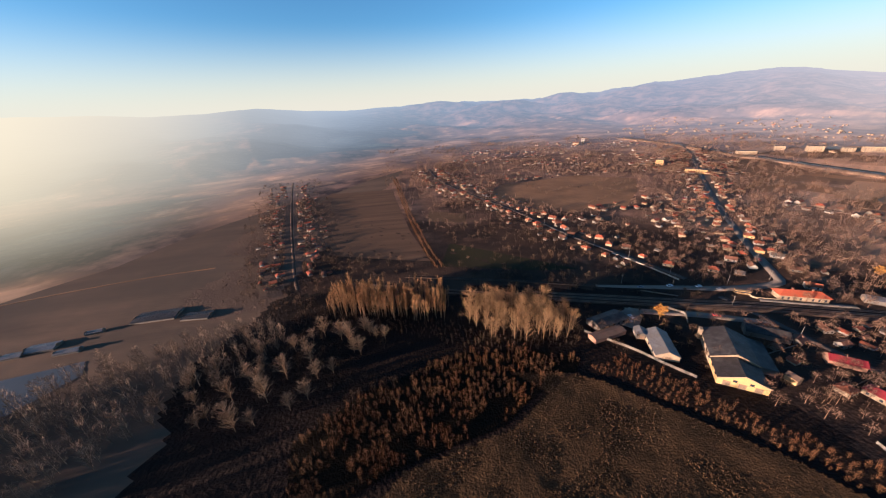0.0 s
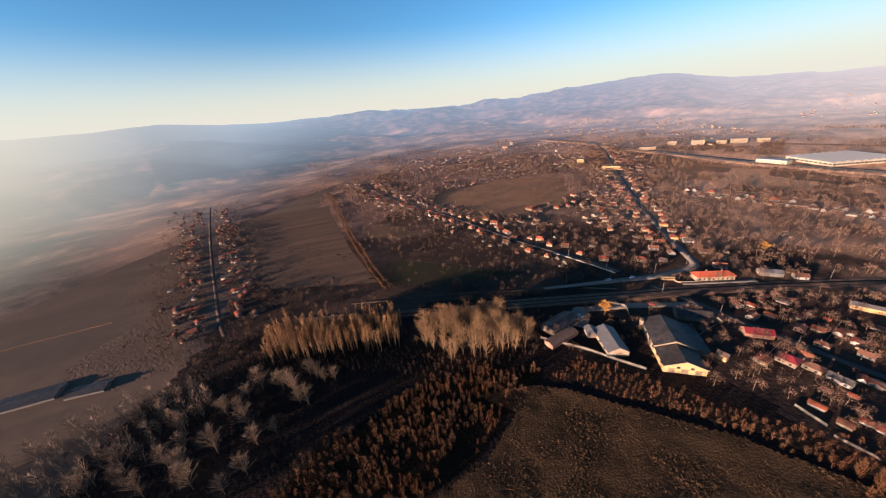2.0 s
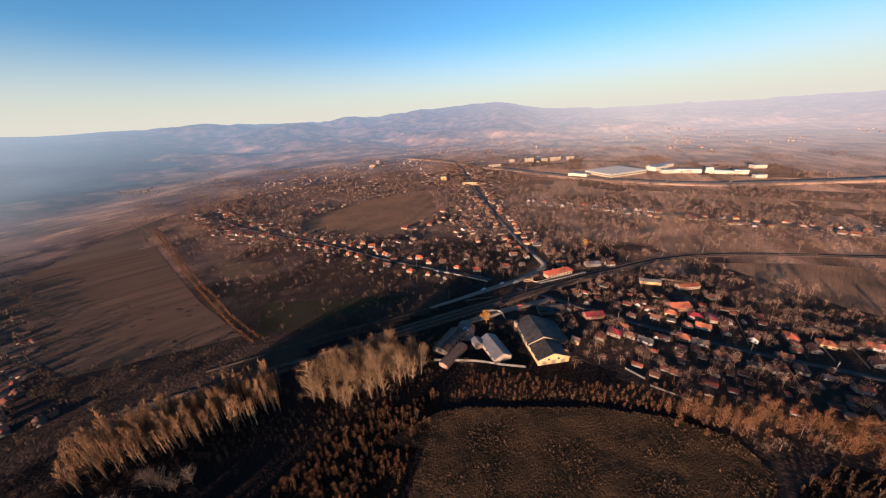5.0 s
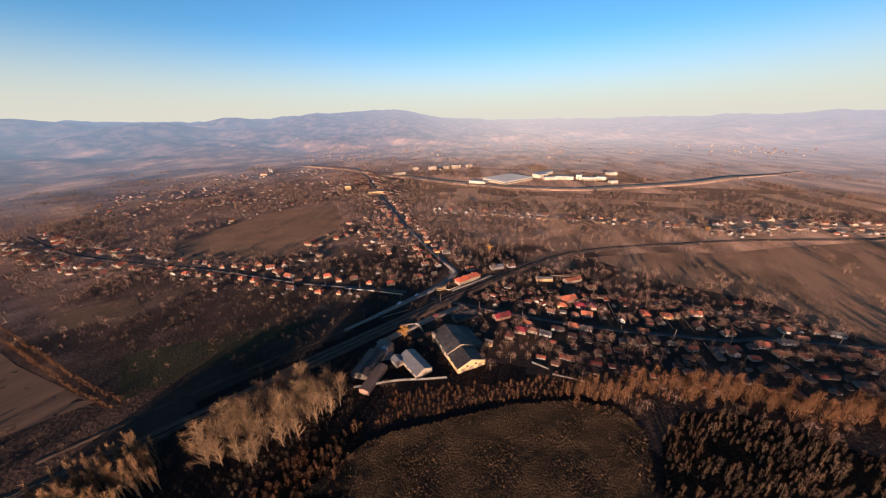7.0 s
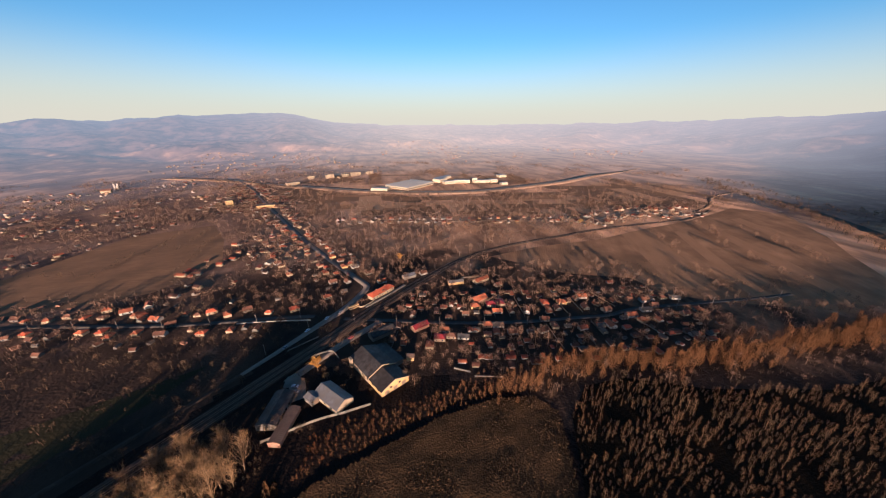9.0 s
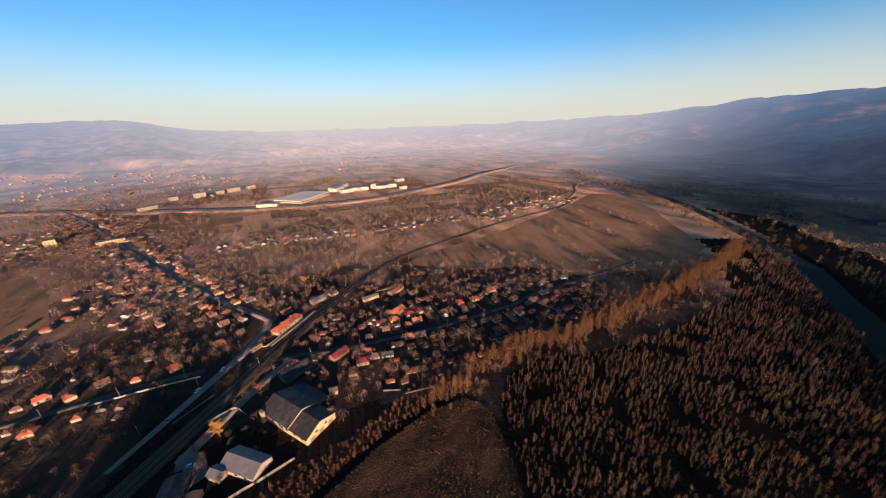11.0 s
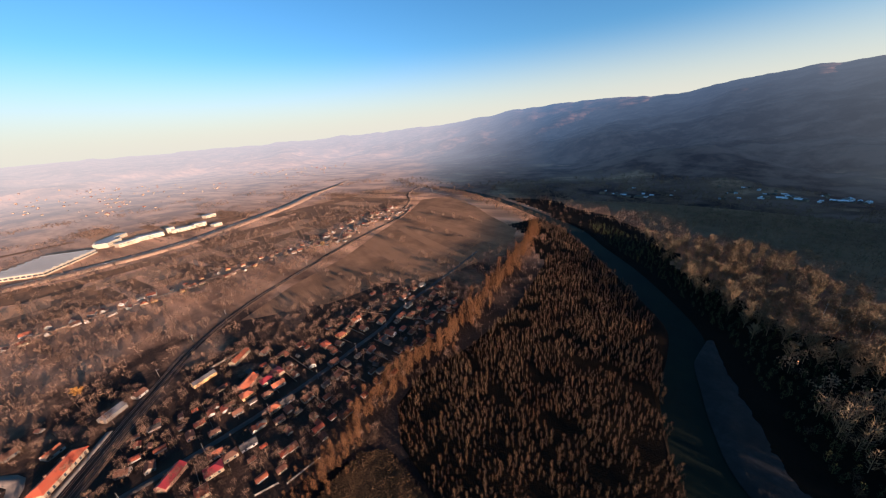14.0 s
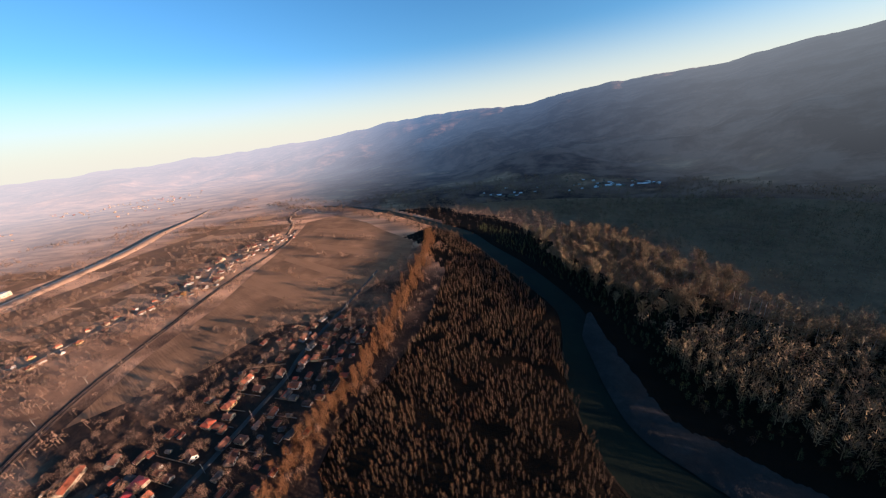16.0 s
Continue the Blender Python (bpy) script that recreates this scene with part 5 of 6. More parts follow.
# ---- houses ----


def gable_roof(w, l, h, rise, over=0.45, t=0.18):
    """Two sloping slabs with a ridge along y."""
    a, b, e = w / 2 + over, l / 2 + over, h - over * rise / (w / 2)
    top = h + rise
    v = []
    for y in (-b, b):
        v += [(-a, y, e), (0, y, top), (a, y, e), (a, y, e + t), (0, y, top + t), (-a, y, e + t)]
    f = [(0, 1, 4, 5), (1, 2, 3, 4), (6, 11, 10, 7), (7, 10, 9, 8), (5, 4, 10, 11), (4, 3, 9, 10), (0, 6, 7, 1), (1, 7, 8, 2), (0, 5, 11, 6), (2, 8, 9, 3)]
    return solid(v, f)


def hip_roof(w, l, h, rise, over=0.45, t=0.2):
    a, b = w / 2 + over, l / 2 + over
    k = max(b - a * 0.85, 0.3)
    v = [(-a, -b, h), (a, -b, h), (a, b, h), (-a, b, h), (-a, -b, h + t), (a, -b, h + t), (a, b, h + t), (-a, b, h + t), (0, -k, h + rise), (0, k, h + rise)]
    return solid(v, [(0, 1, 2, 3), (0, 1, 5, 4), (1, 2, 6, 5), (2, 3, 7, 6), (3, 0, 4, 7), (4, 5, 8), (5, 6, 9, 8), (6, 7, 9), (7, 4, 8, 9)])


def house_walls(w, l, h, rise, hip):
    a, b = w / 2, l / 2
    if hip:
        return boxes((-a, -b, -0.4, a, b, h + 0.1))
    v = [(-a, -b, -0.4), (a, -b, -0.4), (a, b, -0.4), (-a, b, -0.4), (-a, -b, h), (a, -b, h), (a, b, h), (-a, b, h), (0, -b, h + rise), (0, b, h + rise)]
    return solid(v, [(0, 1, 2, 3), (0, 1, 5, 8, 4), (2, 3, 7, 9, 6), (1, 2, 6, 5), (3, 0, 4, 7), (4, 8, 9, 7), (8, 5, 6, 9)])


def house(w, l, h, rise, roof, wall, hip=False, fine=True, group="village houses"):
    root = new("house")
    part("wall", house_walls(w, l, h, rise, hip), WALLS[wall], root)
    part("roof", (hip_roof if hip else gable_roof)(w, l, h, rise), ROOFS[roof], root)
    if fine:
        part("chimney", boxes((w * 0.18 - 0.3, l * 0.2 - 0.3, h + rise * 0.3, w * 0.18 + 0.3, l * 0.2 + 0.3, h + rise + 0.7), (w * 0.18 - 0.38, l * 0.2 - 0.38, h + rise + 0.55, w * 0.18 + 0.38, l * 0.2 + 0.38, h + rise + 0.68)), WALLS["bare brick"], root)
        pane = None
        spots = [(-w * 0.25, -l / 2, 0), (w * 0.25, -l / 2, 0), (-w / 2, -l * 0.25, 1), (-w / 2, l * 0.25, 1), (w / 2, 0.0, 1)]
        for x, y, turned in spots:
            if pane is None:
                pane = part("window", boxes((-0.7, -0.06, -0.75, 0.7, 0.06, 0.75), (-0.85, -0.12, -0.92, 0.85, 0.12, -0.76)), M_GLASS, root)
                ob = pane
            else:
                ob = new("window", pane.data)
                ob.parent = root
            ob.matrix_basis = Matrix.Translation((x, y, h * 0.52)) @ Matrix.Rotation(turned * math.pi / 2, 4, "Z")
        door = part("door", boxes((-0.5, -0.07, 0, 0.5, 0.07, 2.05)), M_WOOD, root)
        door.matrix_basis = Matrix.Translation((w / 2, -l * 0.28, -0.02)) @ Matrix.Rotation(math.pi / 2, 4, "Z")
    return tagged(root, f"{wall} rendered house with a {roof} roof" if wall != "bare brick" else f"bare brick house with a {roof} roof", "house", group)


HOUSE_KINDS = [
    (8.5, 11.0, 3.4, 2.6, "bright orange-red tile", "cream", True), (8.0, 12.0, 3.2, 2.5, "orange tile", "white", False), (7.5, 10.0, 3.0, 2.4, "weathered brown tile", "grey", False),
    (9.0, 11.0, 3.2, 2.7, "orange tile", "ochre", True), (7.0, 12.0, 3.0, 2.2, "dark grey fibre-cement", "white", False), (9.5, 12.0, 3.6, 2.8, "crimson metal sheet", "cream", True),
    (6.0, 9.0, 2.8, 1.9, "weathered brown tile", "bare brick", False), (7.0, 10.0, 3.1, 2.4, "weathered brown tile", "cream", True), (5.0, 8.0, 2.6, 1.5, "dark grey fibre-cement", "grey", False),
    (8.0, 9.5, 3.2, 2.6, "orange tile", "cream", True), (7.5, 11.0, 3.2, 2.5, "weathered brown tile", "white", False),
]
PROTO = {}


def put_house(kind, x, y, turn, fine=True, scale=1.0, group="village houses"):
    z = float(height(np.array([x]), np.array([y]))[0])
    m = Matrix.Translation((x, y, z)) @ Matrix.Rotation(radians(turn), 4, "Z")
    key = (kind, fine)
    if key not in PROTO:
        PROTO[key] = house(*HOUSE_KINDS[kind][:6], hip=HOUSE_KINDS[kind][6], fine=fine, group=group)
        PROTO[key].matrix_basis = m @ Matrix.Scale(scale, 4)
        return PROTO[key]
    ob = copy_thing(PROTO[key], m @ Matrix.Scale(scale / PROTO[key].scale[0], 4))
    return tagged(ob, group=group)


TAKEN = []


def street_houses(street, rng, first, last, gap, set_back, fine, kinds, group, both=True, depth=2):
    """Houses and outbuildings strung along both sides of a street."""
    line, side = along(street, 1.0)
    run = np.concatenate([[0], np.cumsum(np.hypot(*np.diff(line, axis=0).T))])
    s = first
    while s < last:
        for hand in ((1, -1) if both else (1,)):
            i = int(np.clip(np.searchsorted(run, s + rng.uniform(-6, 6)), 0, len(line) - 1))
            for row in range(depth):
                if row and rng.random() < 0.35:
                    continue
                d = set_back + rng.uniform(-1.5, 9) + row * rng.uniform(12, 20)
                x, y = line[i] + side[i] * hand * d
                if any((x - a) ** 2 + (y - b) ** 2 < 72 for a, b in TAKEN):
                    continue
                TAKEN.append((x, y))
                turn = math.degrees(math.atan2(side[i][1], side[i][0])) - 90 + rng.choice([0, 90]) + rng.normal(0, 9)
                kind = kinds[rng.integers(len(kinds))] if row == 0 else (6, 8, 2, 8)[rng.integers(4)]
                put_house(kind, x, y, turn, fine and row == 0, rng.uniform(0.55, 0.76) * (1 if row == 0 else 0.75), group)
        s += gap * rng.uniform(0.8, 1.25)


# Houses that stand out, by kind: (kind, x, y, turn).
LANE_HOUSES = [(5, 186, 94, 20), (7, 192, 87, 20), (9, 175, 97, 110), (4, 195, 78, 20), (3, 241, 85, 30), (5, 250, 73, 30), (5, 256, 66, 120), (9, 218, 66, 30), (4, 221, 58, 30),
               (2, 217, 45, 30), (8, 224, 32, 30), (0, 273, 29, 120), (3, 281, 15, 30), (1, 300, -1, 30), (2, 246, 25, 30), (7, 240, 16, 120), (1, 284, -42, 30), (8, 277, -36, 30), (4, 299, -54, 30), (6, 312, -62, 30)]
NORTH_HOUSES = [(2, 290, 78, 60), (10, 282, 161, 60), (1, 246, 191, 60), (2, 257, 217, 60), (4, 264, 242, 60), (3, 259, 254, 150), (3, 276, 288, 60), (9, 197, 219, 60), (8, 213, 213, 60), (0, 237, 261, 150),
                (0, 134, 293, 60), (9, 137, 276, 150), (0, 168, 230, 60), (1, 102, 362, 60), (2, 108, 304, 60), (1, 116, 357, 150), (9, 96, 381, 60), (2, 150, 268, 60), (7, 178, 238, 60), (10, 223, 237, 60)]
for kind, x, y, turn in LANE_HOUSES + NORTH_HOUSES:
    TAKEN.append((x, y))
    put_house(kind, x, y, turn, True, 0.72, "village houses")
TAKEN += [(189, 116), (192, 110), (130, 98), (135, 110), (142, 125), (146, 136), (223, 172), (232, 168), (214, 176), (253, 85)]
rng_town = np.random.default_rng(8)
street_houses(LANE, rng_town, 48, 320, 13, 8, True, [1, 2, 2, 6, 7, 9, 10, 2, 4, 8], "houses on the lane", depth=2)
street_houses(MAIN, rng_town, 158, 433, 11, 9, True, [0, 0, 1, 2, 3, 7, 9, 9, 10, 5], "houses on the main road", depth=2)
street_houses(MILL_LANE, rng_town, 40, 330, 11.5, 9, True, [0, 0, 1, 2, 7, 9, 3, 9, 10, 2], "houses on the mill lane")


street_houses(EAST_LANE, rng_town, 5, 420, 15, 8, False, [0, 1, 1, 2, 3, 4, 7, 9, 10], "houses on the east lane", depth=1)
BACK_ROW = [(226, 288), (244, 330), (270, 384), (300, 446)]
street_houses(BACK_ROW, rng_town, 0, 180, 9.5, 5, True, [7, 2, 0, 5, 7, 10, 2], "red-roofed houses behind the main road", depth=2)


def far_houses(name, x, y, turn, size, label, rng, skins=None):
    """Many small far houses as one mesh: walls, gables and two roof slopes each."""
    n = len(x)
    z = height(x, y)
    w, l, h, rise = rng.uniform(3.2, 4.6, n) * size, rng.uniform(4.2, 6.5, n) * size, rng.uniform(2.6, 3.4, n) * size, rng.uniform(1.6, 2.6, n) * size
    o = 0.4
    form = np.zeros((n, 16, 3))
    for i, (a, b, c) in enumerate([(-1, -1, 0), (1, -1, 0), (1, 1, 0), (-1, 1, 0), (-1, -1, 1), (1, -1, 1), (1, 1, 1), (-1, 1, 1)]):
        form[:, i] = np.stack([a * w, b * l, np.where(c, h, -0.5)], 1)
    form[:, 8] = np.stack([0 * w, -l, h + rise], 1)
    form[:, 9] = np.stack([0 * w, l, h + rise], 1)
    for i, (a, b) in enumerate([(-1, -1), (0, -1), (1, -1), (-1, 1), (0, 1), (1, 1)]):
        form[:, 10 + i] = np.stack([a * (w + o), b * (l + o), np.where(a == 0, h + rise + 0.15, h + 0.15 - o * rise / w)], 1)
    c, s = np.cos(turn)[:, None], np.sin(turn)[:, None]
    v = np.stack([form[..., 0] * c - form[..., 1] * s + x[:, None], form[..., 0] * s + form[..., 1] * c + y[:, None], form[..., 2] + z[:, None]], -1).reshape(-1, 3)
    quads = np.array([(0, 1, 5, 4), (1, 2, 6, 5), (2, 3, 7, 6), (3, 0, 4, 7), (4, 5, 8, 8), (6, 7, 9, 9), (10, 13, 14, 11), (11, 14, 15, 12)])
    tris = np.array([t for q in quads for t in ((q[0], q[1], q[2]), (q[0], q[2], q[3])) if len(set(t)) == 3])
    walls = np.array([not (t >= 10).all() for t in tris])
    f = (tris[None] + (np.arange(n) * 16)[:, None, None]).reshape(-1, 3)
    skins = skins or [WALLS["white"], WALLS["cream"], WALLS["grey"], ROOFS["orange tile"], ROOFS["weathered brown tile"], ROOFS["dark grey fibre-cement"], ROOFS["bright orange-red tile"]]
    ob = quick(name, v, f, skins[0])
    for m in skins[1:]:
        ob.data.materials.append(m)
    wall, roof = rng.choice([0, 1, 2], n, p=[0.28, 0.40, 0.32]), rng.choice([3, 4, 5, 6], n, p=[0.34, 0.30, 0.14, 0.22])
    slot = np.where(walls[None], wall[:, None], roof[:, None]).ravel()
    ob.data.polygons.foreach_set("material_index", slot.astype(np.int32))
    return tagged(ob, label, "houses", kind="stuff")


def far_streets():
    rng = np.random.default_rng(31)
    for street, first, last, name, gap in ((WEST_LANE, 15, 480, "rows of small houses on the misty west lane", 6), (EAST_LANE, 420, 760, "row of small houses along the east lane", 10),
                                           (MAIN, 433, 930, "rows of houses on the far main road", 10), (MILL_LANE, 330, 700, "rows of houses on the far mill lane", 12)):
        line, side = along(street, 1.0)
        run = np.concatenate([[0], np.cumsum(np.hypot(*np.diff(line, axis=0).T))])
        s = np.repeat(np.arange(first, min(last, run[-1]), gap), 4) + rng.uniform(-8, 8, len(np.repeat(np.arange(first, min(last, run[-1]), gap), 4)))
        i = np.clip(np.searchsorted(run, s), 0, len(line) - 1)
        d = np.tile([1, -1, 1, -1], len(s) // 4) * (np.tile([9, 9, 22, 22], len(s) // 4) + rng.uniform(0, 20, len(s)))
        x, y = line[i, 0] + side[i, 0] * d, line[i, 1] + side[i, 1] * d
        keep = rng.random(len(s)) < (0.7 if street is WEST_LANE else 1.0) * np.tile([0.85, 0.85, 0.6, 0.6], len(s) // 4)
        turn = np.arctan2(side[i, 1], side[i, 0]) + rng.choice([0, 1.57], len(s)) + rng.normal(0, 0.08, len(s))
        far_houses("far_houses", x[keep], y[keep], turn[keep], (np.tile([0.85, 0.85, 0.6, 0.6], len(s) // 4) * rng.uniform(0.75, 1.15, len(s)) * (0.68 if street is WEST_LANE else 1.0))[keep], name, rng)
    line, side = along(LANE, 1.0)
    i = rng.integers(20, 300, 230)
    d = rng.uniform(9, 52, 230) * rng.choice([-1, 1], 230)
    x, y = line[i, 0] + side[i, 0] * d, line[i, 1] + side[i, 1] * d
    far = np.array([min((a - u) ** 2 + (b - v) ** 2 for u, v in TAKEN) for a, b in zip(x, y)])
    keep = (far > 42) & (off_line(x, y, along(RAIL, 20)[0]) > 12) & (x > 168)
    far_houses("yard_sheds", x[keep], y[keep], np.arctan2(side[i, 1], side[i, 0])[keep] + rng.choice([0, 1.57], keep.sum()), rng.uniform(0.3, 0.55, keep.sum()), "small sheds and coops in the lane gardens", rng)
    # Loose villages on the plain and the lower slopes: outline, how many, label.
    areas = [([(-80, 640), (60, 560), (300, 640), (520, 760), (560, 1150), (250, 1250), (-30, 1000)], 260, "scattered houses of the north village"),
             ([(640, 780), (900, 700), (1100, 900), (1500, 1500), (1000, 1900), (600, 1500)], 220, "pale town houses beyond the canal"),
             ([(1300, 500), (1900, 300), (2500, 900), (2300, 1500), (1600, 1200)], 140, "pale far houses on the plain"),
             ([(230, -800), (320, -690), (470, -630), (620, -590), (620, -650), (400, -770), (300, -830)], 36, "pale farm buildings on the shaded bank"),
             ([(332, -728), (322, -772), (268, -772), (262, -744)], 18, "pale farm sheds and plastic greenhouses on the shaded bank"),
             ([(255, -752), (205, -770), (208, -800), (250, -782)], 14, "pale farm sheds in a row on the shaded bank"),
             ([(575, -583), (450, -610), (455, -636), (565, -606)], 18, "pale farm sheds by the river meadow"),
             ([(1700, -100), (2500, -300), (2600, 400), (1900, 200)], 90, "pale far houses beside the plain"),
             ([(300, 640), (480, 560), (560, 700), (420, 800)], 90, "houses round the village centre"),
             ([(90, 330), (190, 300), (300, 400), (240, 470), (140, 380)], 30, "small sheds in the orchards")]
    for corners, count, label in areas:
        c = np.array(corners, float)
        x, y = rng.uniform(c[:, 0].min(), c[:, 0].max(), count * 4), rng.uniform(c[:, 1].min(), c[:, 1].max(), count * 4)
        lump = np.array([noise.noise((u / 130.0, v / 130.0, 3.0)) for u, v in zip(x, y)]) + rng.uniform(-0.3, 0.3, len(x))
        keep = inside(x, y, corners) & (lump > -0.1)
        x, y = x[keep][:count], y[keep][:count]
        # Farthest houses wear pale skins in place of the haze they lack.
        far_houses("far_houses", x, y, rng.uniform(0, 0.6, len(x)) + rng.choice([0, 1.57], len(x)), rng.uniform(0.4, 0.8, len(x)) * (1.15 if "sheds" in label and "farm" in label else 1.0), label, rng, [WALLS["grey"], M_WHITE, WALLS["cream"], WALLS["grey"], M_CANAL, WALLS["grey"], M_WHITE] if "pale farm" in label else [WALLS["grey"], WALLS["cream"], M_CANAL, M_STUBBLE, M_CANAL, ROOFS["orange tile"], ROOFS["bright orange-red tile"]] if "pale" in label else None)


far_streets()


# ---- the depot by the pasture ----


def corrugated(w, l, h, rise, over=0.3, t=0.14, pitch=1.1):
    """A ridged sheet roof with two slopes: shallow ribs run down each slope."""
    a, b = w / 2 + over, l / 2 + over
    e = h - over * rise / (w / 2)
    ys = np.arange(-b, b + 0.01, pitch / 2)
    v, f = [], []
    for i, y in enumerate(ys):
        k = 0.07 if i % 2 else 0.0
        v += [(-a, y, e + k), (0, y, h + rise + k), (a, y, e + k), (-a, y, e - t), (0, y, h + rise - t), (a, y, e - t)]
    for i in range(len(ys) - 1):
        p, q = 6 * i, 6 * i + 6
        f += [(p, p + 1, q + 1, q), (p + 1, p + 2, q + 2, q + 1), (p + 3, q + 3, q + 4, p + 4), (p + 4, q + 4, q + 5, p + 5), (p, q, q + 3, p + 3), (p + 2, p + 5, q + 5, q + 2)]
    n = 6 * (len(ys) - 1)
    f += [(0, 3, 4, 1), (1, 4, 5, 2), (n, n + 1, n + 4, n + 3), (n + 1, n + 2, n + 5, n + 4)]
    return solid(v, f)


def place(ob, x, y, turn):
    ob.matrix_basis = Matrix.Translation((x, y, 0)) @ Matrix.Rotation(radians(turn), 4, "Z")
    return ob


def warehouse():
    root = new("warehouse")
    # Front hall: gable end towards the pasture at local y = 0.
    front = part("front_hall_wall", house_walls(20.0, 15.0, 3.9, 3.8, False), WALLS["ochre"], root, "ochre rendered gable wall")
    front.location = (0, 7.5, 0)
    roof = part("front_roof", corrugated(20.0, 15.0, 3.9, 3.8), M_SHED, root)
    roof.location = (0, 7.5, 0.1)
    back = part("back_hall_wall", house_walls(20.4, 26.0, 4.7, 4.2, False), WALLS["cream"], root, "cream rendered wall")
    back.location = (0, 28.0, 0)
    roof = part("back_roof", corrugated(20.4, 26.0, 4.7, 4.2), M_SHED, root)
    roof.location = (0, 28.0, 0.1)
    for x in (-6.2, 0.0, 6.2):
        d = part("door", boxes((-1.5, -0.1, 0, 1.5, 0.12, 2.7), (-1.65, -0.16, 2.7, 1.65, 0.12, 2.85)), M_WOOD, root, "dark wooden double door")
        d.location = (x, -0.03, 0)
    for x in (-3.2, 3.2):
        g = part("window", boxes((-0.8, -0.08, 2.9, 0.8, 0.1, 4.0), (-0.95, -0.14, 2.75, 0.95, 0.1, 2.9)), M_GLASS, root)
        g.location = (x, -0.03, 0.4)
    for i in range(6):
        g = part("side_window", boxes((-0.08, -0.9, 2.4, 0.1, 0.9, 3.8)), M_GLASS, root)
        g.location = (-10.23 if i > 1 else -10.03, 4 + i * 6.2, 0)
    for y, w, h, rise in ((-0.38, 20.6, 3.9, 3.8), (14.62, 21.0, 4.7, 4.2)):
        a, e = w / 2, h - 0.3 * rise / 10 - 0.12
        t = h + rise + 0.02
        v = [(-a, y, e), (0, y, t), (a, y, e), (a, y, e + 0.42), (0, y, t + 0.42), (-a, y, e + 0.42)]
        v += [(x, yy + 0.16, z) for x, yy, z in v]
        part("verge_board", solid(v, [(0, 1, 4, 5), (1, 2, 3, 4), (6, 11, 10, 7), (7, 10, 9, 8), (5, 4, 10, 11), (4, 3, 9, 10), (0, 6, 7, 1), (1, 7, 8, 2), (0, 5, 11, 6), (2, 8, 9, 3)]), WALLS["cream"], root, "pale cream verge board")
    part("lean_to", boxes((10.2, 16, -0.3, 17.5, 40, 3.2)), WALLS["grey"], root)
    part("lean_to_roof", solid([(10.1, 15.7, 4.4), (18, 15.7, 3.2), (18, 40.3, 3.2), (10.1, 40.3, 4.4), (10.1, 15.7, 4.6), (18, 15.7, 3.4), (18, 40.3, 3.4), (10.1, 40.3, 4.6)],
                               [(0, 1, 2, 3), (4, 5, 6, 7), (0, 1, 5, 4), (1, 2, 6, 5), (2, 3, 7, 6), (3, 0, 4, 7)]), M_SHED, root)
    part("stair_tower", boxes((-11.6, 35.5, -0.3, -10.15, 38.8, 6.6), (-11.75, 35.35, 6.6, -10.05, 38.95, 6.8)), WALLS["cream"], root)
    place(root, 129.5, 97.5, -22.5)
    tagged(root, "large old warehouse with a stepped rusty sheet roof and ochre gable", "warehouse")


def shed(name, w, l, h, rise, roof, wall, x, y, turn, label, extras=()):
    root = new(name)
    part("wall", house_walls(w, l, h, rise, False), wall, root)
    part("roof", corrugated(w, l, h, rise), roof, root)
    for s in (-1, 1):
        d = part("door", boxes((-1.3, -0.08, 0, 1.3, 0.08, 2.6)), M_WOOD, root)
        d.location = (0, s * (l / 2 + 0.02), 0)
    for k in extras:
        g = part("window", boxes((-0.1, -0.7, h * 0.4, 0.1, 0.7, h * 0.8)), M_GLASS, root)
        g.location = (-w / 2 - 0.02, k, 0)
    place(root, x, y, turn)
    return tagged(root, label, "shed")


warehouse()
M_PALE_SHEET = surf("pale_sheet_roof", (0.155, 0.155, 0.160), (0.095, 0.095, 0.10), 0.4, 0.5, (0.11, 0.10, 0.088), 0.15, 0.15, 3, metal=0.4)
M_RUSTY = surf("rusty_brown_sheet", (0.105, 0.062, 0.040), (0.066, 0.040, 0.027), 0.4, 0.7, (0.085, 0.060, 0.043), 0.15, 0.2, 3)
shed("shed", 12.0, 22.0, 3.4, 3.0, M_PALE_SHEET, WALLS["cream"], 107, 127, -10.5, "grey sheet-roofed shed with a cream gable", (-6, 0, 6))
shed("shed", 6.0, 8.0, 3.0, 1.6, M_PALE_SHEET, WALLS["grey"], 101, 138, -10.5, "small pale sheet-roofed annex beside the shed")
shed("shed", 11.0, 24.0, 3.6, 1.8, M_SHED, WALLS["grey"], 86, 150, 116, "long low dark depot building with a grey sheet roof", (-8, -4, 0, 4, 8))
shed("shed", 6.5, 23.0, 2.8, 0.9, M_RUSTY, WALLS["bare brick"], 81, 137, 113, "long low store with a rusty brown roof")
shed("shed", 6.5, 14.0, 3.0, 2.0, ROOFS["crimson metal sheet"], WALLS["bare brick"], 192, 115, 64, "brick barn with a dull red sheet roof")
shed("shed", 4.0, 5.0, 3.4, 1.2, M_RUSTY, WALLS["ochre"], 157, 103, 20, "small ochre hut with a rusty roof")
shed("shed", 6.0, 18.0, 3.0, 1.6, ROOFS["orange tile"], WALLS["cream"], 292, 97, 62, "long low cream outbuilding with an orange roof")
shed("shed", 5.0, 16.0, 3.0, 1.4, M_PALE_SHEET, WALLS["ochre"], 276, 119, 40, "long ochre store beside the railway")
shed("shed", 8.5, 15.0, 3.2, 2.6, ROOFS["orange tile"], WALLS["bare brick"], 253, 86, 60, "big orange-roofed brick barn among the houses")
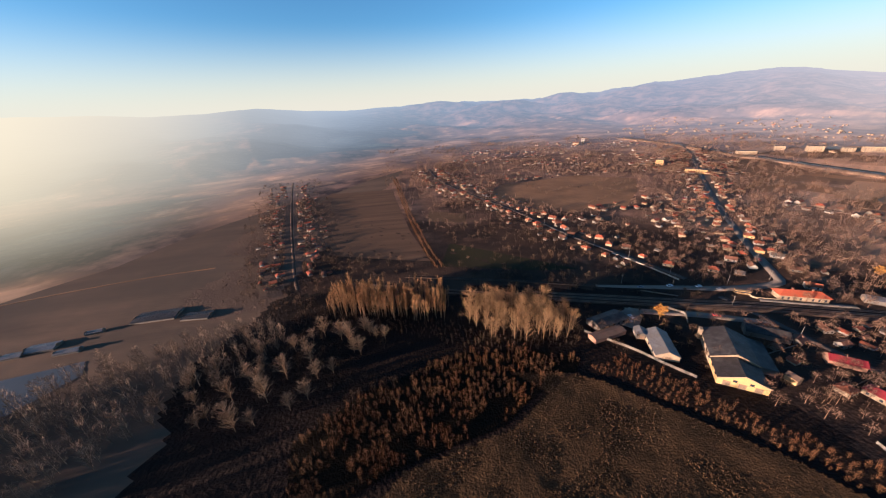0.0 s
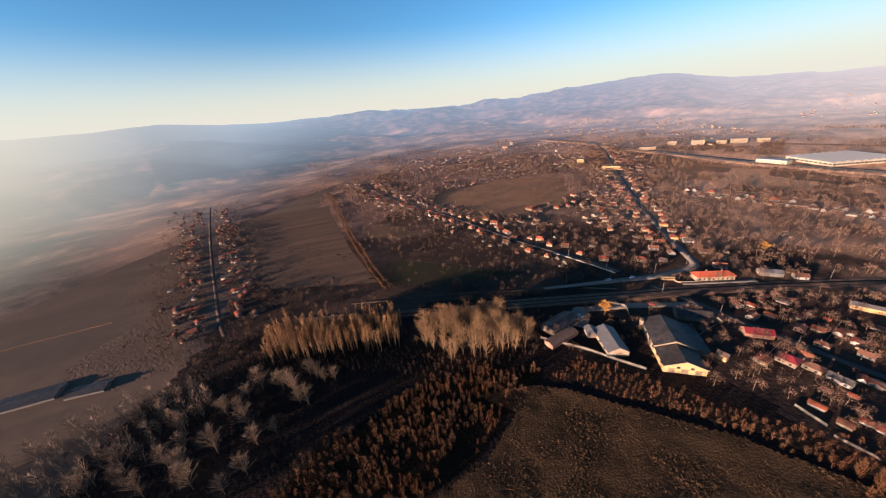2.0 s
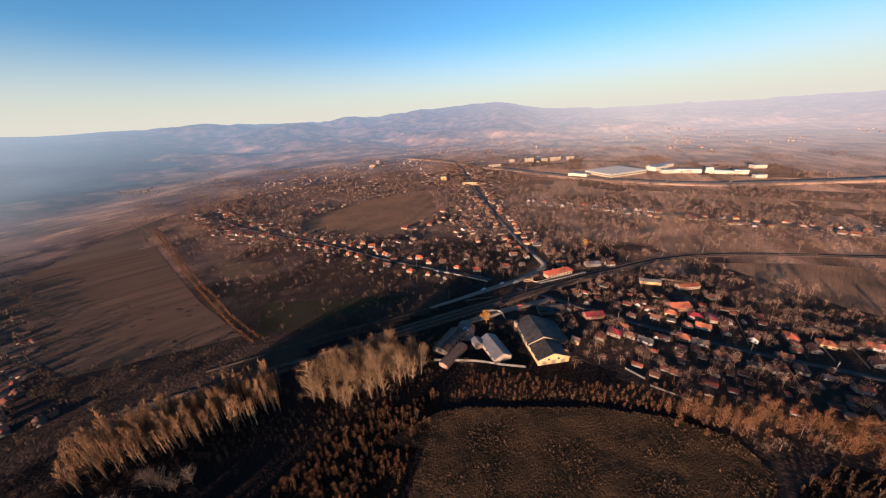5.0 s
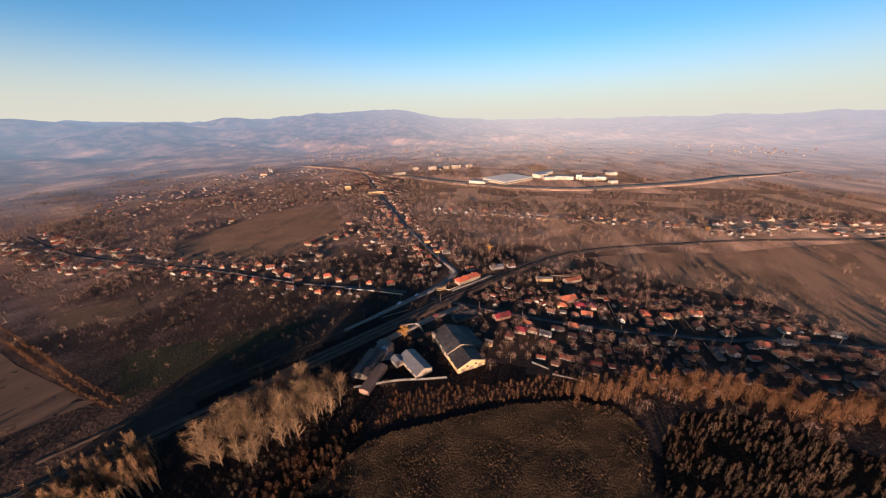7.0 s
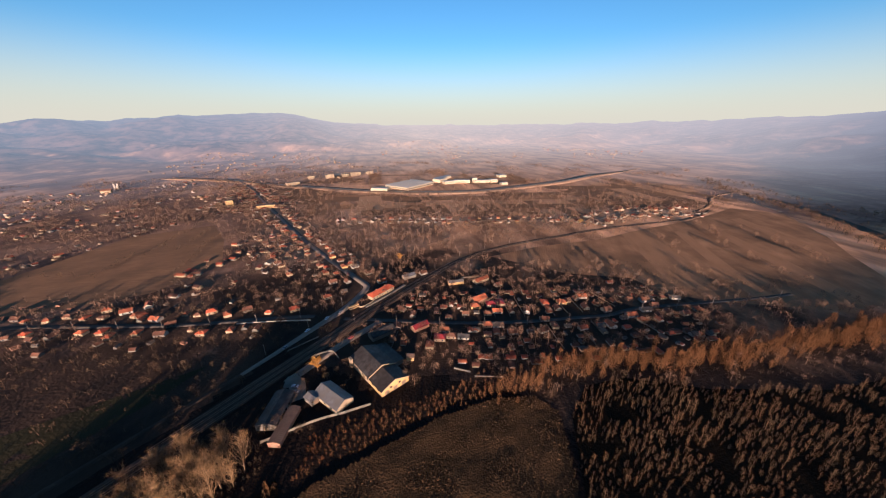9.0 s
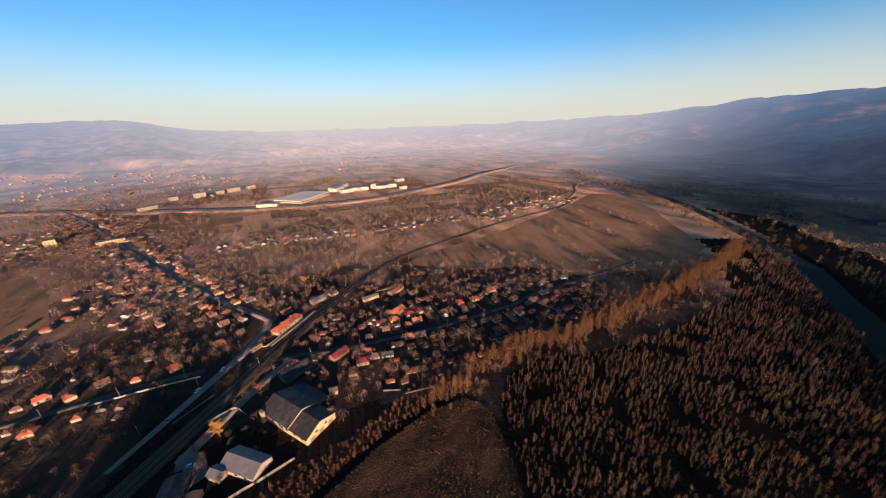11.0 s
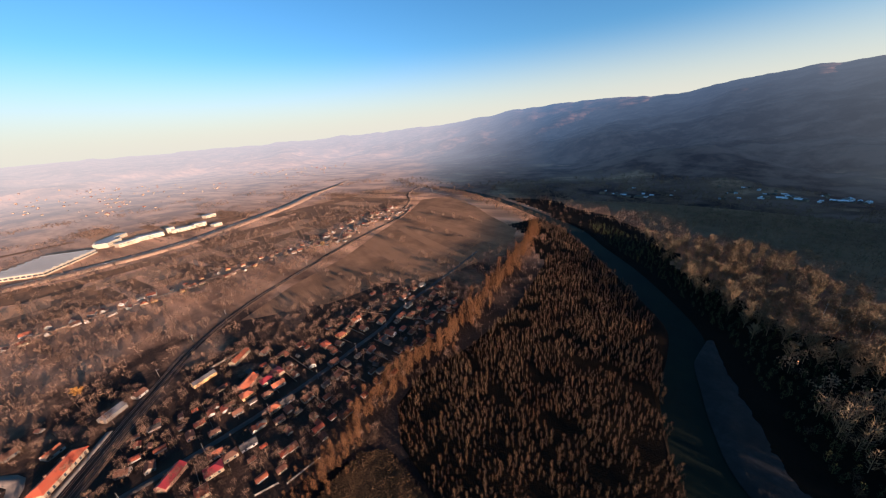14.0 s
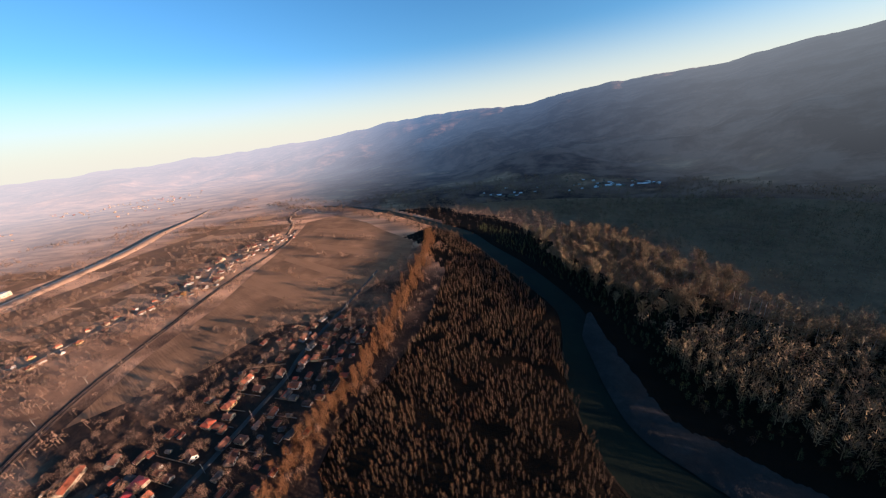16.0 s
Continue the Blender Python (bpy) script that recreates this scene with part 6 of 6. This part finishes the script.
shed("shed", 7.0, 14.0, 3.0, 1.8, M_PALE_SHEET, WALLS["grey"], 268, 171, 60, "low grey shed with a pale sheet roof")
shed("shed", 9.0, 20.0, 3.4, 2.2, M_SHED, WALLS["grey"], 172, 138, 64, "dark yard shed behind the warehouse")


def panel_wall(points, h, step, label, name="perimeter_wall", t=0.14, material=None):
    """A wall of separate cast panels between posts."""
    root = new(name)
    material = material or M_CONCRETE
    line, side = along(points, step)
    panel = post = None
    for p, q in zip(line, line[1:]):
        gap = float(np.hypot(*(q - p)))
        turn = math.atan2(q[1] - p[1], q[0] - p[0])
        for kind in ("panel", "post"):
            known = panel if kind == "panel" else post
            if known is None:
                shape = boxes((0.08, -t / 2, -0.2, step - 0.1, t / 2, h)) if kind == "panel" else boxes((-0.12, -0.12, -0.3, 0.12, 0.12, h + 0.15))
                ob = part(kind, shape, material, root)
                panel, post = (ob, post) if kind == "panel" else (panel, ob)
            else:
                ob = new(kind, known.data)
                ob.parent = root
            ob.matrix_basis = Matrix.Translation((p[0], p[1], float(height(p[:1], p[1:])[0]))) @ Matrix.Rotation(turn, 4, "Z") @ Matrix.Diagonal((gap / step if kind == "panel" else 1, 1, 1, 1))
    return tagged(root, label, "wall")


panel_wall([(69, 141), (77, 135), (91, 125), (101, 115), (113, 104)], 1.7, 2.6, "pale cast-concrete yard wall at the scrub edge")
panel_wall([(136, 150), (139, 160), (128, 168)], 1.6, 2.4, "pale low yard fence beside the warehouse")
panel_wall([(126, 189), (148, 181)], 0.9, 3.0, "pale concrete guard wall along the tracks", "guard_wall")
panel_wall([(132, 256), (142, 240), (151, 225), (162, 204)], 1.3, 2.4, "white painted roadside fence", "fence", 0.08, WALLS["white"])
panel_wall([(198, 186), (197, 178), (212, 174.5)], 1.2, 2.6, "cream platform wall by the station", "platform_wall", 0.12, WALLS["cream"])
panel_wall([(161, 71), (162.5, 60)], 1.3, 2.6, "broken pale garden wall above the scrub")
panel_wall([(160, 56), (164, 47), (167, 39)], 1.2, 2.6, "pale garden wall at the scrub edge")
panel_wall([(290, 118), (306, 94)], 1.4, 2.6, "low pale garden wall beside the barn")


def station():
    root = new("station_building")
    part("wall", house_walls(8.0, 27.0, 3.8, 2.9, True), WALLS["cream"], root)
    part("roof", hip_roof(8.0, 27.0, 3.8, 2.9, 0.8), ROOFS["bright orange-red tile"], root)
    for i in range(8):
        for s in (-1, 1):
            if i in (3, 5):
                ob = part("door", boxes((-0.08, -0.6, 0, 0.08, 0.6, 2.4)), M_WOOD, root)
            else:
                ob = part("window", boxes((-0.07, -0.55, 1.0, 0.07, 0.55, 2.7), (-0.13, -0.7, 0.85, 0.13, 0.7, 1.0)), M_GLASS, root)
            ob.location = (s * 4.02, -11.5 + i * 3.3, 0)
    for y in (-6, 5):
        ob = part("chimney", boxes((-0.4, -0.4, 5.4, 0.4, 0.4, 7.6), (-0.5, -0.5, 7.4, 0.5, 0.5, 7.6)), WALLS["bare brick"], root)
        ob.location = (0.8, y, 0)
    place(root, 225, 177.0, -102 + 180)
    tagged(root, "low cream railway station with a bright orange-red hipped roof", "station building")


station()
ribbon("platform", [(198, 175.5), (224, 170.0), (250, 165.5)], 3.5, M_CONCRETE, "low concrete railway platform", "platform", 0.7, 3.0, 0.9)
ribbon("pavement", [(104, 165), (107, 158), (100, 150), (97, 146)], 10.0, M_ROAD, "grey concrete depot yard", "yard", 0.16, 4.0)
ribbon("pavement", [(104, 164), (120, 162), (145, 159), (168, 154), (186, 149)], 6.0, M_ROAD, "worn asphalt yard road by the tracks", "yard", 0.14, 4.0)


def tracks():
    """Steel rails on sleepers along the ballast."""
    for k, off in enumerate((-4.4, 0.0, 4.4)):
        line, side = along(RAIL, 5)
        sel = slice(None) if k < 2 else slice(np.argmin(line[:, 0] < 40), np.argmin(line[:, 0] < 330))
        mid = line[sel] + side[sel] * off
        root = new("railway_track")
        for s in (-0.72, 0.72):
            c = mid + side[sel] * s
            n = len(c)
            z = np.full(n, 0.0) + height(c[:, 0], c[:, 1]) + 0.36
            v = np.vstack([np.column_stack([c + side[sel] * w, z + h]) for w, h in ((0.07, 0.0), (0.07, 0.2), (-0.07, 0.2), (-0.07, 0.0))])
            i = np.arange(n - 1)
            f = np.vstack([np.stack([i + a * n, i + 1 + a * n, i + 1 + b * n, i + b * n], 1) for a, b in ((0, 1), (1, 2), (2, 3))])
            quick("rail", v, f, M_RAIL, root)
        tagged(root, "rust-brown railway track on stone ballast", "railway track", "railway tracks", kind="structure")


tracks()


def pole(name, h, arm, label, group, material, lamp=False):
    root = new(name)
    bm = bmesh.new()
    bmesh.ops.create_cone(bm, cap_ends=True, segments=8, radius1=0.17, radius2=0.10, depth=h + 0.4, matrix=Matrix.Translation((0, 0, h / 2 - 0.2)))
    part("post", bm, material, root)
    part("arm", boxes((-arm, -0.06, h - 0.75, arm if not lamp else 0.3, 0.06, h - 0.6), (-arm * 0.7, -0.05, h - 1.4, arm * 0.6 if not lamp else 0.2, 0.05, h - 1.28)), material, root)
    for x in (-arm * 0.8, 0.0, arm * 0.8):
        ins = part("insulator", boxes((-0.06, -0.06, 0, 0.06, 0.06, 0.28)), M_GLASS, root)
        ins.location = (x if not lamp else -abs(x), 0, h - 0.6)
    return tagged(root, label, "pole", group)


def poles():
    rng = np.random.default_rng(4)
    for street, first, last, gap, off, proto in (
            (RAIL, 402, 1174, 44, 7.5, pole("railway_mast", 8.0, 2.6, "tall pale concrete railway mast", "railway masts", M_CONCRETE, True)),
            (MAIN, 20, 700, 38, 5.5, pole("utility_pole", 8.5, 0.9, "pale concrete utility pole beside the road", "utility poles", M_CONCRETE)),
            (LANE, 10, 420, 36, -3.8, pole("lane_pole", 8.0, 0.8, "pale concrete utility pole beside the lane", "lane poles", M_CONCRETE)),
            (MILL_LANE, 10, 240, 36, 3.8, pole("street_pole", 8.0, 0.8, "concrete utility pole beside the village street", "street poles", M_CONCRETE))):
        line, side = along(street, 1.0)
        run = np.concatenate([[0], np.cumsum(np.hypot(*np.diff(line, axis=0).T))])
        for k, s in enumerate(np.arange(first, min(last, run[-1]), gap)):
            i = int(np.searchsorted(run, s))
            x, y = line[i] + side[i] * off
            m = Matrix.Translation((x, y, float(height(np.array([x]), np.array([y]))[0]))) @ Matrix.Rotation(math.atan2(side[i][1], side[i][0]) + rng.normal(0, 0.05), 4, "Z")
            if k == 0:
                proto.matrix_basis = m
            else:
                copy_thing(proto, m)


poles()


def wheel_set(root, xs, ys, r):
    for x in xs:
        for y in ys:
            bm = bmesh.new()
            bmesh.ops.create_cone(bm, cap_ends=True, segments=12, radius1=r, radius2=r, depth=0.22, matrix=Matrix.Translation((x, y, r)) @ Matrix.Rotation(math.pi / 2, 4, "Y"))
            part("wheel", bm, M_TYRE, root)


M_TYRE = surf("black_tyre", (0.02, 0.02, 0.02), (0.03, 0.03, 0.03), 5, 0.8)


def car(paint, label):
    root = new("car")
    v = [(-0.85, -2.1, 0.35), (0.85, -2.1, 0.35), (0.85, 2.1, 0.35), (-0.85, 2.1, 0.35), (-0.87, -2.15, 0.75), (0.87, -2.15, 0.75), (0.87, 2.15, 0.8), (-0.87, 2.15, 0.8),
         (-0.82, -2.0, 0.92), (0.82, -2.0, 0.92), (0.82, 2.05, 0.95), (-0.82, 2.05, 0.95)]
    part("body", solid(v, [(3, 2, 1, 0), (0, 1, 5, 4), (1, 2, 6, 5), (2, 3, 7, 6), (3, 0, 4, 7), (4, 5, 9, 8), (5, 6, 10, 9), (6, 7, 11, 10), (7, 4, 8, 11), (8, 9, 10, 11)]), paint, root)
    c = [(-0.8, -1.2, 0.9), (0.8, -1.2, 0.9), (0.8, 1.75, 0.93), (-0.8, 1.75, 0.93), (-0.62, -0.5, 1.42), (0.62, -0.5, 1.42), (0.62, 1.2, 1.42), (-0.62, 1.2, 1.42)]
    part("cabin", solid(c, [(0, 1, 5, 4), (1, 2, 6, 5), (2, 3, 7, 6), (3, 0, 4, 7)]), M_GLASS, root)
    part("cabin_roof", boxes((-0.62, -0.5, 1.42, 0.62, 1.2, 1.47)), paint, root)
    wheel_set(root, (-0.8, 0.8), (-1.35, 1.35), 0.31)
    return tagged(root, label, "car", "parked cars")


def vehicles():
    white = surf("white_car_paint", (0.6, 0.6, 0.6), (0.55, 0.55, 0.55), 1, 0.3)
    grey = surf("grey_car_paint", (0.2, 0.2, 0.21), (0.16, 0.16, 0.17), 1, 0.3)
    red = surf("red_car_paint", (0.35, 0.04, 0.03), (0.3, 0.03, 0.03), 1, 0.3)
    a, b, c = car(white, "white parked car on the asphalt"), car(grey, "grey parked car on the asphalt"), car(red, "dark red parked car on the asphalt")
    for ob, spots in ((a, [(170, 193.6, 98, 0.2), (104, 156, 20, 0.16), (150, 195, 95, 0.2)]), (b, [(182, 189.5, 98, 0.2), (128, 193.5, 100, 0.2), (101, 152, 30, 0.16)]), (c, [(246, 236, -22, 0.2), (158, 157, 70, 0.14)])):
        for k, (x, y, turn, z) in enumerate(spots):
            m = Matrix.Translation((x, y, z)) @ Matrix.Rotation(radians(turn), 4, "Z")
            if k:
                copy_thing(ob, m)
            else:
                ob.matrix_basis = m
    bus = new("bus")
    cream = WALLS["ochre"]
    part("body", boxes((-1.2, -4.6, 0.45, 1.2, 4.6, 1.5), (-1.18, -4.5, 2.35, 1.18, 4.5, 2.9)), cream, bus)
    part("window_band", boxes((-1.17, -4.55, 1.5, 1.17, 4.55, 2.35)), M_GLASS, bus)
    wheel_set(bus, (-1.1, 1.1), (-2.9, 2.7), 0.48)
    bus.matrix_basis = Matrix.Translation((193, 183.6, 0.0)) @ Matrix.Rotation(radians(70), 4, "Z")
    tagged(bus, "cream bus standing beside the railway", "bus")


vehicles()


def garden_fences():
    """Pale plot fences running back from the lane."""
    rng = np.random.default_rng(9)
    line, side = along(LANE, 1.0)
    for i in range(50, 250, 13):
        for hand in (1, -1):
            if rng.random() < 0.6:
                a, b = line[i] + side[i] * hand * rng.uniform(5, 9), line[i] + side[i] * hand * rng.uniform(24, 46)
                panel_wall([tuple(a), tuple(b)], 1.1, 3.2, "weathered pale plank fence between garden plots", "garden_fence", 0.08, M_WOOD if rng.random() < 0.6 else M_CONCRETE)


garden_fences()


# ---- far buildings ----


def factory():
    """A long pale hall with many low roof ridges, and lower blocks beside it."""
    root = new("factory")
    n, w, l = 8, 14.0, 80.0
    part("hall_wall", boxes((0, 0, -0.5, n * w, l, 6.5)), M_FACTORY, root)
    for i in range(n):
        x = i * w
        r = part("roof_bay", solid([(x, -0.6, 6.5), (x + w, -0.6, 6.5), (x + w * 0.5, -0.6, 9.2), (x, l + 0.6, 6.5), (x + w, l + 0.6, 6.5), (x + w * 0.5, l + 0.6, 9.2)], [(0, 1, 2), (3, 5, 4), (0, 2, 5, 3), (2, 1, 4, 5), (0, 3, 4, 1)]), M_FACTORY_ROOF, root)
    for i in range(n * 2):
        g = part("window_band", boxes((0.8, -0.15, 2.0, 6.6, 0.1, 4.6)), M_GLASS, root)
        g.location = (i * w / 2, 0, 0)
    for i in range(10):
        g = part("window_band", boxes((-0.12, 0.8, 2.0, 0.1, 6.4, 4.6)), M_GLASS, root)
        g.location = (0, i * 7.6, 0)
    root.matrix_basis = Matrix.Translation((698, 432, 0)) @ Matrix.Rotation(radians(-9), 4, "Z")
    tagged(root, "long pale factory hall with a ribbed grey-green roof", "factory")
    blocks = [(862, 420, 40, 26, 14, -9), (905, 432, 70, 18, 9, -9), (838, 380, 34, 16, 10, -40), (868, 352, 46, 18, 11, -62), (892, 322, 14, 14, 22, -62), (893, 300, 42, 16, 9, -62), (915, 272, 24, 16, 12, -62), (1020, 276, 26, 18, 10, -40), (885, 232, 20, 12, 7, -40), (672, 500, 44, 18, 6, -75)]
    for x, y, a, b, h, turn in blocks:
        h = 4.0 + h * 0.35
        ob = new("factory_block")
        part("wall", boxes((-a / 2, -b / 2, -0.5, a / 2, b / 2, h)), M_FACTORY, ob)
        part("roof", boxes((-a / 2 - 0.4, -b / 2 - 0.4, h, a / 2 + 0.4, b / 2 + 0.4, h + 0.6)), M_FACTORY_ROOF, ob)
        for k in range(int(a // 6)):
            for z in np.arange(1.5, h - 2, 3.6):
                g = part("window", boxes((-1.9, -0.12, 0, 1.9, 0.1, 1.1)), M_GLASS, ob)
                g.location = (-a / 2 + 3 + k * 6, -b / 2, z)
        ob.matrix_basis = Matrix.Translation((x, y, 0)) @ Matrix.Rotation(radians(turn), 4, "Z")
        tagged(ob, "pale cream flat-roofed factory block", "factory block", "factory blocks")


def flats():
    for x, y, a, h, turn in ((780, 775, 44, 15, 62), (822, 748, 30, 12, 62), (858, 735, 52, 14, 62), (905, 715, 36, 12, 62), (640, 780, 60, 9, 70), (420, 600, 56, 8, 48), (402, 690, 22, 14, 60), (740, 815, 30, 12, 62)):
        ob = new("apartment_block")
        z0 = float(height(np.array([float(x)]), np.array([float(y)]))[0])
        a, h = a * 0.6, h * 0.8
        part("wall", boxes((-a / 2, -6, -1, a / 2, 6, h)), WALLS["ochre" if y in (600, 690) else "cream"], ob)
        part("roof", boxes((-a / 2 - 0.5, -6.5, h, a / 2 + 0.5, 6.5, h + 0.5)), ROOFS["dark grey fibre-cement"], ob)
        for k in range(int(a // 4)):
            for z in np.arange(1.2, h - 1.5, 2.9):
                g = part("window", boxes((-0.8, -0.1, 0, 0.8, 0.1, 1.5)), M_GLASS, ob)
                g.location = (-a / 2 + 2 + k * 4, -6, z)
        ob.matrix_basis = Matrix.Translation((x, y, z0)) @ Matrix.Rotation(radians(turn - 180 + 90), 4, "Z")
        tagged(ob, "long pale apartment block with rows of windows", "apartment block", "apartment blocks")


def church():
    root = new("church")
    part("nave", house_walls(14, 30, 12, 7, False), WALLS["white"], root)
    part("nave_roof", gable_roof(14, 30, 12, 7), M_SHED, root)
    for x in (-5.5, 5.5):
        tower = part("tower", boxes((x - 2.6, -18.5, -1, x + 2.6, -13.3, 27), (x - 2.9, -18.8, 26.6, x + 2.9, -13.0, 27.4)), WALLS["white"], root)
        bm = bmesh.new()
        bmesh.ops.create_cone(bm, cap_ends=True, segments=8, radius1=2.9, radius2=0.1, depth=10, matrix=Matrix.Translation((x, -15.9, 32.3)))
        part("spire", bm, M_SHED, tower)
        for z in (8, 15, 21):
            g = part("window", boxes((-0.7, -0.12, 0, 0.7, 0.12, 2.6)), M_GLASS, tower)
            g.location = (x, -18.55, z)
    z0 = float(height(np.array([395.0]), np.array([1150.0]))[0])
    root.matrix_basis = Matrix.Translation((395, 1150, z0)) @ Matrix.Rotation(radians(-30), 4, "Z") @ Matrix.Scale(0.6, 4)
    tagged(root, "white church with twin towers on the village slope", "church")
    ob = new("parish_house")
    part("wall", house_walls(16, 34, 10, 5, False), WALLS["cream"], ob)
    part("roof", gable_roof(16, 34, 10, 5), ROOFS["weathered brown tile"], ob)
    z1 = float(height(np.array([360.0]), np.array([1115.0]))[0])
    ob.matrix_basis = Matrix.Translation((360, 1115, z1)) @ Matrix.Rotation(radians(50), 4, "Z") @ Matrix.Scale(0.6, 4)
    tagged(ob, "large cream parish building beside the church", "building")


def fish_farm():
    """Low sheds and polytunnels by the pond."""
    for x, y, a, b, turn, skin in ((-294, 122, 18, 9, 20, M_PALE_SHEET), (-270, 119, 14, 5, 20, M_PALE_SHEET), (-274, 139, 10, 4, 25, M_PALE_SHEET), (-243, 158, 30, 14, 14, M_SHED), (-210, 158, 20, 9, 8, M_SHED), (-305, 114, 12, 6, 20, M_PALE_SHEET)):
        shed("farm_shed", b, a, 1.5, 0.5, skin, WALLS["grey"], x, y, turn + 90, "low pale farm shed by the fish pond")
    tagged(bpy.data.objects["farm_shed"], group="fish farm sheds")


factory()
flats()
church()
fish_farm()


def tussocks():
    """Dry grass tufts and clods on the near pasture."""
    rng = np.random.default_rng(17)
    tuft = [sprigs(rng, np.zeros((7, 3)) + rng.normal(0, 0.12, (7, 3)) * (1, 1, 0), np.column_stack([rng.normal(0, 0.5, (7, 2)), np.ones(7)]), rng.uniform(0.3, 0.7, 7), rng.uniform(0.07, 0.15, 7)) for _ in range(5)]
    x, y = scatter(rng, [(20, 105), (51, 106), (66, 100), (90, 84), (121, 64), (147, 40), (160, 18), (155, 3), (122, -8), (60, -22), (0, -30), (-60, 10), (-31, 52), (15, 72), (36, 92)], 1.15)
    keep = np.array([noise.noise((u / 14.0, v / 14.0, 9.0)) for u, v in zip(x, y)]) + rng.uniform(-0.25, 0.25, len(x)) > 0.0
    x, y = x[keep], y[keep]
    mass("dry_grass", tuft, x, y, rng.uniform(0.6, 1.5, len(x)), M_STRAW, "dry grass tussocks on the rough pasture", "grass", rng, -0.65)


M_STRAW = surf("dry_straw", (0.080, 0.048, 0.025), (0.042, 0.026, 0.0145), 0.5, 0.95, island=0.3, spec=0.05)
tussocks()
